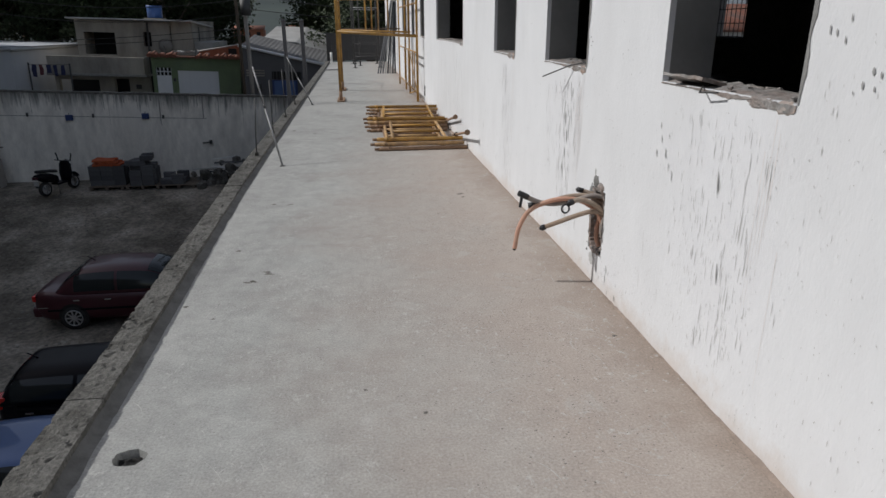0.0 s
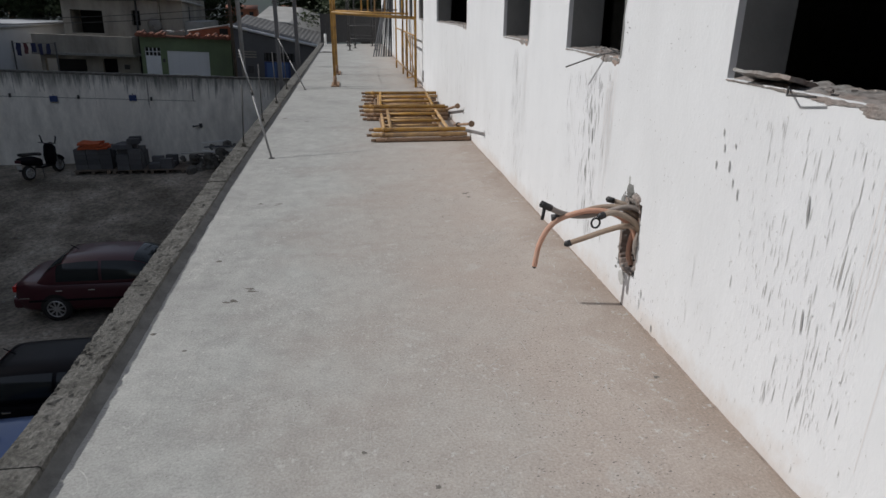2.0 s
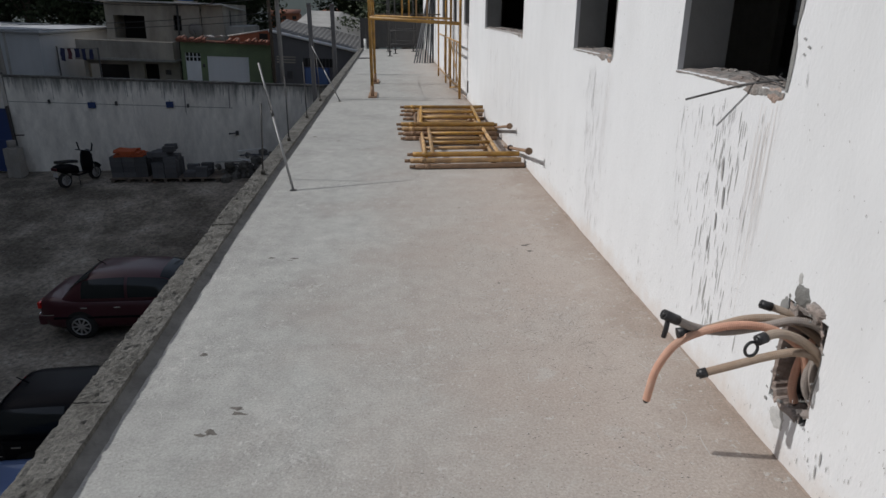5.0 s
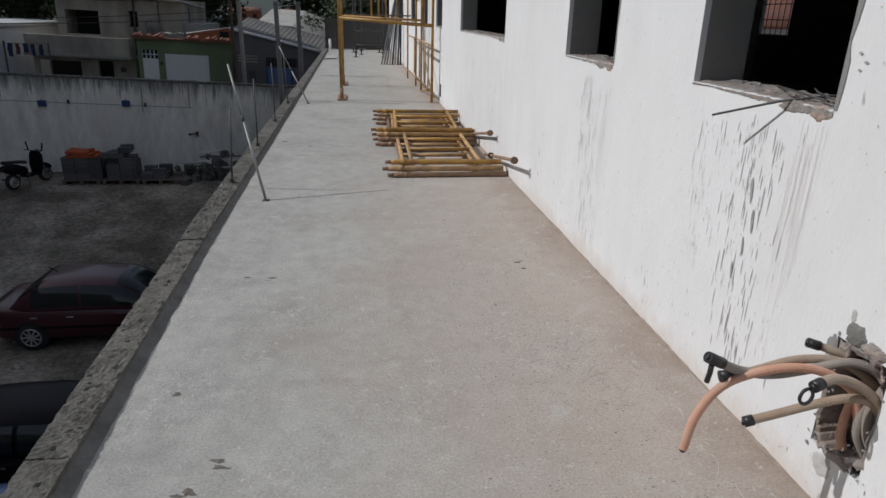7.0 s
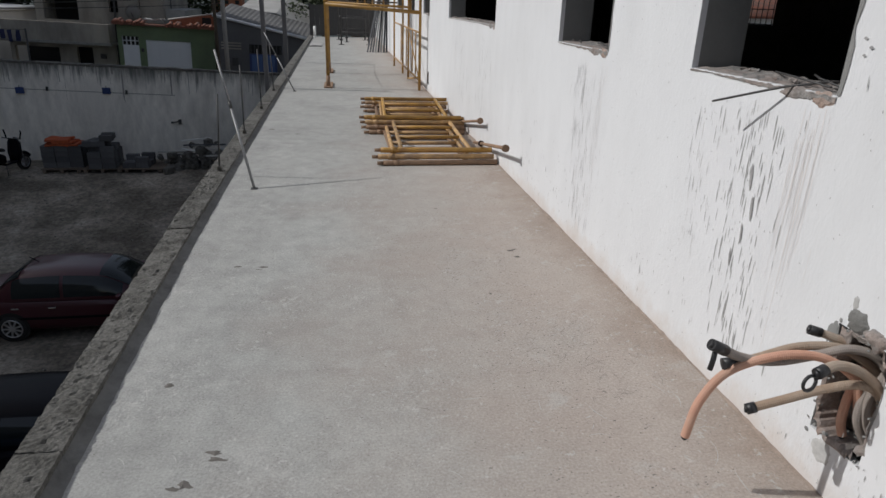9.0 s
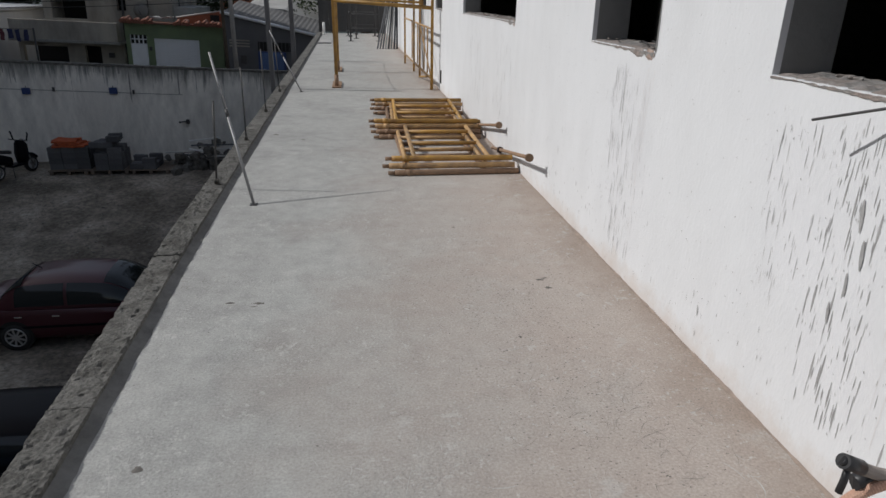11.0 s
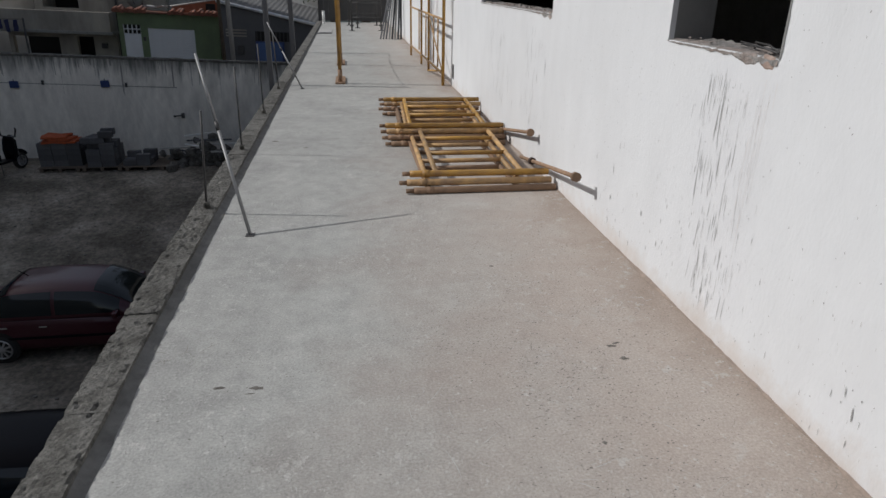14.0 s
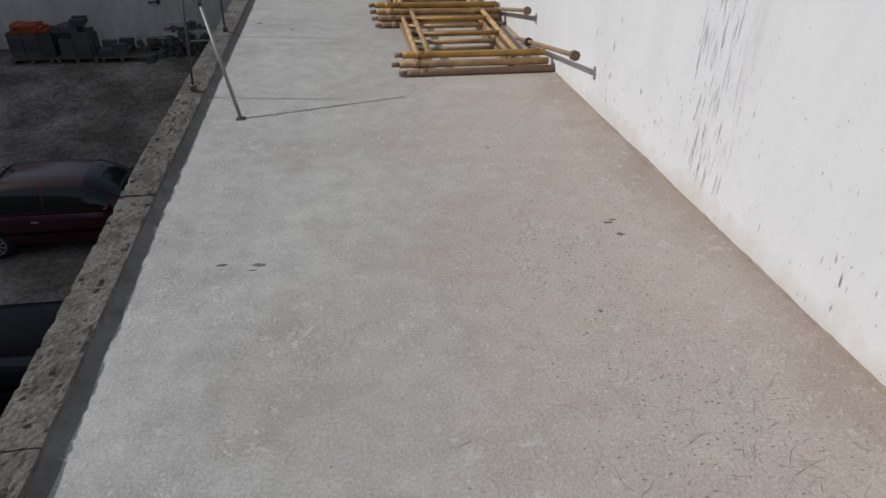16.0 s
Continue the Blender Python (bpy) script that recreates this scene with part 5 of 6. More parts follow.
wall_box(-10.2), wall_box(-7.6)
lamp = thing("wall_bracket", (-5.5, 24.88, -2.52), "dark iron bracket fixed to the yard wall", "bracket")
part("arm", tube((-0.16, -0.08, 0), (0.10, -0.02, 0.02), 0.022, 8), "dark_steel", lamp)
part("head", box(0.03, 0.12, -0.10, 0.0, -0.06, 0.09, 0.01), "dark_steel", lamp)
part("knob", box(-0.20, -0.14, -0.11, -0.05, -0.03, 0.03, 0.008), "dark_steel", lamp)


def blue_gate():
    g = thing("metal_gate", (-13.0, 24.8, YARD_Z), "closed dark blue sheet metal gate", "gate")
    for k in range(6):
        part("sheet", box(-0.7 * (k + 1) + 0.01, -0.7 * k, -0.02, 0.02, 0.06, 2.2), "bluemetal", g)
    for z in (0.1, 1.15, 2.2):
        part("rail", box(-4.2, 0, -0.05, -0.02, z - 0.03, z + 0.03), "bluemetal", g)
    part("frame_post", box(0.0, 0.08, -0.05, 0.05, 0, 2.3), "dark_steel", g)
    part("latch", box(0.08, 0.42, -0.06, -0.03, 1.3, 1.34), "rust", g)
    q = thing("gate_post", (-12.75, 24.2, YARD_Z), "rough pale concrete gate post with a cap", "gate post")
    part("shaft", rough(grid_box(-0.22, 0.22, -0.2, 0.2, 0, 1.0, 4, 4, 6), 0.05, 4), "pole", q)
    part("cap", b_tube(bmesh.new(), [(0, 0, 0.99), (0, 0, 1.2), (0, 0, 1.24)], 0.14, 12), "pole", q)
    part("collar", b_tube(bmesh.new(), [(0, 0, 0.98), (0, 0, 1.03)], 0.17, 12), "pole", q)
    t = thing("gate_pier", (-13.4, 25.0, YARD_Z), "pale pier beside the yard wall", "pier")
    part("shaft", box(-0.32, 0.3, -0.1, 0.15, 0, 3.3, 0.01), "backwall", t)
    part("beam", box(-5, -0.32, -0.1, 0.12, 2.35, 2.55), "sheet", t)
    part("capstone", box(-0.36, 0.34, -0.14, 0.19, 3.3, 3.38, 0.01), "kerb", t)


blue_gate()

BLOCK = link_mesh("block", box(-0.19, 0.19, -0.095, 0.095, 0, 0.170, 0.006), "block")
TILE = link_mesh("roof_tile", box(-0.2, 0.2, -0.1, 0.1, 0, 0.06, 0.012), "orange")
BOARD = link_mesh("pallet_board", box(-0.6, 0.6, -0.05, 0.05, 0, 0.022), "wood")
RUNNER = link_mesh("runner", box(-0.05, 0.05, -0.5, 0.5, 0, 0.1), "wood")


def pallet(x, y, label, rz=0):
    p = thing("pallet", (x, y, YARD_Z + 0.02), label, "pallet", "pallets by the wall", rz=rz)
    for k in range(7):
        part("pallet_board", BOARD, "wood", p).location = (0, -0.45 + 0.15 * k, 0.1)
    for k in (-0.5, 0, 0.5):
        part("runner", RUNNER, "wood", p).location = (k, 0, 0)


def block_stack(x, y, nx, ny, nz, label, missing=0, rz=0):
    """Grey hollow blocks stacked in courses."""
    s = thing("block_stack", (x, y, YARD_Z + 0.142), label, "concrete blocks", "block stacks", rz=rz)
    rnd = random.Random(int(abs(x) * 10))
    n = 0
    for k in range(nz):
        for i in range(nx):
            for j in range(ny):
                if k == nz - 1 and (i * 3 + j * 2) % 5 < missing:
                    continue
                if 0 < i < nx - 1 and 0 < j < ny - 1 and k < nz - 1:
                    continue
                b = part("block", BLOCK, "block", s)
                b.matrix_basis = pose((i - (nx - 1) / 2) * 0.395 + rnd.uniform(-0.01, 0.01), (j - (ny - 1) / 2) * 0.2 + rnd.uniform(-0.008, 0.008), 0.172 * k, 0, 0, rnd.uniform(-2, 2))
                n += 1


pallet(-8.68, 23.55, "weathered wooden pallet under grey blocks")
block_stack(-8.68, 23.55, 3, 3, 4, "stack of grey concrete blocks on a pallet")
pallet(-7.5, 23.55, "weathered wooden pallet under grey blocks")
block_stack(-7.5, 23.55, 2, 5, 4, "stack of grey concrete blocks on a pallet, uneven top", 2, 2)
pallet(-6.28, 23.5, "weathered wooden pallet with a few blocks")
block_stack(-6.5, 23.5, 2, 4, 2, "low remnant stack of grey concrete blocks", 3, -3)


def tiles_pile():
    s = thing("tile_stack", (-8.62, 23.5, YARD_Z + 0.142 + 0.686), "bright orange clay roof tiles piled on blocks", "roof tiles")
    rnd = random.Random(9)
    for k in range(3):
        for i in range(3 if k < 1 else 2):
            for j in range(3):
                t = part("roof_tile", TILE, "orange", s)
                t.matrix_basis = pose(-0.28 + 0.28 * i + 0.16 * (k == 1) + rnd.uniform(-0.05, 0.05), -0.20 + 0.20 * j, 0.068 * k, rnd.uniform(-5, 5), rnd.uniform(-4, 4), rnd.uniform(-14, 14))


tiles_pile()


def loose_blocks():
    rnd = random.Random(12)
    for k in range(7):
        b = tagged(new("concrete_block", BLOCK), "loose grey concrete block on a stack", "concrete block", "loose blocks")
        b.matrix_basis = pose(-7.8 + 0.09 * k + rnd.uniform(-0.03, 0.03), 23.2 + 0.21 * (k % 3), YARD_Z + 0.142 + 0.688 + (0.172 if k > 4 else 0), 0, 0, rnd.uniform(-25, 25))


loose_blocks()


def debris():
    rnd = random.Random(21)
    for k in range(16):
        p = thing("scrap_timber", (rnd.uniform(-5.4, -4.0), rnd.uniform(23.2, 24.2), YARD_Z + 0.08 + 0.05 * k), "scrap timber lying on a heap by the wall", "timber", "scrap heap", rz=rnd.uniform(-40, 40), ry=rnd.uniform(-8, 8))
        l = rnd.uniform(0.5, 1.1)
        part("board", box(-l / 2, l / 2, -0.04, 0.04, -0.02, 0.02, 0.004), rnd.choice(["wood", "plank", "sheet", "pvc", "wood"]), p)
    bm = bmesh.new()
    for k in range(90):
        res = bmesh.ops.create_icosphere(bm, subdivisions=1, radius=rnd.uniform(0.05, 0.2))
        bmesh.ops.transform(bm, matrix=Matrix.Translation((rnd.gauss(-4.8, 0.55), rnd.gauss(23.7, 0.3), YARD_Z + abs(rnd.gauss(0.1, 0.28)))), verts=res["verts"])
    solid("rubble_heap", rough(bm, 0.06, 6), "kerb", "heap of grey builders' rubble by the yard wall", "rubble", "stuff")
    bm = bmesh.new()
    for k in range(1300):
        x, y, r = rnd.uniform(-16, -2), rnd.uniform(8, 25.5), rnd.uniform(0.012, 0.04)
        res = bmesh.ops.create_icosphere(bm, subdivisions=1, radius=r)
        bmesh.ops.transform(bm, matrix=Matrix.Translation((x, y, ground_z(y) + 0.01)) @ Matrix.Diagonal((1.3, 1, 0.5, 1)), verts=res["verts"])
    solid("yard_stones", rough(bm, 0.015, 20), "stone", "small pale stones scattered over the dirt yard", "stones", "stuff")


debris()


# ---- wheels, scooter and cars ----
def wheel_meshes(r, w, rim_r, spokes):
    bm = bmesh.new()
    prof = [(rim_r, -w / 2), (r * 0.93, -w / 2), (r, -w * 0.3), (r, w * 0.3), (r * 0.93, w / 2), (rim_r, w / 2)]
    n = 28
    rings = [[bm.verts.new((a * math.cos(6.28318 * k / n), b, a * math.sin(6.28318 * k / n))) for a, b in prof] for k in range(n)]
    for k in range(n):
        for i in range(len(prof) - 1):
            bm.faces.new((rings[k][i], rings[k][i + 1], rings[(k + 1) % n][i + 1], rings[(k + 1) % n][i])).smooth = True
    tyre = link_mesh("tyre", bm, "rubber")
    bm = b_tube(bmesh.new(), [(0, -w * 0.1, 0), (0, w * 0.1, 0)], rim_r * 0.98, 24)
    for k in range(spokes):
        a = 6.28318 * k / spokes
        m = Matrix.Rotation(a, 4, "Y")
        b_box(bm, rim_r * 0.15, rim_r * 0.95, -w * 0.5, w * 0.5, -rim_r * 0.09, rim_r * 0.09, 0, m)
    b_tube(bm, [(0, -w * 0.52, 0), (0, w * 0.52, 0)], rim_r * 0.22, 12)
    outer = b_tube(bm, [(rim_r * math.cos(a), -w * 0.46, rim_r * math.sin(a)) for a in np.linspace(0, 6.2832, 29)], 0.016, 6)
    b_tube(outer, [(rim_r * math.cos(a), w * 0.46, rim_r * math.sin(a)) for a in np.linspace(0, 6.2832, 29)], 0.016, 6)
    return tyre, link_mesh("rim", bm, "rim")


CAR_TYRE, CAR_RIM = wheel_meshes(0.305, 0.19, 0.20, 9)
BIKE_TYRE, BIKE_RIM = wheel_meshes(0.24, 0.11, 0.15, 6)


def loft(sections, smooth=True):
    bm = bmesh.new()
    rows = [[bm.verts.new(p) for p in s] for s in sections]
    for a, b in zip(rows, rows[1:]):
        for k in range(len(a)):
            q = (k + 1) % len(a)
            bm.faces.new((a[k], a[q], b[q], b[k])).smooth = smooth
    bm.faces.new(rows[0][::-1]), bm.faces.new(rows[-1])
    return bm


def car(at, rz, paint, label, L, W, H, roof, glass, belt=0.94, tail=0.97, hatch=False):
    """A parked car, its nose towards local -x. roof: where the roof begins and ends; glass: the feet of windscreen and rear window."""
    c = thing("car", at, label, "car", "parked cars", rz=rz)
    hw, f, r = W / 2, -L / 2, L / 2

    def sec(x, zb, zt, w):
        half = [(0.0, zb), (w * 0.86, zb), (w * 0.96, zb + 0.09), (w * 0.995, zb + 0.24), (w, (zb + zt) / 2), (w * 0.985, zt - 0.17), (w * 0.955, zt - 0.07), (w * 0.90, zt - 0.022), (w * 0.78, zt), (w * 0.4, zt + 0.016), (0.0, zt + 0.02)]
        return [(x, y, z) for y, z in half] + [(x, -y, z) for y, z in half[-2:0:-1]]
    # (place along the car, underside, top, share of the width)
    st = [(f, 0.36, 0.56, 0.66), (f + 0.03, 0.30, 0.63, 0.78), (f + 0.10, 0.26, 0.69, 0.88), (f + 0.24, 0.22, 0.74, 0.945), (f + 0.5, 0.20, 0.79, 0.985), (f + 0.9, 0.20, 0.85, 1.0),
          (glass[0] - 0.05, 0.20, 0.90, 1.0), (roof[0], 0.20, belt, 1.0), (roof[1], 0.20, belt + 0.01, 1.0), (min(glass[1], r - 0.42), 0.20, tail - 0.01, 0.995), (r - 0.32, 0.22, tail, 0.975),
          (r - 0.14, 0.26, tail - 0.015, 0.93), (r - 0.05, 0.30, tail - 0.06, 0.87), (r, 0.36, tail - 0.16, 0.80)]
    part("body", loft([sec(x, zb, zt, hw * k) for x, zb, zt, k in st]), paint, c)

    # one smooth shell for roof and pillars, on which the panes lie
    def rise(x):
        a = min(1.0, max(0.0, (x - glass[0]) / (roof[0] - glass[0])))
        b = min(1.0, max(0.0, (glass[1] - x) / (glass[1] - roof[1])))
        u = (x - (roof[0] + roof[1]) / 2) / (roof[1] - roof[0])
        return (H - belt) * math.sin(a * math.pi / 2) ** 0.85 * math.sin(b * math.pi / 2) ** 0.85 * (1 - 0.30 * u * u) + 0.004

    def wide(x, t):
        ends = min(1.0, (x - glass[0]) / 0.5 + 0.0, (glass[1] - x) / 0.4)
        return hw * (0.90 + 0.045 * max(0.0, ends)) * (1 - 0.17 * t * t * 0.6 - 0.17 * t * 0.4)
    N = 4.2

    def side(x, z):
        t = min(0.999, (z - belt + 0.02) / (rise(x) + 0.02))
        return wide(x, t) * (1 - t ** N) ** (1 / N)
    rows = []
    for x in np.linspace(glass[0], glass[1], 34):
        x = float(x)
        h = rise(x) + 0.02
        row = []
        for k in range(25):
            a = math.pi * k / 24
            t = abs(math.sin(a)) ** (2 / N)
            y = wide(x, t) * math.copysign(abs(math.cos(a)) ** (2 / N), math.cos(a))
            row.append((x, y, belt - 0.02 + h * t))
        rows.append(row + [(x, row[-1][1], belt - 0.05), (x, row[0][1], belt - 0.05)])
    part("cabin", loft(rows), paint, c, "painted roof and pillars")

    def pane(name, grid, note="dark tinted glass"):
        bm = bmesh.new()
        V = [[bm.verts.new(q) for q in g] for g in grid]
        for p, q in zip(V, V[1:]):
            for i in range(len(p) - 1):
                bm.faces.new((p[i], q[i], q[i + 1], p[i + 1])).smooth = True
        return part(name, bm, "glass", c, note)
    lift = 0.010
    for s in (-1, 1):
        mid = (roof[0] + roof[1]) / 2 - 0.05
        for x0, x1 in ((glass[0] + 0.34, mid - 0.035), (mid + 0.035, glass[1] - (0.24 if hatch else 0.50))):
            pane("side_window", [[(x, s * (side(x, z) + lift), z) for z in (belt + 0.035 + (max(0.045, rise(x) * 0.80) - 0.035) * v for v in (0, 0.2, 0.4, 0.6, 0.8, 1.0))] for x in (float(q) for q in np.linspace(x0, x1, 12))])
    for name, x0, x1 in (("windscreen", glass[0] + 0.06, roof[0] - 0.04), ("rear_window", roof[1] + 0.06, glass[1] - 0.05)):
        push = lift if name == "rear_window" else -lift
        grid = []
        for x in (float(q) for q in np.linspace(x0, x1, 10)):
            h, row = rise(x) + 0.02, []
            for a in np.linspace(0.72, math.pi - 0.72, 13):
                t = math.sin(a) ** (2 / N)
                row.append((x + push, wide(x, t) * math.copysign(abs(math.cos(a)) ** (2 / N), math.cos(a)), belt - 0.02 + h * t + lift))
            grid.append(row)
        pane(name, grid)
    for s in (-1, 1):
        part("mirror", box(glass[0] + 0.32, glass[0] + 0.42, s * (hw + 0.07) - 0.09, s * (hw + 0.07) + 0.09, belt - 0.01, belt + 0.11, 0.03), paint, c)
        part("side_strip", box(f + 0.35, r - 0.35, s * (hw + 0.002) - 0.012, s * (hw + 0.002) + 0.012, 0.50, 0.55, 0.004), "black", c)
        part("trim_line", box(r - 0.75, r - 0.12, s * (hw * 0.965) - 0.012, s * (hw * 0.965) + 0.012, 0.585, 0.605, 0.004), "chrome", c)
        for x in (mid + 0.14, glass[1] - 0.62):
            part("door_handle", box(x, x + 0.15, s * (hw + 0.002) - 0.014, s * (hw + 0.002) + 0.014, 0.75, 0.78, 0.006), "chrome", c)
        z = tail - 0.24 if not hatch else 0.82
        part("tail_light", box(r - (0.20 if hatch else 0.07), r + 0.012, s * hw * (0.74 if hatch else 0.62) - 0.12, s * hw * 0.74 + 0.12, z, z + (0.22 if hatch else 0.15), 0.02), "red_lens", c, "red tail light")
        part("headlight", box(f - 0.002, f + 0.12, s * hw * 0.56 - 0.17, s * hw * 0.56 + 0.17, 0.50, 0.60, 0.02), "chrome", c)
        for x in (f + L * 0.185, r - L * 0.205):
            # solid near-black disc, standing in for the shade inside the arch
            part("wheel_arch", tube((x, s * (hw - 0.25), 0.33), (x, s * (hw + 0.006), 0.33), 0.345, 28), "void", c)
            w = part("tyre", CAR_TYRE, "rubber", c)
            w.location = (x, s * (hw - 0.075), 0.305)
            rim = part("rim", CAR_RIM, "rim", c, "silver alloy rim")
            rim.location = (x, s * (hw - 0.070), 0.305)
    part("front_bumper", box(f - 0.04, f + 0.25, -hw * 0.86, hw * 0.86, 0.30, 0.48, 0.06), paint, c)
    part("rear_bumper", box(r - 0.25, r + 0.05, -hw * 0.90, hw * 0.90, 0.32, 0.57, 0.06), paint, c)
    part("bumper_trim", box(r + 0.035, r + 0.056, -hw * 0.80, hw * 0.80, 0.555, 0.58, 0.004), "chrome", c)
    part("number_plate", box(r + 0.052, r + 0.06, -0.2, 0.2, 0.40, 0.52), "plate", c)
    part("antenna", b_tube(bmesh.new(), [(roof[1] - 0.12, 0, H - 0.03), (roof[1] + 0.06, 0, H + 0.09)], 0.010, 6), "black", c)


car((-5.84, 16.5, -5.57), 180, "wine", "dark wine-red saloon car parked in the yard", 4.5, 1.74, 1.52, (-0.45, 1.05), (-1.30, 1.74))
car((-4.5, 11.42, -5.57), 180, "black", "black hatchback car parked in the yard", 3.9, 1.64, 1.44, (-0.30, 1.56), (-1.10, 1.90), hatch=True)
car((-4.15, 8.88, -5.57), 180, "carblue", "blue car parked close under the terrace", 4.5, 1.68, 1.50, (-0.40, 1.46), (-1.20, 2.02))


def scooter():
    s = thing("scooter", (-10.2, 23.1, YARD_Z + 0.01), "dark scooter on its stand before the yard wall", "scooter", rz=250)
    for x in (-0.62, 0.62):
        w = part("tyre", BIKE_TYRE, "rubber", s)
        w.location = (x, 0, 0.24)
        part("rim", BIKE_RIM, "rim", s).location = (x, 0, 0.24)
    part("rear_body", loft([[(x, y * w, z0 + (z1 - z0) * k) for y, k in ((0, 0), (0.16, 0.15), (0.17, 0.8), (0.1, 1), (-0.1, 1), (-0.17, 0.8), (-0.16, 0.15))] for x, w, z0, z1 in ((0.12, 0.8, 0.35, 0.62), (0.4, 1, 0.42, 0.74), (0.7, 0.95, 0.5, 0.78), (0.92, 0.5, 0.62, 0.76))]), "black", s)
    part("seat", loft([[(x, y * w, z + dz) for y, dz in ((0, -0.05), (0.13, -0.03), (0.12, 0.04), (0, 0.06), (-0.12, 0.04), (-0.13, -0.03))] for x, w, z in ((0.05, 0.6, 0.74), (0.3, 1, 0.79), (0.6, 1, 0.83), (0.82, 0.7, 0.86))]), "rubber", s)
    part("footboard", box(-0.35, 0.2, -0.15, 0.15, 0.30, 0.36, 0.02), "black", s)
    part("front_shield", loft([[(x + 0.05 * abs(y), y * w, z) for y in (-0.24, -0.12, 0, 0.12, 0.24)] + [(x + 0.06 + 0.05 * abs(y), y * w, z) for y in (0.24, 0.12, 0, -0.12, -0.24)] for x, w, z in ((-0.36, 0.7, 0.34), (-0.40, 1, 0.6), (-0.44, 0.9, 0.9), (-0.42, 0.5, 1.02))]), "black", s)
    part("fork", tube((-0.62, 0.08, 0.24), (-0.45, 0.05, 0.85), 0.025, 8), "steel", s)
    part("front_mudguard", b_tube(bmesh.new(), [(-0.62 + 0.29 * math.cos(a), 0, 0.24 + 0.29 * math.sin(a)) for a in np.linspace(0.4, 2.6, 10)], 0.06, 8), "black", s)
    part("handlebar", b_tube(bmesh.new(), [(-0.33, -0.33, 1.04), (-0.42, -0.12, 1.0), (-0.42, 0.12, 1.0), (-0.33, 0.33, 1.04)], 0.018, 8), "dark_steel", s)
    for y in (-0.3, 0.3):
        part("mirror", b_tube(bmesh.new(), [(-0.4, y * 0.8, 1.02), (-0.42, y, 1.22), (-0.40, y, 1.27)], 0.022, 8), "black", s)
    part("headlight", b_tube(bmesh.new(), [(-0.52, 0, 0.96), (-0.44, 0, 0.98)], 0.08, 12), "chrome", s)
    part("tail_light", box(0.92, 0.97, -0.1, 0.1, 0.62, 0.72, 0.015), "wine", s)
    part("number_plate", box(0.93, 0.94, -0.09, 0.09, 0.42, 0.56), "plate", s)
    part("exhaust", tube((0.2, -0.17, 0.26), (0.78, -0.17, 0.34), 0.045, 10), "dark_steel", s)
    part("stand", tube((0.15, 0.1, 0.3), (0.22, 0.18, 0.0), 0.014, 6), "dark_steel", s)


scooter()


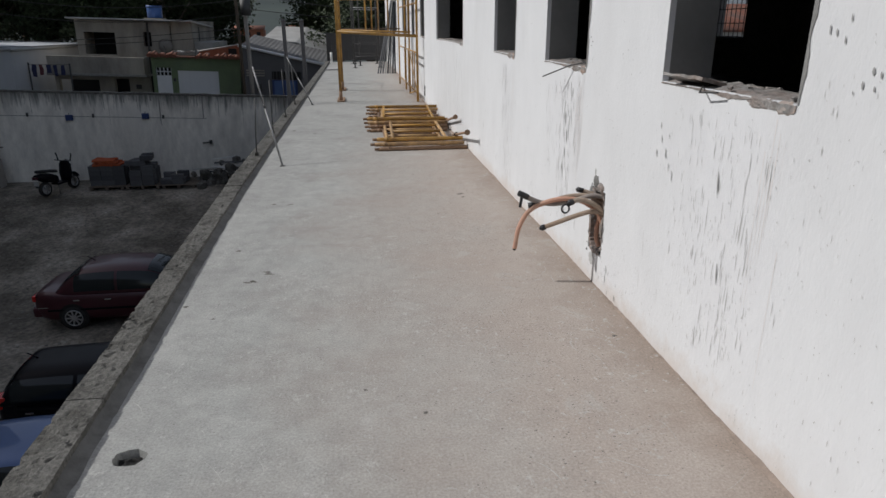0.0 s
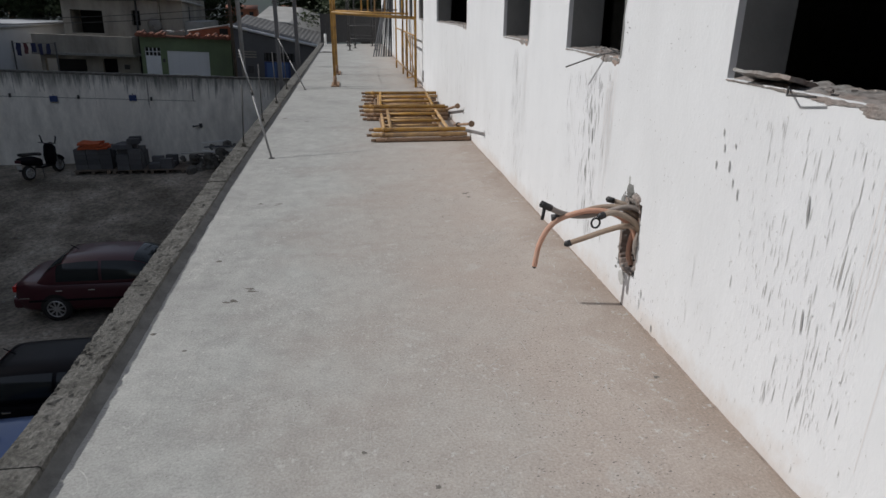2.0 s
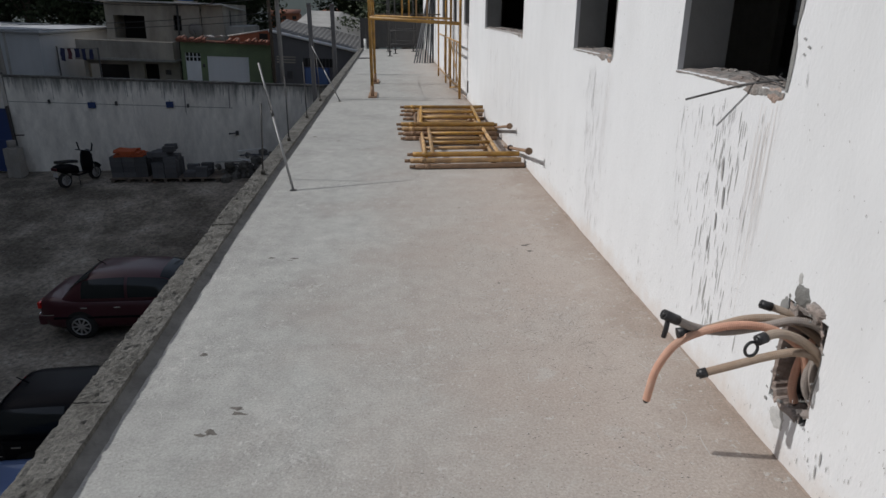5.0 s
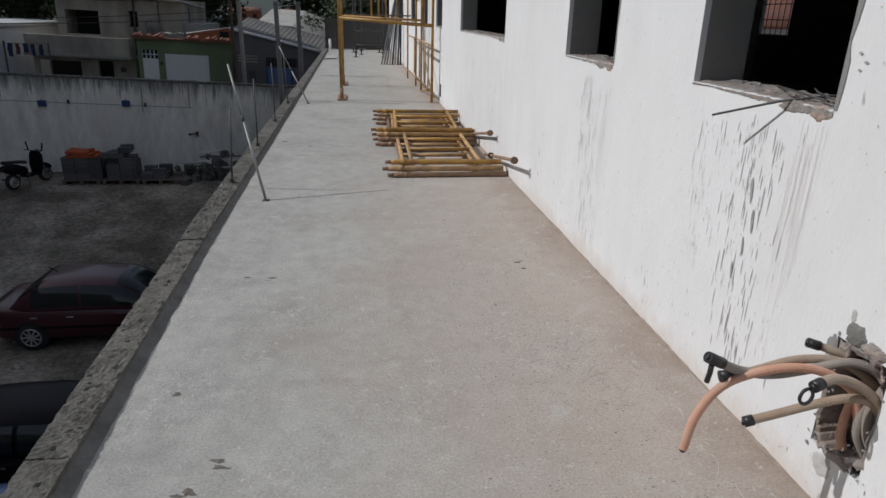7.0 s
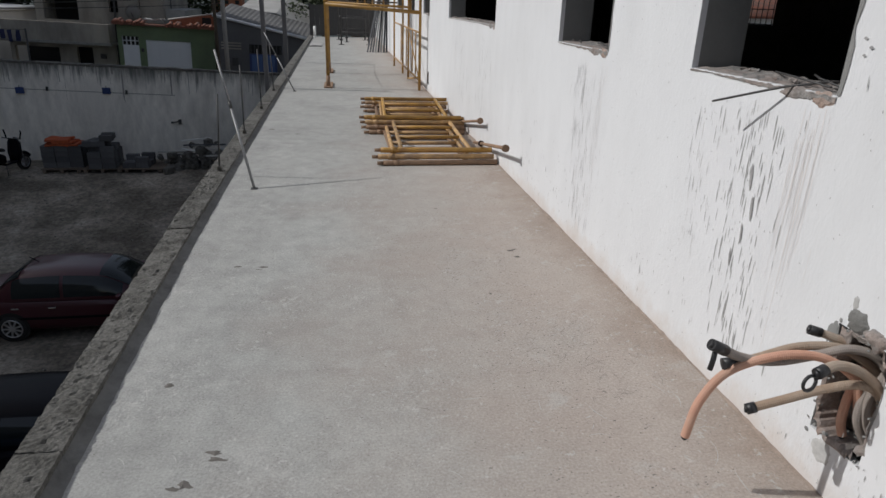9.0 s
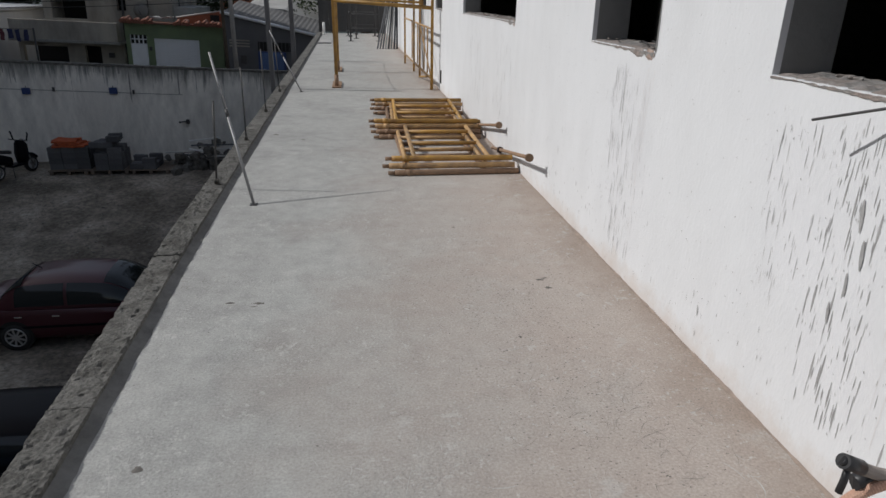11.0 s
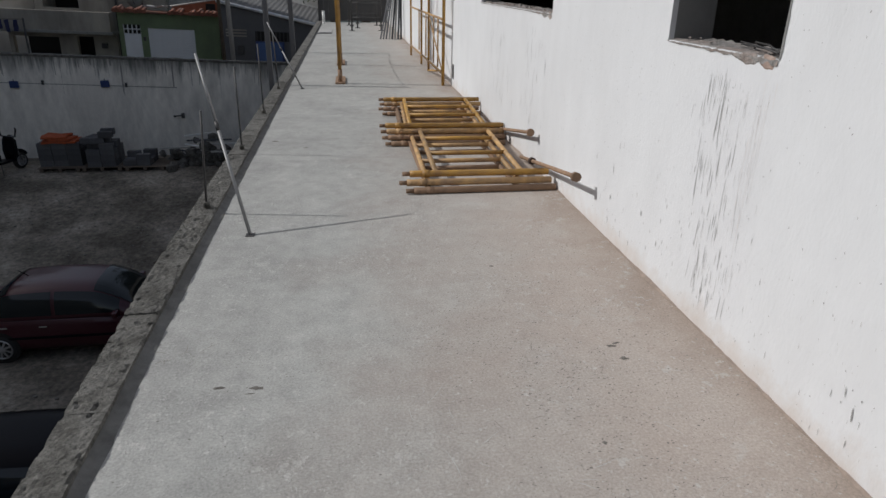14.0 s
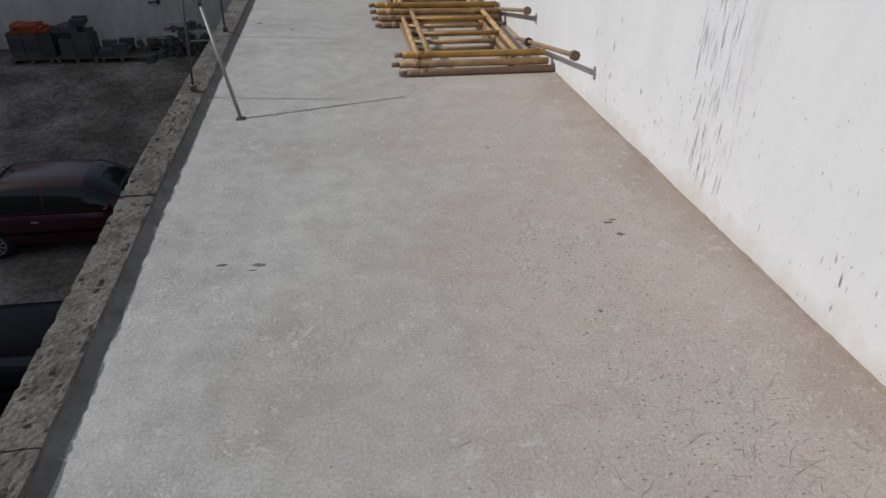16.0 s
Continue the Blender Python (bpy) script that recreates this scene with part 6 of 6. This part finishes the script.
# ---- houses across the street; local x from -8, local z from -1.6 ----
def house_grey():
    h = thing("house", (-8, 37, -1.6), "two-storey bare cement house with a balcony", "house", ry=TILT_Y)
    part("wall", pierced(-7.55, -2.85, -0.2, 0.05, -1.6, 0.70, [(-7.36, -5.4, -0.9, 0.34), (-4.62, -3.9, -1.5, 0.41)], "y"), "house_grey", h)
    part("void_behind", box(-7.5, -2.9, 1.6, 1.7, -1.6, 0.7), "void", h)
    part("balcony_front", box(-7.42, -2.78, -1.15, -1.0, 0.70, 1.56, 0.01), "house_grey", h)
    part("balcony_slab", box(-7.5, -2.7, -1.2, 0.05, 0.60, 0.72, 0.01), "soot", h)
    part("balcony_side", box(-2.95, -2.8, -1.0, 0.05, 0.72, 1.56), "house_grey", h)
    part("upper_wall", pierced(-6.32, -1.70, 0.06, 0.30, 0.72, 3.30, [(-5.95, -4.42, 1.62, 2.72), (-3.02, -2.62, 2.08, 2.80)], "y"), "house_grey", h)
    part("upper_side", box(-6.32, -6.12, 0.3, 6, 0.72, 3.2), "house_grey", h)
    part("upper_back", box(-6.3, -0.6, 1.9, 2.0, 0.72, 3.1), "void", h)
    part("annex", box(-1.70, -0.62, 0.4, 6, 0.72, 3.42), "house_grey", h, "smoother pale grey rendered annex")
    part("low_annex", box(-0.62, 0.3, 0.8, 5, 0.7, 2.36), "sheet", h)
    part("meter_box", box(-3.55, -3.3, -0.3, -0.2, -0.08, 0.14, 0.01), "dark_steel", h)
    part("drain_pipe", tube((-2.75, -0.1, 0.6), (-2.75, 0.0, 3.3), 0.05, 8), "dark_steel", h)
    bm = bmesh.new()
    n = 66
    rows = []
    for i in range(n + 1):
        x = -6.55 + 6.1 * i / n
        zz = 0.03 * math.sin(i * math.pi / 1.0 + 0.5) + 0.035 * (i % 2)
        rows.append([bm.verts.new((x, -0.45, 3.40 + zz + 0.02 * i / n * 2)), bm.verts.new((x, 5, 3.15 + zz))])
    for a, b in zip(rows, rows[1:]):
        bm.faces.new((a[0], b[0], b[1], a[1]))
    top = bmesh.ops.extrude_face_region(bm, geom=bm.faces[:])
    bmesh.ops.translate(bm, vec=(0, 0, -0.06), verts=[v for v in top["geom"] if isinstance(v, bmesh.types.BMVert)])
    part("roof", bm, "palesheet", h, "corrugated pale fibre cement roof")
    tank = thing("water_tank", (-10.45, 38.0, 1.9), "round blue plastic water tank on a roof", "water tank", ry=TILT_Y)
    part("tank_body", b_tube(bmesh.new(), [(0, 0, 0.1), (0, 0, 0.62), (0, 0, 0.64)], 0.38, 20), "tank", tank)
    part("tank_lid", b_tube(bmesh.new(), [(0, 0, 0.64), (0, 0, 0.72)], 0.41, 20), "tank", tank)
    part("stand", box(-0.45, 0.45, -0.45, 0.45, -0.4, 0.1), "house_grey", tank)
    dish = thing("satellite_dish", (-9.75, 36.7, 0.62), "small pale satellite dish on the grey house", "satellite dish", ry=TILT_Y)
    bm = bmesh.new()
    n = 20
    rings = [[bm.verts.new((r * math.cos(6.2832 * k / n), -0.1 + 0.6 * r * r, r * math.sin(6.2832 * k / n))) for k in range(n)] for r in (0.03, 0.15, 0.28, 0.36)]
    for a, b in zip(rings, rings[1:]):
        for k in range(n):
            bm.faces.new((a[k], a[(k + 1) % n], b[(k + 1) % n], b[k])).smooth = True
    bm.faces.new(rings[0])
    sol = bmesh.ops.solidify(bm, geom=bm.faces[:], thickness=0.02)
    part("reflector", bm, "sheet", dish)
    part("arm", tube((0, -0.1, -0.2), (0, -0.4, 0), 0.015, 6), "dark_steel", dish)
    part("mast", tube((0, 0.0, -0.05), (0, 0.45, -0.35), 0.025, 6), "dark_steel", dish)


house_grey()


def house_green():
    h = thing("house", (-8, 35, -1.6), "low green house with a white roll-up garage door", "house", ry=TILT_Y)
    part("wall", pierced(-2.16, 2.12, 0, 0.2, -1.6, 1.70, [(-0.95, 1.04, -1.55, 1.04), (-1.98, -1.25, -1.55, 1.16)], "y"), "house_green", h)
    part("side_wall", box(1.92, 2.12, 0.2, 7, -1.6, 1.6), "house_green", h)
    g = part("garage_door", box(-0.95, 1.04, 0.06, 0.10, -1.55, 1.04), "whitepaint", h, "white ribbed roll-up door")
    slat = link_mesh("slat", box(-0.95, 1.04, 0.035, 0.062, 0, 0.072, 0.01), "whitepaint")
    for k in range(33):
        part("slat", slat, "whitepaint", g).location = (0, 0, -1.5 + 0.077 * k)
    d = part("door", box(-1.98, -1.25, 0.06, 0.10, -1.55, 0.78), "whitepaint", h, "white metal door")
    part("transom_glass", box(-1.98, -1.25, 0.10, 0.12, 0.78, 1.16), "void", d)
    for k in range(5):
        x = -1.98 + 0.1825 * k
        part("mullion", box(x - 0.02, x + 0.02, 0.04, 0.10, 0.78, 1.16), "whitepaint", d)
    part("crossbar", box(-1.98, -1.25, 0.04, 0.10, 0.95, 0.99), "whitepaint", d)
    tl = link_mesh("roof_tile", b_tube(bmesh.new(), [(0, 0, 0), (0, 0.28, 0.06), (0, 0.55, 0.10)], 0.085, 8), "tile_roof")
    r = part("roof", box(-2.3, 2.3, -0.15, 0.9, 1.66, 1.74, 0.01), "tile_roof", h, "edge of clay roof tiles")
    for k in (k for k in range(26) if k not in (8, 9, 10, 11, 12, 17)):
        t = part("roof_tile", tl, "tile_roof", r)
        t.matrix_basis = pose(-2.2 + 0.176 * k, -0.3, 1.74 + 0.025 * math.sin(k * 2.3), 4 * math.sin(k * 1.3), 0, 9 * math.sin(k * 3.7))
    gable = bmesh.new()
    v = [gable.verts.new(c) for c in ((0.0, 0.4, 1.70), (2.25, 0.4, 1.70), (2.25, 0.4, 2.36), (0.1, 0.4, 1.96), (0.0, 0.6, 1.70), (2.25, 0.6, 1.70), (2.25, 0.6, 2.36), (0.1, 0.6, 1.96))]
    for q in ((0, 1, 2, 3), (7, 6, 5, 4), (0, 3, 7, 4), (1, 5, 6, 2), (3, 2, 6, 7), (0, 4, 5, 1)):
        gable.faces.new([v[i] for i in q])
    part("brick_gable", gable, "brick", h, "bare red clay block gable")
    part("roof_edge", b_tube(bmesh.new(), [(0.0, 0.5, 1.98), (2.3, 0.5, 2.40)], 0.035, 6), "sheet", h)
    part("rear_window", box(1.55, 1.95, 0.37, 0.40, 1.86, 2.16), "void", h)
    part("tarpaulin", rough(grid_box(-1.2, -0.2, 0.3, 0.9, 1.9, 1.95, 8, 4, 1), 0.08, 3), "sheet", h)
    part("wall_lamp", box(-1.15, -1.05, -0.08, 0, 0.5, 0.66, 0.01), "dark_steel", h)


house_green()


def house_dark():
    h = thing("house", (-8, 33, -1.6), "dark grey house under a pale sloping metal roof", "house", ry=TILT_Y)
    bm = bmesh.new()
    pts = ((2.55, -1.6), (6.4, -1.6), (6.4, 1.55), (2.55, 2.28))
    A, Bk = [bm.verts.new((x, 0, z)) for x, z in pts], [bm.verts.new((x, 0.25, z)) for x, z in pts]
    bm.faces.new(A), bm.faces.new(Bk[::-1])
    for k in range(4):
        bm.faces.new((A[k], A[(k + 1) % 4], Bk[(k + 1) % 4], Bk[k]))
    part("wall", bm, "house_dark", h)
    part("side_wall", box(2.55, 2.8, 0.25, 7, -1.6, 2.1), "house_dark", h)
    part("fascia", b_tube(bmesh.new(), [(2.45, -0.1, 2.40), (6.5, -0.1, 1.63)], 0.07, 6), "whitepaint", h, "white roof edge")
    bm = bmesh.new()
    rows = []
    for i in range(41):
        t = i / 40
        x, z = 2.5 + 4.0 * t, 2.36 - 0.76 * t + 0.014 * (i % 2)
        rows.append([bm.verts.new((x, -0.1, z)), bm.verts.new((x + 0.3, 3, z + 0.50)), bm.verts.new((x + 0.3, 3, z + 0.44)), bm.verts.new((x, -0.1, z - 0.05))])
    for a, b in zip(rows, rows[1:]):
        for k in range(4):
            bm.faces.new((a[k], b[k], b[(k + 1) % 4], a[(k + 1) % 4]))
    part("roof", bm, "oldsheet", h, "sooty corrugated roof")
    part("upper_roof", loft([[(3.1, 3.1, 2.62), (4.9, 3.1, 2.56), (6.8, 3.1, 1.85), (6.8, 3.1, 1.80), (4.9, 3.1, 2.5), (3.1, 3.1, 2.56)], [(3.4, 8, 3.3), (5.2, 8, 3.3), (7.4, 8, 2.5), (7.4, 8, 2.4), (5.2, 8, 3.2), (3.4, 8, 3.2)]], False), "sheet", h, "pale upper roof sheets")
    g = part("gate", box(3.95, 5.15, -0.06, 0, -1.6, 0.85, 0.01), "bluemetal", h, "blue-grey sheet gate")
    part("gate_panel", box(4.05, 4.5, -0.08, -0.06, -0.5, 0.8), "carblue", g)
    part("gate_panel", box(4.6, 5.05, -0.08, -0.06, -0.5, 0.8), "carblue", g)
    part("grille_recess", box(3.95, 5.35, -0.02, 0.01, 0.87, 1.25), "void", h)
    for k in range(9):
        part("grille_bar", box(4.0 + 0.16 * k, 4.03 + 0.16 * k, -0.05, -0.02, 0.87, 1.25), "dark_steel", h)
    part("meter_box", box(3.2, 3.45, -0.1, 0, 0.3, 0.65, 0.01), "dark_steel", h)
    for k in range(3):
        part("louvre", box(2.75, 3.6, -0.03, 0, 1.0 + 0.12 * k, 1.06 + 0.12 * k), "house_grey", h)


house_dark()


def white_shed():
    s = thing("shed", (-8, 34, -1.6), "long white sheet-metal shed behind the wall", "shed", ry=TILT_Y)
    part("wall", box(-16.0, -8.15, 0, 8, -1.2, 1.86), "shedpaint", s)
    part("roof", box(-16.2, -8.0, -0.2, 8.2, 1.86, 1.98, 0.02), "shedpaint", s)
    # near-black panel before the wall, painted as the dark beneath the shed
    part("underside_shade_panel", box(-16.0, -11.6, -0.05, -0.01, -1.2, -0.62), "void", s, "dark panel painted as the shaded underside")
    for x in (-11.4, -9.65):
        part("corner_post", box(x - 0.05, x + 0.05, -0.04, 0, -1.2, 1.86), "sheet", s)
    part("gutter", tube((-8.05, -0.1, 1.84), (-8.05, 8, 1.84), 0.06, 8), "sheet", s)
    line = thing("washing_line", (-15.1, 35.2, -1.2), "washing line with dark laundry beside the shed", "washing line", ry=TILT_Y)
    part("line", tube((-0.9, 0, 1.0), (1.0, 0, 1.05), 0.01, 6), "dark_steel", line)
    part("line_post", tube((-0.9, 0, -2), (-0.9, 0, 1.1), 0.04, 8), "dark_steel", line)
    part("line_post", tube((1.0, 0, -2), (1.0, 0, 1.1), 0.04, 8), "dark_steel", line)
    rnd = random.Random(7)
    for k in range(5):
        x = -0.75 + 0.33 * k
        part("laundry", rough(grid_box(x, x + rnd.uniform(0.16, 0.26), -0.015, 0.015, 0.50 + rnd.uniform(-0.1, 0.15), 1.0, 4, 1, 6), 0.04, 5, k), rnd.choice(["cloth", "cloth", "palecloth", "black"]), line)


white_shed()


def picket_fence():
    f = thing("picket_fence", (-18.2, 33.6, -2.9), "low row of dull pale pickets behind the yard wall", "fence")
    rnd = random.Random(41)
    for k in range(24):
        x = 0.15 * k
        part("picket", box(x, x + 0.08, -0.015, 0.015, 0, 1.18 + rnd.uniform(-0.06, 0.06), 0.006, Matrix.Rotation(radians(rnd.uniform(-2, 2)), 4, "Y")), "pole", f)
    for z in (0.4, 0.95):
        part("fence_rail", box(-0.05, 3.6, 0.015, 0.05, z, z + 0.06), "wood", f)


picket_fence()


def pole(x, y, top, r, label, arms=True, dark=False):
    p = thing("utility_pole", (x, y, YARD_Z + 1.0), label, "utility pole", "street poles")
    h = top - YARD_Z - 1.0
    part("shaft", b_tube(bmesh.new(), [(0, 0, -0.6), (0.02, 0, h / 2), (0.03, 0, h)], r, 12), "bark" if dark else "pole", p)
    if arms:
        for z in (h - 0.4, h - 1.2):
            part("crossarm", box(-0.9, 0.9, -0.05, 0.05, z, z + 0.1), "bark", p)
            for k in (-0.8, -0.3, 0.3, 0.8):
                part("insulator", tube((k, 0, z + 0.1), (k, 0, z + 0.22), 0.03, 8), "dark_steel", p)
        part("transformer", b_tube(bmesh.new(), [(0.1, -0.3, h - 2.4), (0.1, -0.3, h - 1.7)], 0.22, 12), "dark_steel", p)


pole(-4.7, 31, 4.4, 0.09, "tall concrete utility pole with crossarms in the street")
pole(-5.15, 31.6, 5.0, 0.07, "dark wooden pole beside a concrete one", False, True)
pole(-16.3, 31, 6.0, 0.12, "tall concrete utility pole before the white shed", False)


def wires():
    for k, (p, q, sag) in enumerate((((-16.3, 31, 3.0), (-4.7, 31, 2.7), 0.5), ((-16.3, 31, 2.4), (-4.7, 31, 2.1), 0.5), ((-30, 33, 1.6), (-4.7, 31, 1.5), 0.6), ((-30, 33, 1.3), (-4.7, 31, 1.2), 0.5),
                                     ((-4.7, 31, 2.9), (12, 38, 2.6), 0.6), ((-4.7, 31, 2.3), (12, 38, 2.2), 0.5), ((-1.36, 14.3, 1.64), (-1.38, 19.3, 1.70), 0.05))):
        p, q = Vector(p), Vector(q)
        w = thing("overhead_wire" if k < 6 else "tie_wire", p, "thin dark overhead cable sagging between poles" if k < 6 else "thin wire tied between two grey posts", "cable", "overhead cables")
        part("cable", b_tube(bmesh.new(), [(q - p) * t - Vector((0, 0, 4 * sag * t * (1 - t))) for t in np.linspace(0, 1, 14)], 0.014 if k < 6 else 0.005, 5), "dark_steel", w)


wires()


# ---- trees and far roofs ----
def tree_meshes(seed, h, spread):
    rnd = random.Random(seed)
    tr = bmesh.new()
    b_tube(tr, [(0, 0, 0), (0.05, 0.02, h * 0.3), (0.0, 0.1, h * 0.6)], 0.16 + h * 0.008, 8)
    limbs = []
    for k in range(9):
        a = rnd.uniform(0, 6.28)
        z = h * rnd.uniform(0.28, 0.55)
        q = Vector((math.cos(a) * spread * rnd.uniform(0.4, 0.75), math.sin(a) * spread * rnd.uniform(0.4, 0.75), z + h * rnd.uniform(0.12, 0.35)))
        b_tube(tr, [(0, 0.05, z), q * 0.5 + Vector((0, 0, z * 0.45)), q], 0.06, 6)
        limbs.append(q)
    verts, faces = [], []
    for c in limbs + [Vector((0, 0, h * 0.85)), Vector((0.3, 0, h * 0.7)), Vector((-spread * 0.3, 0.2, h * 0.66))]:
        for _ in range(16):
            cc = c + Vector((rnd.gauss(0, spread * 0.22), rnd.gauss(0, spread * 0.22), rnd.gauss(0, h * 0.075)))
            for _ in range(44):
                p = cc + Vector((rnd.gauss(0, 0.34), rnd.gauss(0, 0.34), rnd.gauss(0, 0.26)))
                u = Vector((rnd.gauss(0, 1), rnd.gauss(0, 1), rnd.gauss(0, 0.6))).normalized() * rnd.uniform(0.07, 0.17)
                v = u.orthogonal().normalized() * u.length * 0.55
                i = len(verts)
                verts += [p - u, p + v, p + u - Vector((0, 0, 0.04)), p - v]
                faces.append((i, i + 1, i + 2, i + 3))
    me = bpy.data.meshes.new("crown")
    me.from_pydata(verts, [], faces)
    me.materials.append(M["leaf"])
    return link_mesh("trunk", tr, "bark"), me


TREES = [tree_meshes(1, 9, 3.2), tree_meshes(2, 11, 3.8), tree_meshes(3, 8, 3.6)]
for i, (x, y, s, label) in enumerate(((-38, 58, 1.25, ""), (-32, 54, 1.1, ""), (-27, 60, 1.2, ""), (-22.5, 52, 1.0, ""), (-17.5, 60, 1.1, ""), (-14, 50, 0.85, ""), (-13, 58, 1.0, ""), (-11.6, 52, 0.62, ""),
                                      (-0.9, 47, 0.9, ""), (1.0, 44, 1.2, ""), (2.4, 43, 1.2, ""), (5.2, 46, 1.3, ""), (0.9, 39, 0.9, ""), (9, 45, 1.2, ""), (-16, 66, 0.9, ""), (-36, 48, 1.0, ""), (-30, 46, 0.95, ""), (-25.5, 45, 0.9, ""), (-20, 48, 0.95, ""), (-41, 52, 1.2, ""), (3.6, 38.5, 0.8, ""), (-26, 50, 1.15, ""), (-23, 47, 1.05, ""), (-18.5, 50, 1.2, ""), (-16, 47, 1.0, ""), (-12.8, 48, 1.05, ""), (-10.4, 50, 0.95, ""), (-29, 52, 1.2, ""), (-33, 50, 1.2, ""))):
    t = thing("tree", (x, y, YARD_Z + 1.0), "broad dark green leafy tree behind the houses", "tree", "trees behind the street", rz=i * 67)
    t.scale = (s, s, s)
    part("trunk", TREES[i % 3][0], "bark", t)
    part("crown", TREES[i % 3][1], "leaf", t)


def far_house(x, y, z, w, label, paint="brick"):
    h = thing("far_house", (x, y, z), label, "house", "far houses")
    if y > 100:
        h.scale = (0.6, 0.6, 0.5)
    part("wall", box(-w / 2, w / 2, 0, 4, -4, 2.4), paint, h)
    part("roof", loft([[(-w / 2 - 0.3, -0.4, 2.4), (w / 2 + 0.3, -0.4, 2.4), (w / 2 + 0.3, -0.4, 2.5), (-w / 2 - 0.3, -0.4, 2.5)], [(-w / 2 - 0.3, 2, 3.6), (w / 2 + 0.3, 2, 3.6), (w / 2 + 0.3, 2, 3.7), (-w / 2 - 0.3, 2, 3.7)]]), "tile_roof", h)
    for k in range(3):
        part("window", box(-w / 2 + 0.8 + k * w / 3, -w / 2 + 1.8 + k * w / 3, -0.05, 0, 0.6, 1.7), "void", h)


far_house(-17.0, 112, -0.1, 8, "far red-brick house with a clay tile roof")
far_house(-9.5, 118, 0.0, 7, "far red-brick house with a clay tile roof")
far_house(1.0, 125, 0.0, 8, "far red-brick house with a clay tile roof")
far_house(17.5, 30.0, -1.2, 10, "neighbouring white house with a red tile roof", "whitepaint")
far_house(24, 38, 2.0, 9, "neighbouring white house with a red tile roof", "whitepaint")


# set the yard and the street at their distance
EYE_MARK = Vector((0.1, 1.1, 1.54))
NEARER = {"road", "yard_wall", "junction_box", "wall_bracket", "metal_gate", "gate_post", "gate_pier", "pallet", "block_stack", "tile_stack", "concrete_block", "scrap_timber",
          "rubble_heap", "scooter"}
STREET = {"house", "picket_fence", "water_tank", "satellite_dish", "shed", "washing_line", "utility_pole", "overhead_wire"}
for ob in list(scene.objects):
    kind_name = ob.name.split(".")[0]
    f = 1.094 if kind_name in NEARER else 1.05 if kind_name in STREET else 0
    if f and ob.parent is None:
        ob.matrix_basis = Matrix.Translation(EYE_MARK) @ Matrix.Scale(f, 4) @ Matrix.Translation(-EYE_MARK) @ ob.matrix_basis
